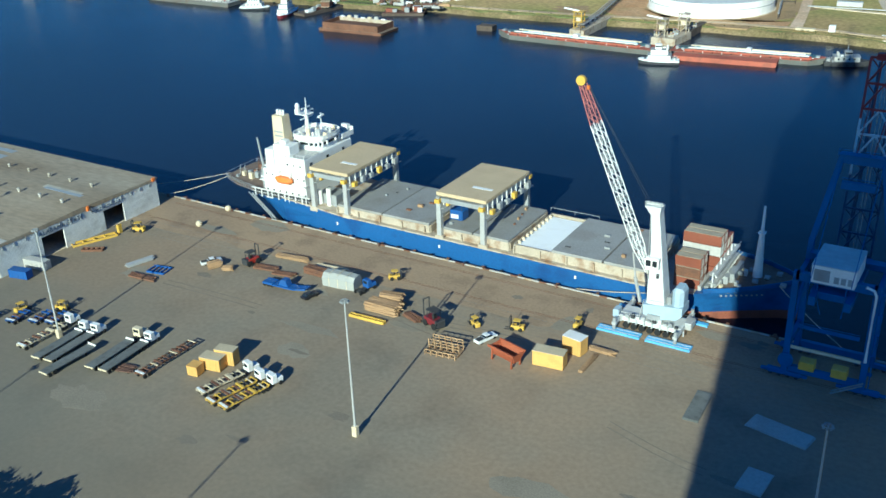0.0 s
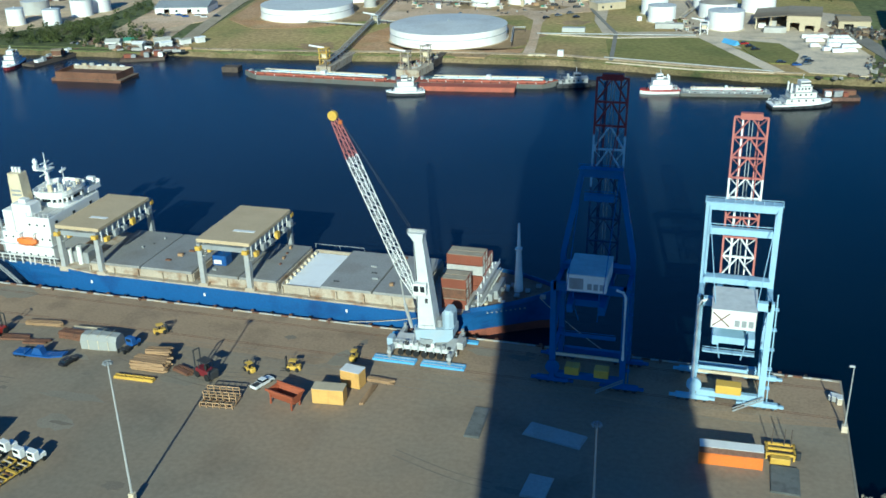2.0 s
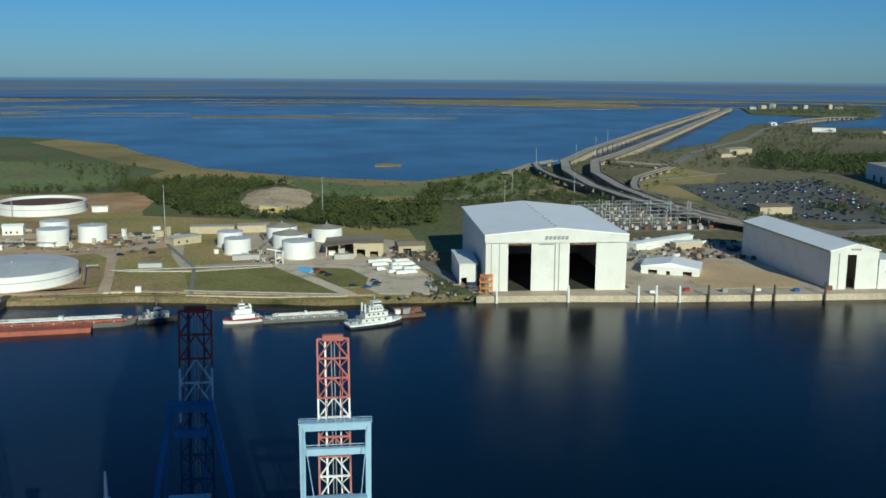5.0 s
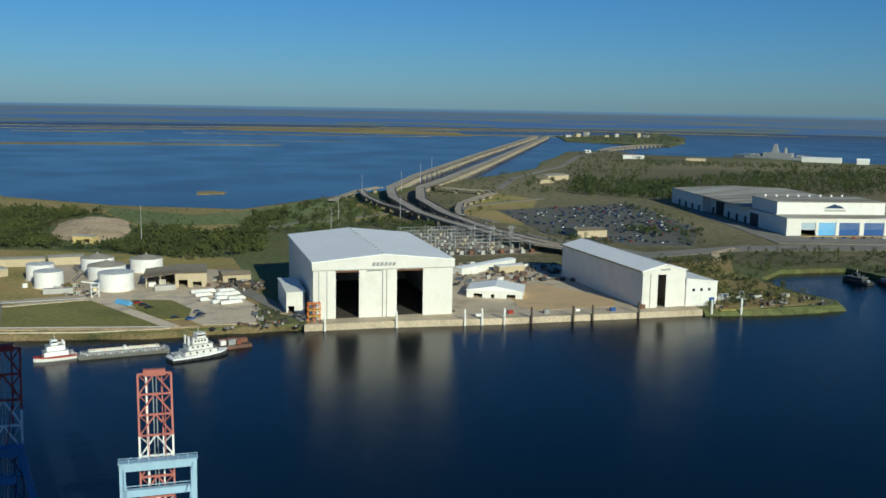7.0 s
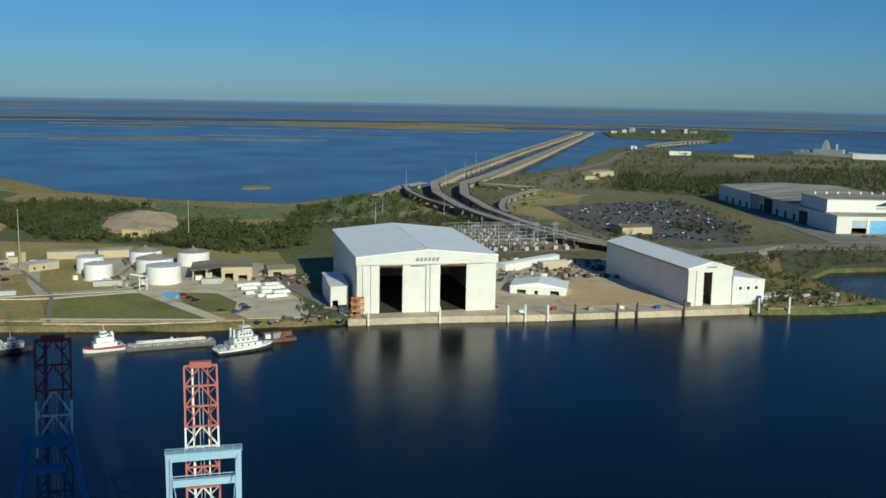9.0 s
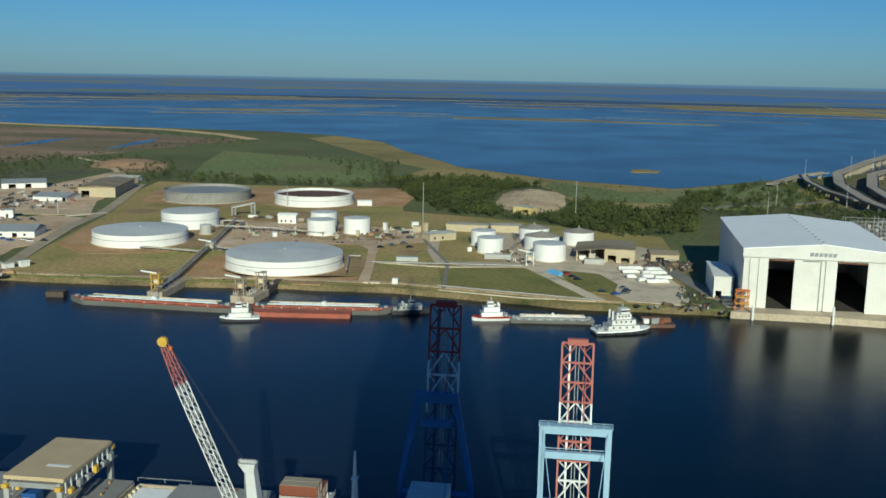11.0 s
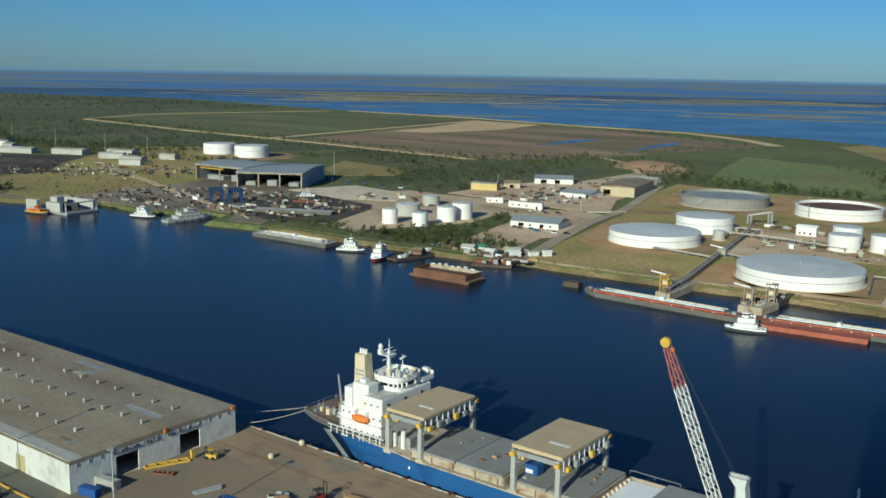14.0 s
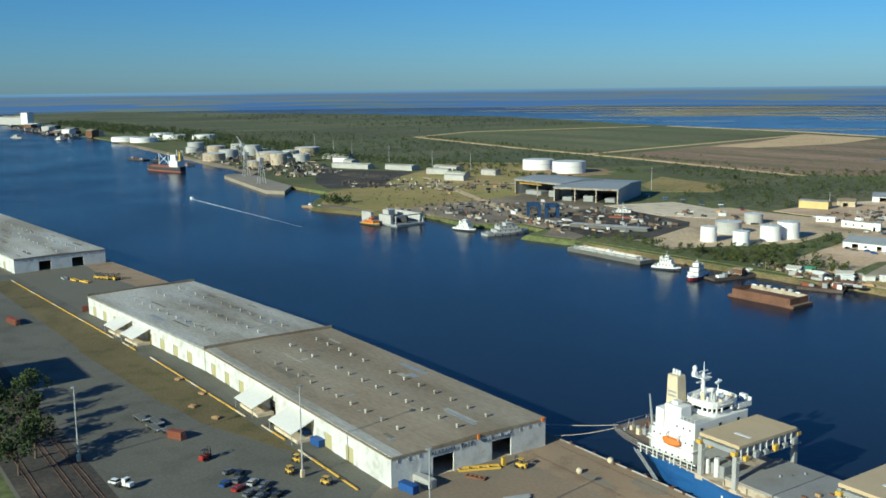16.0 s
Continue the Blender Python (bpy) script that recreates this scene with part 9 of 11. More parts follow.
    for i in range(5):
        part("tyre_fender", M().cyl(0, 0, -.15, .15, .5, n=10), BLACK, o, at=pose(-L * .35 + i * L * .17, -w - .2, .7, 90, 0, 0))
    return o


def barge(x, y, rz, L, W, label, hull=DARK, deck=RUST, kind="tank", fb=2.2, bow=False, lift=0.0):
    o = thing("barge", label, "barge", pose(x, y, WATER_Z + lift, 0, 0, rz), group="barges along the far bank")
    st = [(0, .3), (L * .05, -.8), (L * .95, -.8), (L, .3)]
    if bow == "far":
        st = [(0, .3, 0, fb), (L * .05, -.8, 0, fb), (L * .9, -.8, 0, fb), (L * .95, -.4, .2, fb + .5), (L, .6, .44, fb + .8)]
    elif bow:
        st = [(0, .6, .48, fb + .8), (L * .05, -.4, .25, fb + .5), (L * .11, -.8, 0, fb), (L * .95, -.8, 0, fb), (L, .3, 0, fb)]
    else:
        st = [(a, b, 0, fb) for a, b in st]
    part("hull", M().loft([[(a, W * k, b), (a, W - W * k, b), (a, W - W * k, zt), (a, W * k, zt)] for a, b, k, zt in st]), hull, o)
    part("deck", M().loft([[(a + .2, W * k + .3, zt), (a + .2, W - W * k - .3, zt), (a + .2, W - W * k - .3, zt + .1), (a + .2, W * k + .3, zt + .1)] for a, b, k, zt in st]), deck, o)
    if kind == "tank":
        for yy, mt in ((W * .34, WHITE), (W * .74, CREAM)):
            pp = part("deck_pipe", M().rod((L * .12, yy, fb + 1.3), (L * .9, yy, fb + 1.3), .3, n=8), mt, o, "white painted cargo pipe")
            for i in range(9):
                part("pipe_support", M().box(L * (.13 + i * .095), L * (.13 + i * .095) + .25, yy - .3, yy + .3, fb + .1, fb + 1.1), GREYSTEEL, pp)
        for i in range(6):
            xx = L * (.16 + i * .14)
            part("vent_riser", M().rod((xx, W * .52, fb + .6), (xx, W * .52, fb + 2.5), .12, n=6), (WHITE, RED, STEEL)[i % 3], o)
            part("cross_pipe", M().rod((xx, W * .2, fb + 1.0), (xx, W * .78, fb + 1.0), .14, n=6), STEEL, o)
        for i in range(14):
            xx = L * (.1 + i * .063)
            part("bollard", M().cyl(xx, W * .07, fb, fb + .7, .22, n=8), BLACK if i % 2 else WHITE, o)
        for yy in (W * .42,):
            part("deck_pipe", M().rod((L * .12, yy, fb + .8), (L * .9, yy, fb + .8), .12, n=6), STEEL, o)
        for i in range(12):
            part("hatch", M().cyl(L * (.08 + .075 * i), W * .4, fb, fb + .9, .7, n=8), RED if i % 2 else STEEL, o)
        part("trunk", M().cbox(L * .05, L * .95, W * .5, W * .84, fb + .1, fb + .7, .1), TEALDECK if bow else deck, o)
        for k, (yy, zz, rr, mt) in enumerate(((W * .3, .5, .12, WHITE), (W * .26, .6, .14, DECKRED), (W * .56, 1.0, .16, CYAN if bow else STEEL), (W * .66, 1.1, .2, WHITE))):
            part("deck_line", M().rod((L * (.1 + .03 * k), yy, fb + zz), (L * (.93 - .02 * k), yy, fb + zz), rr, n=6), mt, o)
        part("side_coaming", M().box(L * .12, L * .9, .1, .3, fb, fb + .14), deck, o)
        part("spill_wall", M().box(L * .1, L * .92, W * .22, W * .24, fb, fb + .9), deck, o)
        part("pump_house", M().cbox(L * .5, L * .53, W * .4, W * .65, fb + .6, fb + 2.6, .1), WHITE, o)
        part("deck_winch", M().cbox(L * .03, L * .05, W * .4, W * .6, fb, fb + 1.4, .1), GREYSTEEL, o)
        part("deck_winch", M().cbox(L * .94, L * .965, W * .4, W * .6, fb, fb + 1.4, .1), GREYSTEEL, o)
    elif kind == "hopper":
        for yy in (.5, W - .9):
            part("hopper_wall", M().box(L * .06, L * .94, yy, yy + .4, fb, fb + 3.4), RUST if yy < 1 else CREAMSTAIN, o)
        for xx in (L * .06, L * .93):
            part("hopper_wall", M().box(xx, xx + .4, .9, W - .9, fb, fb + 3.4), RUST, o)
        part("load", M().box(L * .07, L * .92, 1, W - 1, fb + .1, fb + 1.4), DARKRUST, o)
        for i in range(7):
            part("deck_gear", M().cbox(L * (.1 + .11 * i), L * (.1 + .11 * i) + 2.4, W - 1.6, W - .6, fb + 3.4, fb + 4 + (i % 3) * .4, .1), (WHITE, CREAM, TANKGREY)[i % 3], o)
    elif kind == "deck":
        rnd = random.Random(int(abs(x)))
        for i in range(9):
            a, b = rnd.uniform(.05, .85) * L, rnd.uniform(.1, .6) * W
            part("deck_cargo", M().cbox(a, a + rnd.uniform(2, 5), b, b + rnd.uniform(1.5, 3), fb + .1, fb + rnd.uniform(1, 2.8), .1), (RUST, WHITE, GREYSTEEL, CONTRED)[i % 4], o)
    return o


barge(-238, 434, -2, 85, 12, "long tank barge with a pointed red bow and deck pipes", BARGEGREY, DECKRED, "tank", 2.2, True)
barge(-146, 435, 5.5, 68, 12, "red-decked tank barge with white deck pipes", BARGEGREY, DECKRED, "tank", 2.0, "far")
barge(-142, 427, 6, 46, 7.6, "low worn red barge alongside", DECKRED, DECKRED, "none", 2.0)
tugboat(-145, 419, 197, 18, "white tugboat nosed against the red barge", DARK, WHITE, ROOFWHITE, 2)
tugboat(-70.5, 449, 19, 19, "grey tugboat in the tower's shadow", DARK, TANKGREY, DARK, 1)
tugboat(-31.5, 443.5, 196, 18, "white and red tugboat with a tall wheelhouse", WHITE, ROOFWHITE, RED, 2)
barge(-22, 439, 7, 39, 8.5, "dark low tank barge with white deck pipes", BARGEGREY, GREYSTEEL, "tank", 1.4)
building_boat = tugboat(28.5, 432, 20, 27, "white towboat with stacked deckhouses", DARK, WHITE, ROOFWHITE, 3)
barge(34, 441, 12, 20, 8, "dark rusty work barge with piled gear", DARKRUST, DARKWOOD, "deck", 1.4)
barge(-333, 412, 1.6, 40, 17, "rusty hopper barge moored off the dock", RUST, DECKRUST, "hopper", 1.3)
tugboat(-377, 438, -68, 24, "dark red tugboat with a white wheelhouse", MAROON, WHITE, ROOFWHITE, 2)
tugboat(-404.5, 442.5, 22, 18, "white tugboat at the end of a grey barge", DARK, WHITE, ROOFWHITE, 2)
barge(-492, 440, 0, 68, 11, "long grey tank barge by the bank", BARGEGREY, TANKGREY, "tank", 2.6)
barge(-362, 436, 81, 52, 9, "timber dock float with scrap", DARKWOOD, DARKWOOD, "deck", 1.6)
barge(-322, 456, 23, 24, 16, "dark timber dock with stored gear", DARKWOOD, DARKRUST, "deck", 1.4)
barge(-254, 445, 4, 9, 6, "small dark timber dolphin platform", DARKWOOD, DARKWOOD, "none", 2.6)
tugboat(-611, 440, 12, 22, "white workboat moored at the repair yard", DARK, WHITE, ROOFWHITE, 2)
tugboat(-578, 455, 80, 38, "grey patrol boat moored at the repair yard", TANKGREY, TANKGREY, GREYSTEEL, 2)
tugboat(-684, 398, 8, 22, "orange and black tug beside the dry dock", DARK, ORANGE, YELLOW, 1)
barge(-826, 405, 12, 46, 11, "rusty work barge at the river point", WOOD, DIRT, "deck", 1.6)
barge(-1430, 492, 0, 60, 12, "far grey barge by the bank", GREYSTEEL, RUST, "deck")
barge(-1560, 462, 12, 50, 12, "far dark barge off the bank", DARK, RUST, "deck")
tugboat(-1480, 484, 10, 24, "far dark tugboat by the bank", DARK, DARK, DARK, 1)
tugboat(-2230, 520, 10, 40, "far dark vessel at the upriver quay", DARK, WHITE, DARK, 2)
tugboat(-2420, 470, 10, 50, "far grey vessel at the upriver quay", TANKGREY, TANKGREY, TANKGREY, 2)
barge(-559, 502, 25, 62, 9, "long grey barge hauled out on land", BARGEGREY, TANKGREY, "none", 2.6, False, 3.2)
barge(-577, 561, 35, 24, 6, "red barge section in the repair yard", BOOT, RUST, "none", 1.2, False, 3.3)
tugboat(-584, 585, 42, 22, "black and white workboat hauled out on land", DARK, WHITE, DARK, 1, 3.3)


def coaster():
    """A small cargo ship under way, bow upriver."""
    o = thing("coaster", "dark-hulled coaster with a tall white deckhouse, under way", "ship", pose(-1311, 440, WATER_Z, 0, 0, 195))
    st = [(-41, 4.5, 6.5), (-36, 6.8, 6), (20, 7, 5), (32, 5.5, 6.2), (39, 2.4, 7.2), (43, .3, 7.8)]
    part("hull", M().loft([[(x, -w * .9, -1), (x, w * .9, -1), (x, w, z), (x, -w, z)] for x, w, z in st]), DARK, o)
    part("boot_top", M().loft([[(x, -w * .94 - .1, -1), (x, w * .94 + .1, -1), (x, w * .95 + .1, 1.6), (x, -w * .95 - .1, 1.6)] for x, w, z in st]), BOOT, o)
    part("bulwark", M().loft([[(x, -w, z), (x, w, z), (x, w, z + 1), (x, -w, z + 1)] for x, w, z in st]), DARKRUST, o)
    part("hatch", M().cbox(-18, 26, -5, 5, 5.5, 8, .3), CONTRED, o)
    hs = part("deckhouse", M().cbox(-37, -18, -6, 6, 6, 15, .3), WHITE, o)
    part("bridge", M().cbox(-34, -22, -6.5, 6.5, 15, 23, .3), WHITE, o)
    part("window", M().box(-21.98, -21.9, -6, 6, 20.4, 22), GLASS, hs)
    part("funnel", M().cyl(-35.5, 0, 15, 27, 1.8, 1.5, 12), YELLOW, o)
    for x, h in ((-8, 26), (14, 24), (-28, 30)):
        part("mast", M().cyl(x, 0, 6, h, .5, .3, 8), WHITE, o)
    part("derrick", M().beam((-8, 0, 10), (8, 2, 22), .5), WHITE, o)
    part("derrick", M().beam((14, 0, 10), (0, -2, 20), .5), WHITE, o)


coaster()
tugboat(460, 520, 100, 22, "dark tugboat at a berth by the inlet", DARK, DARK, DARK, 1)
tugboat(474, 505, 100, 20, "dark tugboat at a berth by the inlet", DARK, GREYSTEEL, DARK, 1)


def motorboat():
    o = thing("motorboat", "small white motorboat running up the river", "boat", pose(-960, 347.5, WATER_Z, 0, 0, 180))
    part("hull", M().loft([[(a, -b, .0), (a, b, .0), (a, b * 1.1, 1.1), (a, -b * 1.1, 1.1)] for a, b in ((-4, 1.2), (1, 1.3), (3, .8), (4.5, .1))]), WHITE, o)
    part("cabin", M().cbox(-1.4, 1.6, -.9, .9, 1.1, 2.3, .1), WHITE, o)
    part("wake", M().loft([[(-4, -.7, .02), (-4, .7, .02), (-4, .7, .06), (-4, -.7, .06)], [(-50, -1.3, .02), (-50, 1.3, .02), (-50, 1.3, .05), (-50, -1.3, .05)], [(-140, -.6, .02), (-140, .6, .02), (-140, .6, .04), (-140, -.6, .04)], [(-250, -.1, .02), (-250, .1, .02), (-250, .1, .03), (-250, -.1, .03)]]), WHITE, o, "white foam wake behind the boat")


motorboat()


def dry_dock():
    o = thing("floating_dry_dock", "pale floating dry dock with two wing walls", "dry dock", pose(-707, 402, WATER_Z, 0, 0, 6))
    part("pontoon", M().cbox(0, 48, 0, 30, -1, 1.6, .2), GREYSTEEL, o)
    part("wing_wall", M().cbox(0, 13, 0, 3, 1.6, 9, .2), TANKGREY, o)
    part("wing_wall", M().cbox(0, 46, 26, 29, 1.6, 9, .2), TANKGREY, o)
    part("wing_wall", M().cbox(24, 40, 0, 3, 1.6, 8.6, .2), TANKGREY, o)
    part("gate_frame", M().box(46, 47, 0, 1, 1.6, 9).box(46, 47, 28, 29, 1.6, 9).box(46, 47, 1, 28, 8.2, 9), TANKGREY, o)
    part("deck_crane", M().beam((10, 26, 10), (16, 20, 16), .6), YELLOW, o)
    part("boat_in_dock", M().loft([[(12, 10, 2), (12, 18, 2), (12, 18.6, 6.5), (12, 9.4, 6.5)], [(34, 9, 2), (34, 19, 2), (34, 19.6, 6.5), (34, 8.4, 6.5)], [(44, 13.5, 2.5), (44, 14.5, 2.5), (44, 15, 7.4), (44, 13, 7.4)]]), DARK, o)
    part("house", M().cbox(16, 24, 10, 17, 6.5, 11, .2), TANKGREY, o)


dry_dock()


def travel_lift(x, y):
    o = thing("boat_hoist", "dark blue travelling boat hoist in the repair yard", "hoist", pose(x, y, 0, 0, 0, 52))
    for a in (0, 9, 15, 24):
        for b in (0, 10):
            part("leg", M().box(a, a + 2.6, b, b + 2.6, 0, 11), NAVY, o)
    for b in (0, 12):
        part("top_beam", M().box(0, 10.8, b, b + 1.8, 10, 12.2), NAVY, o)
        part("top_beam", M().box(15, 25.8, b, b + 1.8, 9, 11.4), NAVY, o)


travel_lift(-617, 507)


def scrap(x, y, n, sx, sy, seed):
    """Loose gear in the works yards, each piece a thing of its own."""
    rnd = random.Random(seed)
    kinds = (("storage_box", "weathered white storage box in the works yard", WHITE), ("steel_section", "rusty steel section in the works yard", DARKRUST), ("machine_shed", "small pale hut in the works yard", TANKGREY),
             ("steel_plate", "dark pile of steel plate in the works yard", DARK), ("timber_baulk", "tan pile of timber in the works yard", WOOD), ("tank_section", "dull grey tank section in the works yard", TANKGREY))
    for i in range(n):
        k = kinds[rnd.choice((0, 1, 1, 2, 3, 3, 4, 5))]
        px, py, a = x + rnd.uniform(0, sx), y + rnd.uniform(0, sy), rnd.uniform(-30, 60)
        L, W, H = rnd.uniform(2, 7), rnd.uniform(1.4, 3), rnd.uniform(.8, 2.6)
        if k[0] == "tank_section":
            m = M().rod((0, 0, H * .5), (L, 0, H * .5), H * .5, n=12)
        elif k[0] in ("storage_box", "machine_shed"):
            m = M().cbox(0, L, 0, W, 0, H, .1).box(L * .3, L * .3 + 1, -.05, 0, 0, H * .75)
        else:
            m = M().loft([[(0, 0, 0), (L, 0, 0), (L, W, 0), (0, W, 0)], [(rnd.uniform(0, .5), rnd.uniform(0, .3), H * .6), (L - rnd.uniform(0, .9), rnd.uniform(0, .4), H), (L - rnd.uniform(0, .5), W - .2, H * .8), (rnd.uniform(0, .6), W - rnd.uniform(0, .5), H)]])
        solid(k[0], m, k[2], k[1], k[0].split("_")[-1], pose(px, py, .3, 0, 0, a), group="loose gear in the works yards")


scrap(-710, 470, 22, 130, 60, 1), scrap(-600, 490, 26, 90, 90, 2), scrap(-900, 560, 10, 100, 80, 3), scrap(-480, 690, 22, 70, 120, 4), scrap(-345, 468, 26, 55, 14, 5), scrap(-365, 474, 14, 40, 14, 6)
scrap(40, 560, 16, 30, 40, 7), scrap(176, 548, 40, 110, 60, 8), scrap(-60, 590, 8, 30, 20, 9), scrap(300, 470, 18, 70, 20, 10), scrap(-1480, 560, 10, 420, 50, 11), scrap(-250, 690, 14, 60, 40, 12), scrap(-130, 620, 10, 40, 60, 13), scrap(-590, 615, 16, 110, 40, 14)


# parked cars, far off
def far_car(paint):
    o = thing("car", "parked car", "car", pose(0, 0, -50))
    part("body", M().loft([[(0, -.9, .3), (4.5, -.9, .3), (4.5, -.9, .75), (3.4, -.9, .95), (0, -.9, .95)], [(0, .9, .3), (4.5, .9, .3), (4.5, .9, .75), (3.4, .9, .95), (0, .9, .95)]]), paint, o)
    part("cabin", M().loft([[(.4, -.85, .95), (3.3, -.85, .95), (3.3, .85, .95), (.4, .85, .95)], [(.9, -.7, 1.5), (2.6, -.7, 1.5), (2.6, .7, 1.5), (.9, .7, 1.5)]]), GLASS, o)
    return o


NAMES = ("white", "silver", "black", "red", "blue", "dark grey")
rc = random.Random(11)
spots = []
lot = [(372, 948), (549, 985), (496, 772), (430, 672), (388, 690), (348, 772)]
while len(spots) < 240:
    x, y = rc.uniform(345, 550), rc.uniform(672, 985)
    x = 345 + round((x - 345) / 3.1) * 3.1
    y = 672 + round((y - 672) / 8.5) * 8.5
    if inside(x, y, lot) and (x, y) not in [(s[0], s[1]) for s in spots]:
        spots.append((x, y, 90 + rc.choice((0, 180)), "cars in the large car park", .2))
spots += [(2.1 + i * 2.8, 540 - i * 7, 30, "cars on the grass lot", .5) for i in range(3)] + [(31.5 + (i % 2) * 1.2, 509 - i * 6, 20, "cars on the grass lot", .5) for i in range(3)] + [(19.6 + i * 7, 498 - i * 4, 10, "cars on the grass lot", .5) for i in range(2)]
spots += [(-116 + i * 6, 600 + (i * 9) % 22, 40, "cars between the tanks", .4) for i in range(4)]
spots += [(-404 + i * 7, 648 + (i * 7) % 13, 20 + i * 25, "cars by the works yard", .4) for i in range(5)] + [(-372 + i * 7, 576 - (i % 2) * 4, 10, "cars by the long white building", .4) for i in range(7)] + [(-540 - i * 12, 680 + (i * 13) % 24, 30, "cars on the sandy lot", .4) for i in range(12)]
spots += [(240 + (i * 23) % 60, 560 + (i * 31) % 50, 20, "cars behind the sand lot", .4) for i in range(10)] + [(560 + i * 9, 690 - i * 1.6, 0, "cars before the assembly hall", .5) for i in range(8)]
protos = [far_car(p) for p in CARPAINT]
pick = (0, 1, 2, 2, 2, 3, 4, 5, 5, 5)
for i, (x, y, a, g, z) in enumerate(spots):
    k = pick[rc.randrange(10)]
    c = copy_thing(protos[k], pose(x, y, z, 0, 0, a))
    tagged(c, NAMES[k] + " car parked on the far bank", "car", g)
van = thing("van", "parked van", "van", pose(0, 0, -50))
part("body", M().loft([[(0, -1, .35), (5.4, -1, .35), (5.5, -1, 1.1), (4.6, -1, 1.5), (4.1, -1, 2.3), (0, -1, 2.35)], [(0, 1, .35), (5.4, 1, .35), (5.5, 1, 1.1), (4.6, 1, 1.5), (4.1, 1, 2.3), (0, 1, 2.35)]]), CARPAINT[0], van)
part("windscreen", M().loft([[(4.62, -.8, 1.54), (4.62, .8, 1.54), (4.66, .8, 1.54), (4.66, -.8, 1.54)], [(4.16, -.75, 2.2), (4.16, .75, 2.2), (4.2, .75, 2.2), (4.2, -.75, 2.2)]]), GLASS, van)
for i in range(24):
    if i % 5 != 3:
        copy_thing(van, pose(33.5 + (i % 6) * 3.7 + (i // 6) * 1.6 + (i * 7) % 3 * .6, 561 - (i // 6) * 11.5 + (i * 5) % 4, .45, 0, 0, 4 + (i * 29) % 24))
for q in bpy.data.objects:
    if q.name.startswith("van") and q.parent is None:
        tagged(q, "white van parked on the gravel lot", "van", "vans on the gravel lot")
protos.append(van)
for p in protos:
    for q in list(p.children_recursive) + [p]:
        bpy.data.objects.remove(q)


# causeway bridge and its ramps
def causeway(name, pts, w, label, start_pier=0):
    o = thing(name, label, "bridge", pose(0, 0, 0))
    n, P = len(pts), []
    strip_road("deck", [p[:2] for p in pts], w, [p[2] for p in pts], BRIDGEDECK, "", parent=o)
    for s in (-1, 1):
        m, rings = M(), []
        for i, (x, y, z) in enumerate(pts):
            a, b = Vector(pts[max(0, i - 1)][:2]), Vector(pts[min(n - 1, i + 1)][:2])
            d = (b - a).normalized()
            q = Vector((-d.y, d.x)) * (w / 2) * s
            e = Vector((-d.y, d.x)) * .35 * s
            rings.append([(x + q.x, y + q.y, z), (x + q.x - e.x, y + q.y - e.y, z), (x + q.x - e.x, y + q.y - e.y, z + 1), (x + q.x, y + q.y, z + 1)])
        part("parapet", m.loft(rings), BRIDGECONC, o)
    for (x0, y0, z0), (x1, y1, z1) in zip(pts, pts[1:]):
        L = math.hypot(x1 - x0, y1 - y0)
        k = max(1, int(L / (26 if L < 600 else 40)))
        for i in range(k):
            f = (i + .5) / k
            if z0 + (z1 - z0) * f > 2:
                part("pier", M().beam((x0 + (x1 - x0) * f, y0 + (y1 - y0) * f, -6), (x0 + (x1 - x0) * f, y0 + (y1 - y0) * f, z0 + (z1 - z0) * f - .6), w * .55, 1.2), BRIDGECONC, o)


line_a = [(346, 597, 4), (323, 630, 5), (297, 672, 6), (281, 725, 7), (269, 804, 7.5), (264, 882, 8), (278, 1026, 8), (306, 1143, 8), (398, 1345, 7), (707, 1932, 6), (1359, 3122, 6)]
line_b = [(320, 650, 4), (301, 703, 6), (288, 773, 7.2), (287, 868, 7.8), (303, 1003, 8), (342, 1137, 8), (421, 1278, 7), (645, 1695, 6), (1403, 3125, 6)]
causeway("causeway_bridge", line_a, 12, "long pale concrete causeway bridge across the bay")
causeway("causeway_bridge", line_b, 12, "long pale concrete causeway bridge across the bay")
causeway("ramp_bridge", [(214, 1050, 3), (262, 1132, 5), (300, 1168, 6.4)], 8, "short concrete slip road ramp")
causeway("ramp_bridge", [(268, 1140, 6), (256, 1060, 6), (252, 970, 6.6), (258, 890, 7.4)], 8, "concrete slip road ramp beside the bridge")
causeway("ramp_bridge", [(298, 860, 7.4), (312, 905, 6.6), (338, 973, 5.4), (384, 1041, 5), (418, 1085, 5), (422, 1115, 5), (404, 1132, 5), (378, 1160, 5.6), (366, 1200, 6.4)], 8, "curved pale concrete loop ramp")
causeway("island_bridge", [(1120, 2180, 2.5), (1208, 2273, 5), (1344, 2402, 5), (1480, 2500, 2.5)], 14, "long low pale bridge to the island")
strip_road("slip_road", [(120, 850), (153, 883), (186, 889), (250, 940), (262, 892), (270, 837)], 7, .6, ROADGREY, "grey slip road on the ground under the bridges")
strip_road("loop_slip", [(470, 1060), (394, 1019), (350, 990), (318, 924), (330, 850)], 7, .6, ROADGREY, "grey loop slip road")
strip_road("causeway_road", [(1470, 3300), (1640, 3310), (1900, 3230)], 26, .9, ROADGREY, "far causeway road on its spit")
strip_road("loop_road", [(470, 1200), (560, 1370), (760, 1630), (960, 1970), (1120, 2180)], 10, .7, ROADGREY, "grey shore road beside the bay")


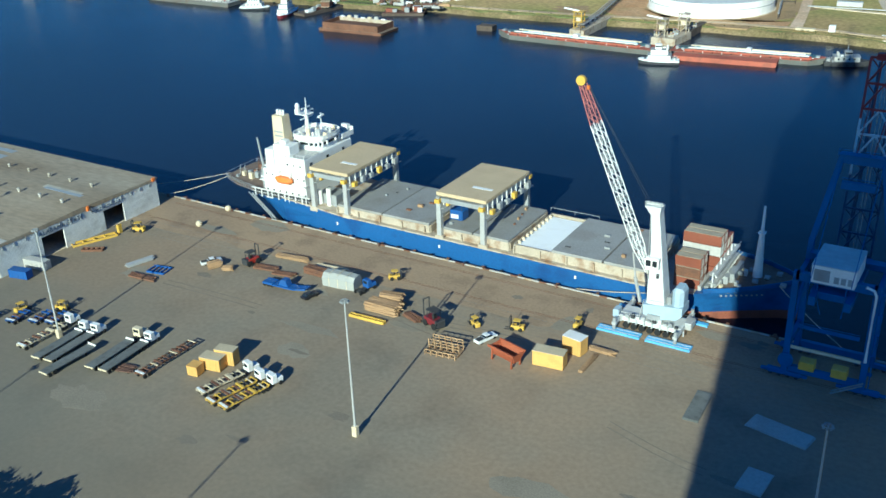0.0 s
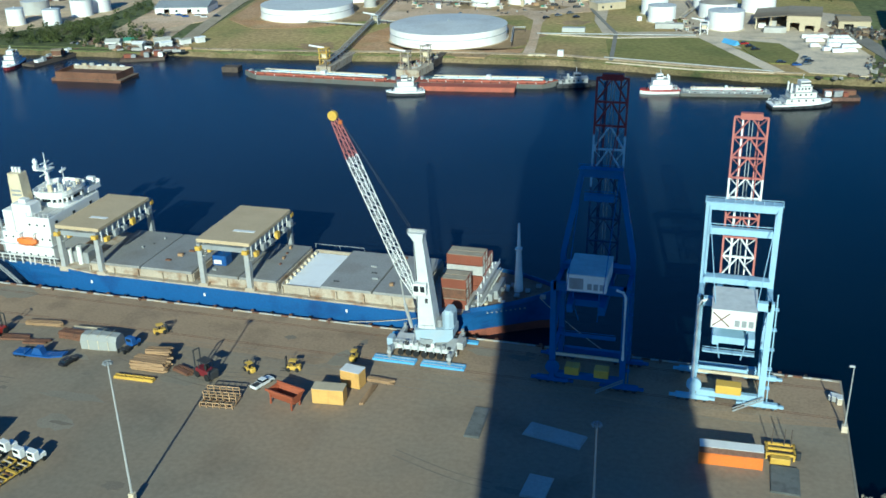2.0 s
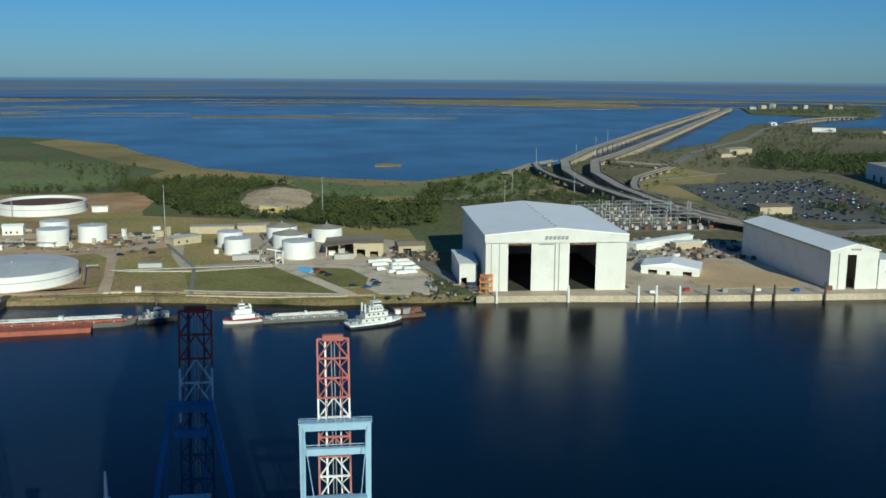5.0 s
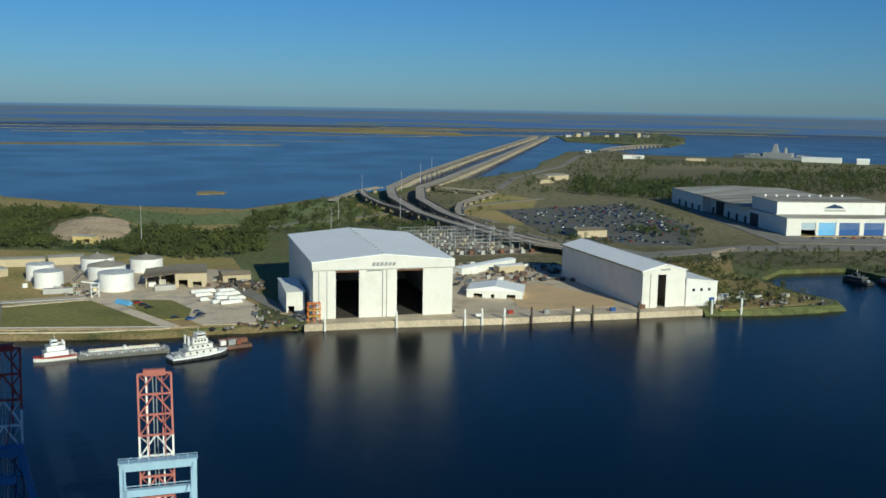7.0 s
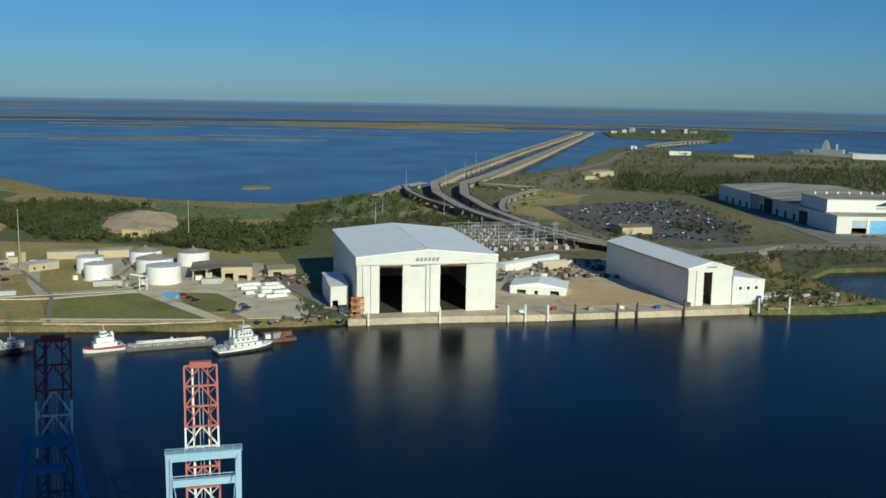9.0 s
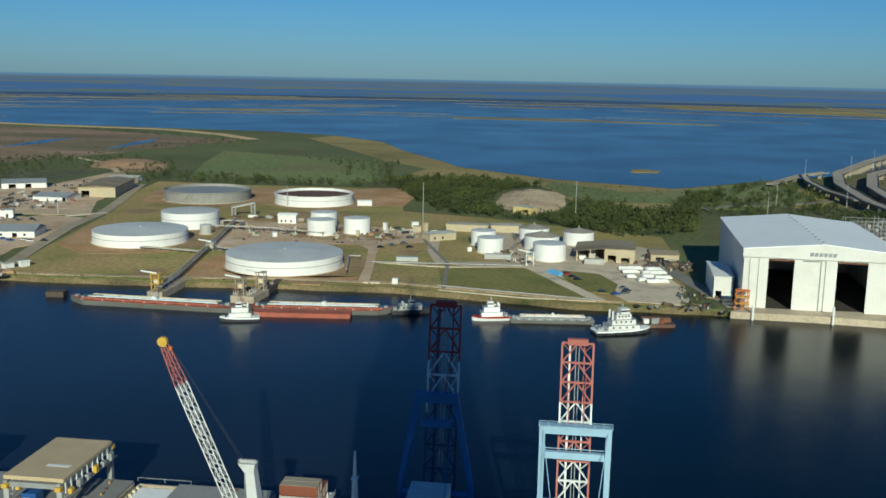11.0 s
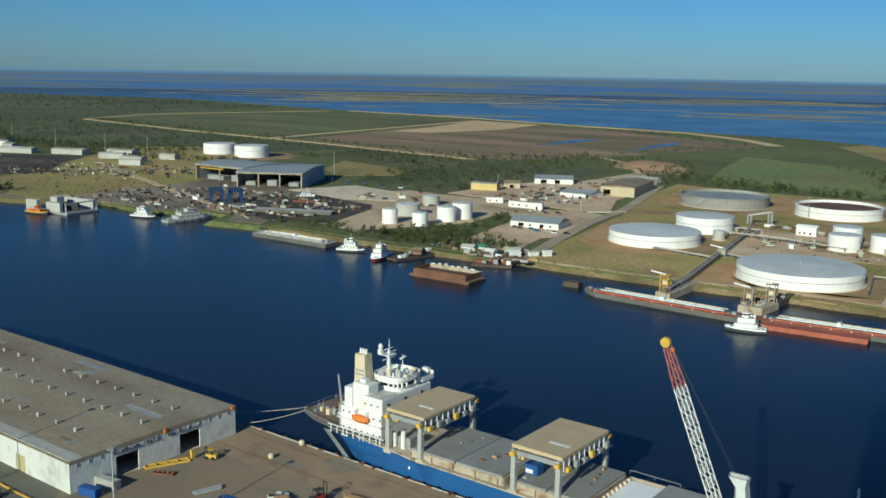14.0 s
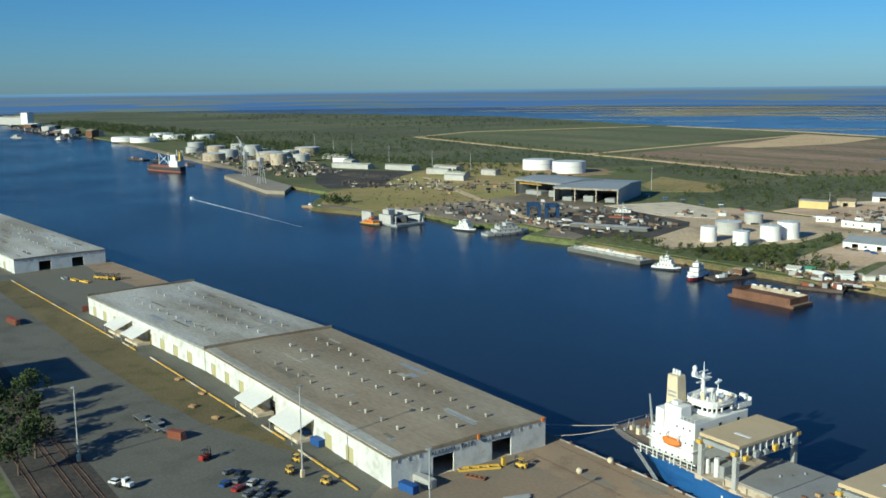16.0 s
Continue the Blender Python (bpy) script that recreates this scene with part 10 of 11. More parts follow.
def road_lamp(x, y, h, label="slender grey roadside lighting column", group="lighting columns by the causeway"):
    o = thing("lighting_column", label, "lamp post", pose(x, y, 0), group=group)
    part("pole", M().cyl(0, 0, 0, h, .3, .16, 8), STEEL, o)
    part("head", M().cyl(0, 0, h - .2, h + .4, .7, .9, 10), GREYSTEEL, o)


for x, y, h in ((260, 1098, 26), (181, 856, 24), (247, 886, 22), (163, 800, 22), (330, 1180, 24), (400, 1330, 24), (470, 1500, 24)):
    road_lamp(x, y, h)
road_lamp(-103.2, 711.5, 30, "tall slender grey lightning mast among the tanks", "masts among the tanks")
road_lamp(-224.9, 772.7, 17, "slender grey mast beside a storage tank", "masts among the tanks")
road_lamp(10, 760, 30, "tall slender grey mast in the woods", "masts among the tanks")
for x, y in ((-1605, 818), (-1465, 782), (-1345, 750), (-1202, 731), (-1075, 721), (-997, 727), (-700, 740)):
    road_lamp(x, y, 23, "slender grey pole behind the repair yard", "poles behind the repair yard")
for x, y in ((-560, 560), (-500, 748), (-380, 690)):
    road_lamp(x, y, 14, "timber utility pole in the works yard", "poles behind the repair yard")


def substation():
    o = thing("electric_substation", "dull grey lattice electric substation gantries with insulators", "substation", pose(212, 672, 0))
    for j in range(6):
        for i in range(10):
            if (i * 3 + j * 5) % 7 == 0:
                continue
            h = 7 + (i * 3 + j * 2) % 8
            part("gantry_post", M().box(i * 8.6, i * 8.6 + .35, j * 19, j * 19 + .35, 0, h), GREYSTEEL, o)
            part("insulator", M().cyl(i * 8.6 + 2.2, j * 19 + .2, 6.0, 8.2, .3, .2, 6), (TANKGREY, RUST, CREAMSTAIN)[(i + j) % 3], o)
            part("base_box", M().cbox(i * 8.6 + 3, i * 8.6 + 5, j * 19 + 4, j * 19 + 6, 0, 1.6 + (i % 3) * .7, .1), (TANKGREY, GREYSTEEL, TANWALL)[(i + 2 * j) % 3], o)
        part("gantry_beam", M().box(0, 77.6, j * 19 + .05, j * 19 + .3, 8.3, 8.6), GREYSTEEL, o)
        part("gantry_beam", M().box(0, 60, j * 19 + .05, j * 19 + .3, 5, 5.25), GREYSTEEL, o)
    for i in range(10):
        part("cross_beam", M().box(i * 8.6 + .05, i * 8.6 + .3, 1, 95, 9.0, 9.2), GREYSTEEL, o)
    for i in range(5):
        part("dead_end_tower", M().beam((8 + i * 16, 30, 0), (9 + i * 16, 30, 17), .5).beam((12 + i * 16, 30, 0), (11 + i * 16, 30, 17), .5).beam((6 + i * 16, 30, 15), (14 + i * 16, 30, 15), .4), GREYSTEEL, o)
    for i in range(10):
        part("transformer", M().cbox(4 + i * 8, 7 + i * 8, -6 + (i * 5) % 4, -3 + (i * 5) % 4, 0, 3, .15), TANKGREY if i % 3 else RUST, o)


substation()


# river structures of the shipyard quay
land("shipyard_quay", [(82, 469), (122, 467.3), (182, 460.3), (247, 456.8), (300, 454.5), (300, 458.4), (247, 460.8), (182, 464.3), (122, 471.3), (84, 473)], -8, .35, YARDCONC, "stained pale concrete shipyard quay edge", "quay")
for x, y, mt, h in ((92.0, 467.4, WHITE, 5), (128.5, 465.7, WHITE, 6), (163.8, 461.8, WHITE, 6), (172.8, 460.7, WHITE, 6), (184.6, 459.3, WHITE, 6), (199.5, 458.4, DARKWOOD, 6), (222.9, 457.1, DARKWOOD, 6), (233.9, 456.5, DARKWOOD, 6), (260.8, 455.2, DARKWOOD, 7), (304.8, 453.2, WHITE, 6), (321.2, 449.4, WHITE, 7)):
    o = thing("mooring_pile", "white-topped steel mooring pile" if mt is WHITE else "dark timber mooring pile", "pile", pose(x, y, 0), group="mooring piles at the shipyard")
    part("shaft", M().cyl(0, 0, -8, h - 1, .6, .6, 10), mt, o)
    part("cap", M().cyl(0, 0, h - 1, h, .62, .2, 10), mt, o)
for i in range(6):
    scr = solid("quay_gear", M().cbox(0, 3, 0, 1.6, 0, 1.4 + (i % 3) * .5, .1), (WHITE, RED, GREYSTEEL, WHITE, BLUE, RUST)[i], ("white", "red", "grey", "white", "blue", "rusty")[i] + " equipment box on the shipyard quay", "equipment", pose(172 + i * 19, 468 - i * 1.3 + (i % 2) * 3, .1))


def scaffold_tower(x, y):
    o = thing("scaffold_tower", "orange and yellow steel scaffold tower at the hall corner", "scaffold", pose(x, y, 0))
    for a in (0, 3, 6):
        for b in (0, 3.2):
            part("upright", M().box(a, a + .3, b, b + .3, 0, 10), ORANGE, o)
    for z in (3.2, 6.4, 9.6):
        part("deck", M().box(-.2, 6.5, -.2, 3.7, z, z + .3), YELLOW if z < 7 else ORANGE, o)
        part("guard_rail", M().box(-.2, 6.5, -.2, -.1, z + 1, z + 1.15), ORANGE, o)
    for i in range(3):
        part("brace", M().beam((0, 0, i * 3.2), (6, 0, i * 3.2 + 3.2), .2), RUST, o)


scaffold_tower(84.8, 473.4)


# oil jetty, pipe racks and loading arms
def pipe_rack(pts, z, label, w=3.0):
    o = thing("pipe_rack", label, "pipe rack", pose(0, 0, 0))
    for (x0, y0), (x1, y1) in zip(pts, pts[1:]):
        d = Vector((x1 - x0, y1 - y0)).normalized()
        n = Vector((-d.y, d.x))
        for k in (-1, -.3, .3, 1):
            part("pipe", M().rod((x0 + n.x * w / 2 * k, y0 + n.y * w / 2 * k, z), (x1 + n.x * w / 2 * k, y1 + n.y * w / 2 * k, z), .28, n=6), (STEEL, CREAMSTAIN, TANWALL, CREAM)[int((k + 1) * 1.5)], o)
        L = math.hypot(x1 - x0, y1 - y0)
        for i in range(int(L / 7) + 1):
            p = (x0 + d.x * i * 7, y0 + d.y * i * 7)
            part("trestle", M().beam((p[0] - n.x * w * .6, p[1] - n.y * w * .6, z - .4), (p[0] + n.x * w * .6, p[1] + n.y * w * .6, z - .4), .4).beam((*p, -5), (*p, z - .4), .4), DARKWOOD, o)


pipe_rack([(-198, 452), (-201, 480), (-214, 556), (-229, 641)], 3.4, "elevated pipe rack from the jetty to the tanks")
pipe_rack([(-214, 572), (-189, 565)], 2.2, "elevated pipe rack between the tanks", 2)
pipe_rack([(-258, 566), (-216, 558)], 1.6, "low white pipe pair beside the tank", 3)
pipe_rack([(-262, 648), (-201, 648), (-160, 636)], 3, "low pipe rack behind the large tank", 2.4)
pipe_rack([(-262, 676), (-229, 676), (-224, 650)], 2.4, "green-grey pipe rack in the pump yard", 3)
pipe_rack([(-229, 641), (-240, 690)], 2.6, "low pipe rack beside the white tanks", 2.4)
pipe_rack([(-110, 552), (-72, 555), (-22, 560)], .9, "low white pipeline along the lawn", .8)
pipe_rack([(-64, 497), (18, 480)], .7, "low white pipeline along the river bank", .5)
pipe_rack([(-117, 516), (-125, 557), (-118, 558)], 3, "bent white pipe standing beside the large tank", .6)
pipe_rack([(-22, 565), (-12, 600)], 2.4, "pipe rack among the small tanks", 1.6)
pipe_rack([(-33, 606), (-28, 640), (-33, 668)], 2.2, "pipe rack between the small tanks", 2.4)


def pipe_gantry(x, y, rz):
    """Two braced steel towers with pipes sloping up from one to the other."""
    o = thing("pipe_gantry", "pale grey steel pipe gantry behind the tanks", "gantry", pose(x, y, .2, 0, 0, rz))
    for x0, h in ((0, 7.5), (15, 11)):
        for a in (0, 2.6):
            for b in (0, 2.6):
                part("post", M().box(x0 + a, x0 + a + .4, b, b + .4, 0, h), STEEL, o)
        for k in range(1, 4):
            part("platform", M().box(x0 - .2, x0 + 3.2, -.2, 3.2, h * k / 3 - .2, h * k / 3), TANKGREY, o)
    for b in (.3, 1.1, 1.9, 2.7):
        part("pipe", M().rod((1, b, 6.6), (17, b, 10.2), .34, n=8), (WHITE, TANKGREY, CREAM, WHITE)[int(b)], o)
    part("walkway", M().loft([[(1, -1, 7.6), (1, 3.6, 7.6), (1, 3.6, 7.8), (1, -1, 7.8)], [(17, -1, 11), (17, 3.6, 11), (17, 3.6, 11.2), (17, -1, 11.2)]]), TANKGREY, o)


pipe_gantry(-251, 711, 3)


def pump_set(x, y, rz, label):
    """A pump with its motor, valves and risers on a concrete plinth."""
    o = thing("pump_set", label, "pump", pose(x, y, .3, 0, 0, rz), group="pump sets in the tank farm")
    part("plinth", M().cbox(-2.4, 2.4, -1.1, 1.1, 0, .4, .05), CONCRETE, o)
    part("motor", M().rod((-1.8, 0, 1), (-.2, 0, 1), .55, n=10), GREEN, o)
    part("pump_casing", M().cyl(.7, 0, .4, 1.6, .7, n=12), GREYSTEEL, o)
    for k in (-.7, .7):
        rs = part("riser", M().rod((1.2, k, .5), (1.2, k, 2.6), .18, n=8), WHITE, o)
        part("hand_wheel", M().cyl(1.2, k, 2.6, 2.72, .45, n=10), RED, rs)
    part("pipe_header", M().rod((1.2, -2.2, 2.3), (1.2, 2.2, 2.3), .22, n=8), CREAM, o)


for i, (x, y) in enumerate(((-236, 664), (-226, 668), (-244, 668), (-218, 656), (-212, 640), (-206, 630), (-186, 660), (-150, 632), (-153, 640), (-123, 640), (-112, 668), (-104, 664), (-100, 650), (-120, 676), (-40, 618), (-30, 598), (-28, 574), (-36, 584), (-182, 640), (-196, 656))):
    pump_set(x, y, i * 41, "small pump with white risers and red valve wheels")
for i, (x, y, L, W, H) in enumerate(((-104, 668, 6, 5, 4), (-108, 690, 5, 4, 3.4), (-96, 672, 3, 3, 6), (-124, 672, 2.5, 2.5, 5), (-137, 642, 2.2, 2.2, 3.6), (-190, 628, 5, 3, 2.6))):
    solid("pump_hut", M().cbox(0, L, 0, W, 0, H, .1).cbox(-.2, L + .2, -.2, W + .2, H, H + .2, .05).box(L * .3, L * .3 + 1, -.05, 0, 0, 2), (TANWALL, WHITE)[i % 2], ("small tan pump hut in the tank yard", "small white instrument hut in the tank yard")[i % 2], "hut", pose(x, y, .3, 0, 0, i * 23))


def loading_tower(x, y, h, mat, label):
    o = thing("loading_tower", label, "loading tower", pose(x, y, 0))
    for a in (-2, 2):
        for b in (-2, 2):
            part("leg", M().box(a - .2, a + .2, b - .2, b + .2, -6, h), mat, o)
    for z in (h * .45, h * .75, h):
        part("platform", M().box(-2.6, 2.6, -2.6, 2.6, z - .2, z), mat, o)
    for a, b in (((-2, -2), (2, -2)), ((2, 2), (-2, 2))):
        part("brace", M().beam((*a, 0), (*b, h * .45), .2), mat, o)
    part("loading_arm", M().rod((0, 0, h), (-7, -3, h + 1.6), .45, n=8), WHITE, o)
    part("control_hut", M().cbox(-1.2, 1.2, -1.2, 1.2, h * .45, h * .45 + 2.2, .1), CREAM, o)


loading_tower(-201, 457, 9, YELLOW, "yellow steel loading tower with a white arm")
loading_tower(-157, 456, 9, CREAMSTAIN, "stained tan steel loading tower on the jetty")
loading_tower(-150, 467, 10, CREAMSTAIN, "stained tan steel loading tower on the jetty")
loading_tower(-214, 568, 6, STEEL, "grey pipe tower beside the tanks")
loading_tower(-18, 566, 8, WHITE, "white pipe tower beside the lawn")
land("jetty_1", [(-161, 452), (-149, 452), (-147, 470), (-154, 470)], -6, .5, CREAMSTAIN, "stained tan oil jetty deck", "jetty")
land("jetty_2", [(-204, 452), (-196, 452), (-196, 488), (-204, 488)], -6, .5, CREAMSTAIN, "stained tan oil jetty deck", "jetty")
land("jetty_3", [(-153, 470), (-148, 470), (-147, 496), (-151, 496)], -6, .4, DARKWOOD, "dark timber trestle of the oil jetty", "jetty")
for i, (x, y) in enumerate(((-159, 454), (-152, 454.5), (-151, 459.5), (-157, 461), (-153, 463), (-150, 474), (-149, 480))):
    o = thing("valve_station", "stained steel valve station on the oil jetty", "valves", pose(x, y, .4, 0, 0, i * 37), group="valve stations on the jetty")
    part("manifold", M().rod((-1.4, 0, .9), (1.4, 0, .9), .3, n=8), (CREAMSTAIN, STEEL, WHITE)[i % 3], o)
    for k in (-1, 0, 1):
        v = part("riser", M().rod((k, 0, -.2), (k, 0, 1.8 + (i + k) % 2), .2, n=8), (GREYSTEEL, CREAM)[i % 2], o)
        part("hand_wheel", M().cyl(k, 0, 1.9 + (i + k) % 2, 2.0 + (i + k) % 2, .45, n=10), RED if k else YELLOW, v)
for i, (x, y, L, W, H) in enumerate(((-97, 560, 13, 4, 2.5), (-46, 578, 16, 4, 3), (14, 575, 12, 4, 3), (-88, 496, 3, 3, 3), (-103, 494, 9, 3, 1))):
    solid(("storage_shed", "storage_shed", "storage_shed", "pump_box", "timber_baulk")[i], M().cbox(0, L, 0, W, 0, H, .1).box(L * .4, L * .4 + 1, -.05, 0, 0, H * .8), (STEEL, TANKGREY, TANKGREY, WHITE, CREAM)[i], ("low grey storage shed beside the road", "long grey box shed by the small tanks", "long grey box shed by the small tanks", "white pump box near the bank", "pale timber pile near the bank")[i], ("shed", "shed", "shed", "pump", "pile")[i], pose(x, y, .3, 0, 0, 4))
solid("covered_boat", M().loft([[(0, 0, 0), (0, 4, 0), (0, 2, 2.2)], [(11, 0, 0), (11, 4, 0), (11, 2, 2.4)]]), CYAN, "pale blue tarpaulin-covered boat beside the lane", "boat", pose(-8, 545, .3, 0, 0, -50))


# spoil mound, island fort ship museum, far towers
def mound(x, y, rx, ry, h, mat, label, seed):
    rnd = random.Random(seed)
    m = M()
    n = 28
    rings = []
    for f, z in ((1, -.2), (.8, .35), (.55, .8), (.25, 1)):
        rings.append([(rx * f * math.cos(a) * rnd.uniform(.9, 1.08), ry * f * math.sin(a) * rnd.uniform(.9, 1.08), h * z * rnd.uniform(.9, 1.1)) for a in [2 * math.pi * i / n for i in range(n)]])
    m.loft(rings)
    solid("spoil_mound", m, mat, label, "mound", pose(x, y, 0))


mound(-28, 872, 34, 92, 5, DIRT, "bare grey-tan spoil mound in the woods", 1)
mound(-500, 1070, 44, 50, 6, REDDIRT, "bare reddish spoil mound of earth", 2)
mound(-1050, 600, 60, 30, 4, COAL, "long black coal heap", 3)
mound(-980, 560, 40, 24, 3.5, COAL, "black coal heap in the yard", 4)


def battleship():
    o = thing("museum_battleship", "grey museum battleship moored behind a white shed", "ship", pose(1345, 1950, WATER_Z, 0, 0, -52))
    part("hull", M().loft([[(a, -b, 0), (a, b, 0), (a, b * 1.05, z), (a, -b * 1.05, z)] for a, b, z in ((0, 2, 9), (30, 12, 8), (100, 16, 7), (170, 13, 7), (205, 5, 8))]), GREYSTEEL, o)
    part("superstructure", M().cbox(70, 135, -10, 10, 7, 16, .6), GREYSTEEL, o)
    part("tower", M().loft([[(88, -6, 16), (104, -6, 16), (104, 6, 16), (88, 6, 16)], [(93, -2, 36), (99, -2, 36), (99, 2, 36), (93, 2, 36)]]), GREYSTEEL, o)
    part("funnel", M().cyl(118, 0, 16, 28, 4, 3.4, 12), GREYSTEEL, o)
    for a in (45, 60, 150):
        t = part("gun_turret", M().cbox(a - 6, a + 6, -6, 6, 8, 12.5, .8), GREYSTEEL, o)
        for b in (-2.5, 0, 2.5):
            part("gun_barrel", M().rod((a + (-6 if a < 100 else 6), b, 10.6), (a + (-20 if a < 100 else 20), b, 12), .5), GREYSTEEL, t)


battleship()
building(1372, 1742, 78, 22, 9, -46, "long white museum shed beside the battleship", WHITE, ROOFWHITE, 2)
building(1438, 1652, 24, 18, 8, -40, "white museum hall by the water", WHITE, ROOFWHITE, 4)
building(1010, 1860, 44, 16, 7, -25, "long white park building on the spit", WHITE, ROOFWHITE, 1.5)
building(1120, 1790, 40, 12, 5, -28, "low pale park shed on the spit", TANWALL, ROOFPALE, 1)
building(1040, 2100, 16, 10, 5, 10, "small white house by the water", WHITE, ROOFWHITE, 2)
for i in range(7):
    building(1480 + i * 60, 3150 + (i * 37) % 90, 22, 14, 7 + (i % 3) * 4, 20 * i, "far pale building on the causeway spit", (TANKGREY, TANWALL)[i % 2], ROOFPALE, 2)


def dock_crane(x, y, h, label):
    o = thing("yard_crane", label, "crane", pose(x, y, 0))
    for a, b in ((-4, -4), (4, -4), (4, 4), (-4, 4)):
        part("leg", M().beam((a, b, -4), (a * .3, b * .3, h * .6), .7), STEEL, o)
    part("cab", M().cbox(-3, 3, -3, 3, h * .6, h * .6 + 4, .3), STEEL, o)
    part("jib", M().beam((2, 0, h * .6 + 3), (-14, -2, h), .9), STEEL, o)
    part("jib_stay", M().beam((-1, 0, h * .6 + 4), (-14, -2, h), .3), STEEL, o)


dock_crane(-1124, 478, 44, "grey portal crane on a finger pier"), dock_crane(-1030, 456, 43, "grey portal crane on a finger pier"), dock_crane(-1371, 578, 36, "grey portal crane behind the pier")
land("finger_pier", [(-1165, 470), (-1149, 459), (-958, 428), (-936, 440), (-981, 470), (-1160, 496)], -7, .6, BRIDGECONC, "pale concrete finger pier", "pier")


def bank_slope(pts, mat, label, run=6.0):
    """A low sloping bank between the land's edge and the water."""
    m, rings = M(), []
    for i, (x, y) in enumerate(pts):
        a, b = Vector(pts[max(0, i - 1)]), Vector(pts[min(len(pts) - 1, i + 1)])
        d = (b - a).normalized()
        n = Vector((d.y, -d.x)) * run
        rings.append([(x - n.x * .3, y - n.y * .3, -.5), (x - n.x * .3, y - n.y * .3, .03), (x + n.x * .35, y + n.y * .35, -1.2), (x + n.x, y + n.y, -3.15), (x + n.x, y + n.y, -4)])
    solid("bank_slope", m.loft(rings), mat, label, "river bank", kind="structure")


def fine_bank(pts, step, wob, seed):
    rnd = random.Random(seed)
    out = []
    for (x0, y0), (x1, y1) in zip(pts, pts[1:]):
        k = max(1, int(math.hypot(x1 - x0, y1 - y0) / step))
        out += [(x0 + (x1 - x0) * i / k + rnd.uniform(-wob, wob), y0 + (y1 - y0) * i / k + rnd.uniform(-wob, wob)) for i in range(k)]
    return out + [pts[-1]]


bank_slope(fine_bank([(-506, 461), (-310, 470), (-303, 480), (-271, 478), (-218, 481), (-149, 488), (-85, 491), (-59, 486), (-13, 478), (8, 473), (30, 474), (65, 475), (80, 474)], 6, .8, 1), BANK, "low sandy and grassy river bank", 2.2)
bank_slope(fine_bank([(-830, 420), (-797, 404), (-740, 424), (-712, 450)], 9, 1.2, 2), VERGE, "low grassy bank of the river point", 4)
bank_slope(fine_bank([(-562, 478), (-549, 450), (-506, 461)], 8, 1.0, 3), EARTH, "low scrubby river bank", 4)
bank_slope(fine_bank([(302, 457), (336, 449), (386, 448), (394, 462), (386, 495), (396, 535)], 9, 1.0, 4), EARTH, "low scrubby bank of the grassy point", 4)
bank_slope(fine_bank([(-2069, 595), (-1400, 534), (-1180, 520)], 25, 3, 5), YARDEARTH, "low dirt bank upriver", 9)


# heaps of small gear that nobody could count, one object a yard
def yard_clutter(poly, count, big, seed, label, z=.3):
    rnd = random.Random(seed)
    xs, ys = [p[0] for p in poly], [p[1] for p in poly]
    m, k = M(), 0
    while k < count:
        x, y = rnd.uniform(min(xs), max(xs)), rnd.uniform(min(ys), max(ys))
        if not inside(x, y, poly):
            continue
        k += 1
        L, W, H, a = rnd.uniform(.8, 3.6) * big, rnd.uniform(.6, 1.6) * big, rnd.uniform(.4, 1.7) * big, rnd.uniform(0, 3.14)
        c, q = math.cos(a), math.sin(a)
        if rnd.random() < .2:
            m.rod((x, y, z + H * .5), (x + c * L * 1.6, y + q * L * 1.6, z + H * .5), H * .4, n=8)
        else:
            def pt(u, v, w):
                return (x + c * u - q * v, y + q * u + c * v, z + w)
            t = rnd.uniform(.6, 1)
            m.loft([[pt(0, 0, -.2), pt(L, 0, -.2), pt(L, W, -.2), pt(0, W, -.2)], [pt(0, W * (1 - t) / 2, H), pt(L * t, W * (1 - t) / 2, H * rnd.uniform(.6, 1)), pt(L * t, W * t, H), pt(0, W * t, H * rnd.uniform(.6, 1))]])
    solid("yard_clutter", m, CLUTTER, label, "gear", kind="stuff")


yard_clutter([(-735, 440), (-650, 462), (-620, 460), (-590, 490), (-545, 470), (-505, 480), (-505, 575), (-620, 600), (-700, 590), (-745, 500)], 300, 1.6, 1, "scattered machinery, plate and gear of the repair yard")
yard_clutter([(-360, 476), (-300, 474), (-305, 500), (-345, 505), (-385, 490)], 110, 1.4, 2, "piled gear behind the timber docks")
yard_clutter([(-1640, 560), (-1300, 520), (-1180, 505), (-1060, 510), (-1100, 600), (-1300, 650), (-1600, 660)], 420, 2.4, 3, "dark industrial gear and heaps along the upriver bank")
yard_clutter([(-2960, 560), (-2300, 545), (-2280, 570), (-2900, 640)], 200, 5.0, 4, "dark gear along the upriver quay")
yard_clutter([(-930, 500), (-830, 560), (-780, 600), (-850, 680), (-980, 610), (-985, 530)], 150, 1.6, 5, "loose gear at the edge of the coal yard")
yard_clutter([(176, 552), (204, 548), (215, 560), (250, 556), (300, 560), (300, 610), (210, 630), (180, 600)], 200, 1.3, 6, "building materials stacked behind the tent shed")
yard_clutter([(50, 566), (74, 560), (80, 590), (52, 610)], 110, 1.3, 7, "stacked goods and skips beside the store")
yard_clutter([(-480, 690), (-390, 700), (-400, 770), (-430, 880), (-470, 900)], 120, 1.5, 8, "loose gear round the workshops")
yard_clutter([(-225, 612), (-215, 640), (-190, 664), (-120, 684), (-95, 650), (-115, 622), (-130, 614), (-190, 606)], 70, .8, 11, "small fittings and drums in the pump yard")
yard_clutter([(-44, 578), (-20, 566), (-24, 600), (-40, 600)], 40, .8, 12, "dark fittings among the small tanks")
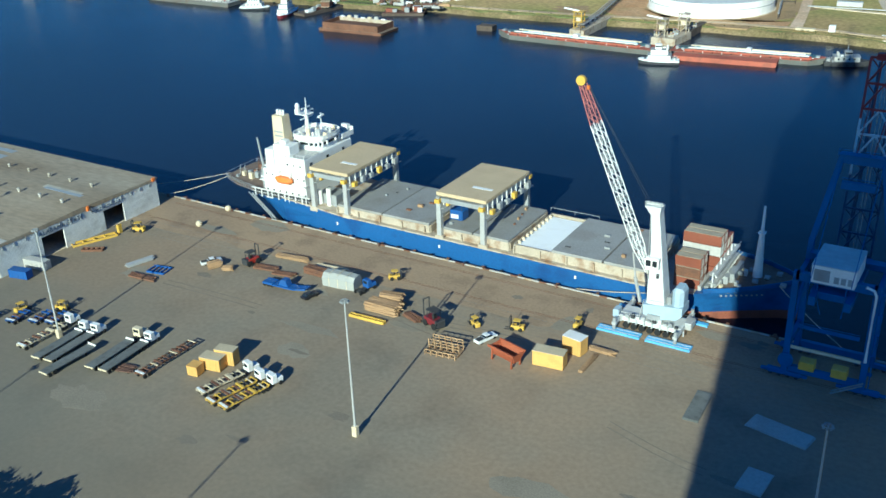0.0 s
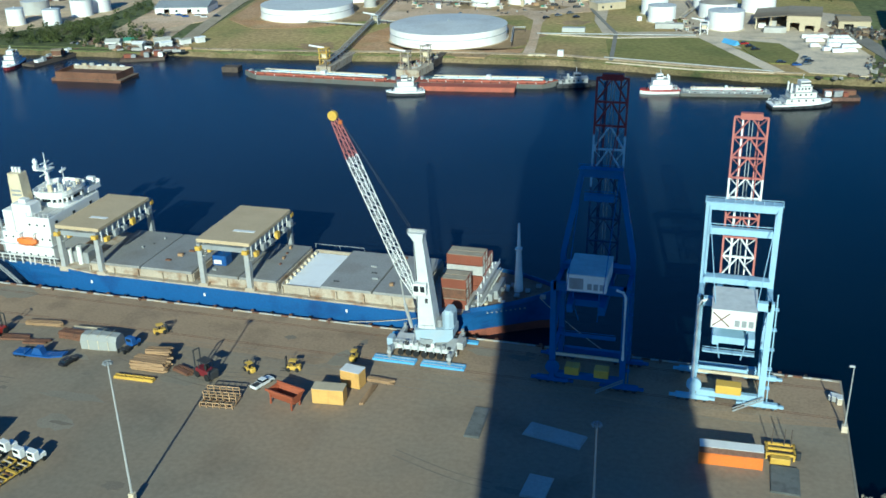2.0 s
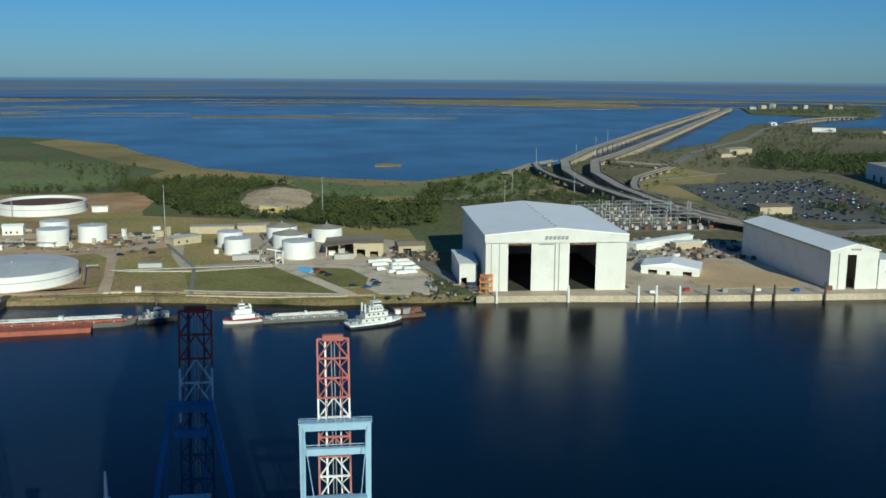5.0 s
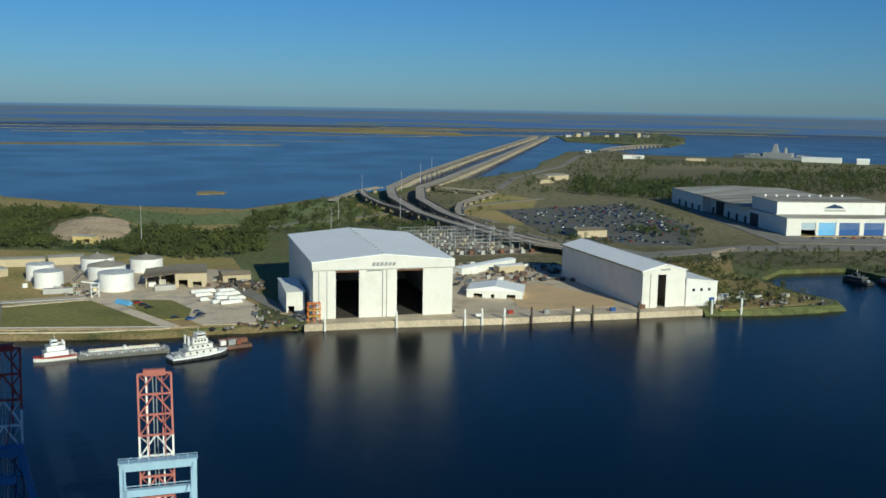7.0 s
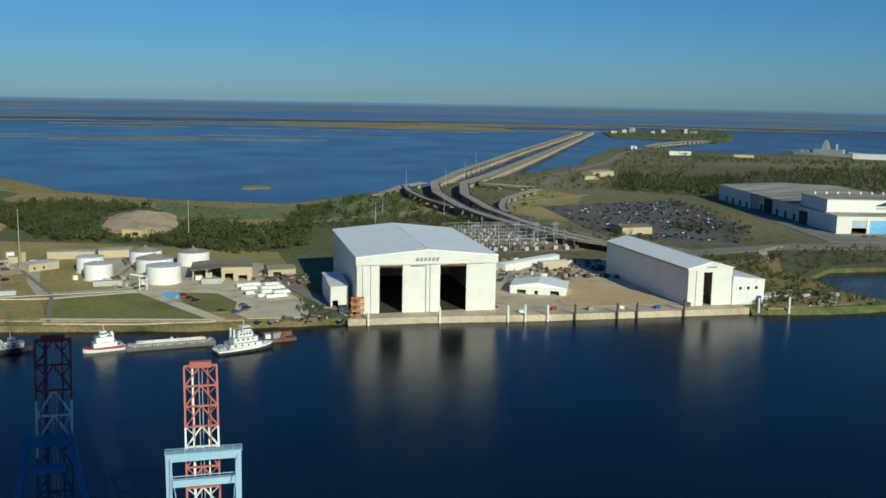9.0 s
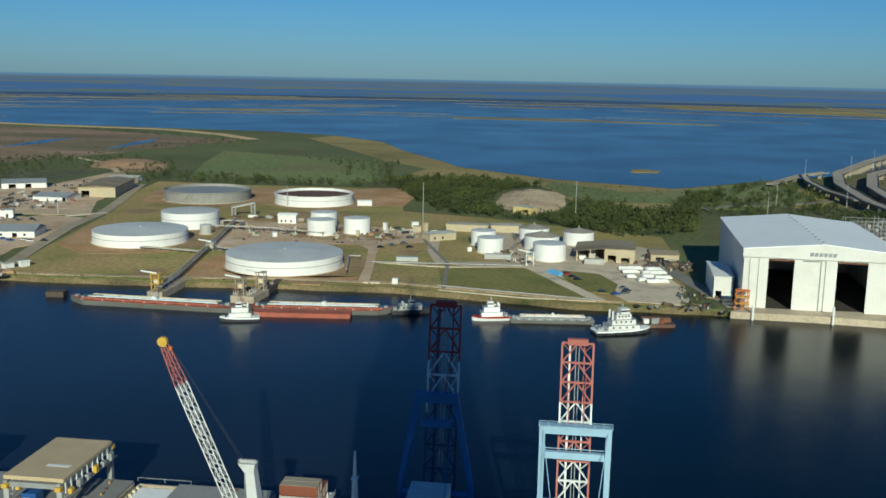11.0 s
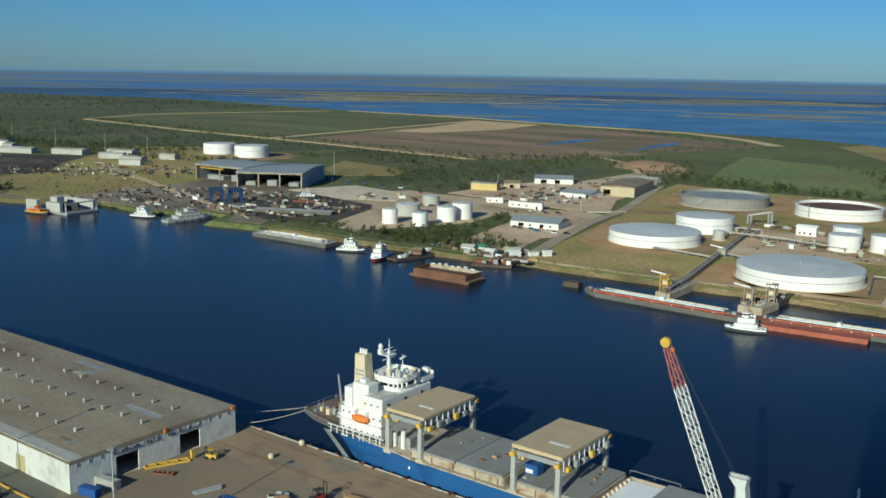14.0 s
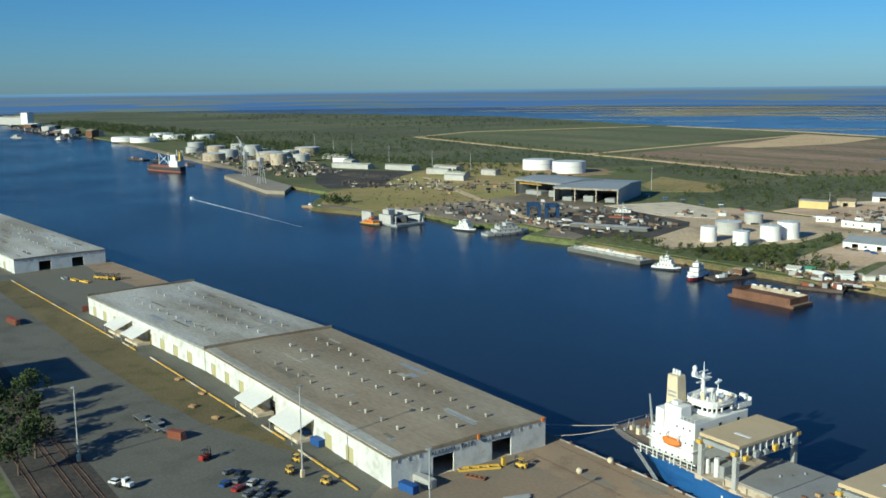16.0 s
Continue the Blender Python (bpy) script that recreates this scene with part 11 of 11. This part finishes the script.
yard_clutter([(34, 470), (80, 464), (84, 500), (62, 520), (58, 480)], 60, 1.0, 9, "small gear along the gravel lane")
yard_clutter([(300, 452), (388, 450), (384, 470), (306, 474)], 60, 1.1, 10, "small gear along the shipyard bank")


def worn_patch(x, y, r0, r1, seed):
    rnd = random.Random(seed)
    pts = []
    for i in range(26):
        a = 2 * math.pi * i / 26
        r = rnd.uniform(r0, r1) * (1.12 if math.cos(a) > .2 else 1)
        pts.append((x + r * math.cos(a), y + r * math.sin(a)))
    land("worn_patch_%d" % seed, pts, -.5, .16 + .003 * seed, WORNEARTH, "worn bare earth round a storage tank", "ground cover")


for i, (x, y, r) in enumerate(((-157.8, 535.5, 33.4), (-271, 593.9, 30), (-263.6, 660.3, 20.1), (-305.3, 805.7, 36.8), (-210.9, 805.6, 33.1), (-164.2, 655, 14), (-141.7, 657.5, 9.2), (-930, 815, 50))):
    worn_patch(x, y, r + 5, r + 19, i + 1)
for i, (x, y, r) in enumerate(((-225, 500, 10), (-120, 640, 12), (-190, 735, 26), (-330, 720, 14), (-95, 590, 9))):
    worn_patch(x, y, r * .6, r * 1.2, i + 10)


# stains and wear of the yard, each with an outline of its own
rs = random.Random(44)
for i in range(34):
    x, y = rs.uniform(-205, -20), rs.uniform(100, 190)
    rx, ry = rs.uniform(.8, 3.5), rs.uniform(.5, 1.8)
    dark = i % 3 != 0
    if not dark:
        rx, ry = rx * 3, ry * 2.4
    pts = [(x + rx * rs.uniform(.6, 1.1) * math.cos(a), y + ry * rs.uniform(.6, 1.1) * math.sin(a)) for a in [2 * math.pi * k / 16 for k in range(16)]]
    solid("yard_stain", M().prism(pts, -.3, .0062 + i * .0003), OILSTAIN if dark else PALEWEAR, "dark oil stain on the yard" if dark else "worn pale patch of the yard", "stain", kind="structure")
for i in range(4):
    x, y, a = rs.uniform(-190, -50), rs.uniform(140, 172), rs.uniform(-.25, .25)
    L = rs.uniform(14, 34)
    for k in (0, 1.9):
        pts = [(x + f * L, y + k + math.sin(f * 1.6 + a) * L * a, .02) for f in [q / 10 for q in range(11)]]
        m = M().loft([[(p[0], p[1], -.1), (p[0], p[1] + .28, -.1), (p[0], p[1] + .28, .0175 + i * .0004), (p[0], p[1], .0175 + i * .0004)] for p in pts])
        solid("tyre_mark", m, OILSTAIN, "faint dark tyre mark on the yard", "stain", kind="structure")
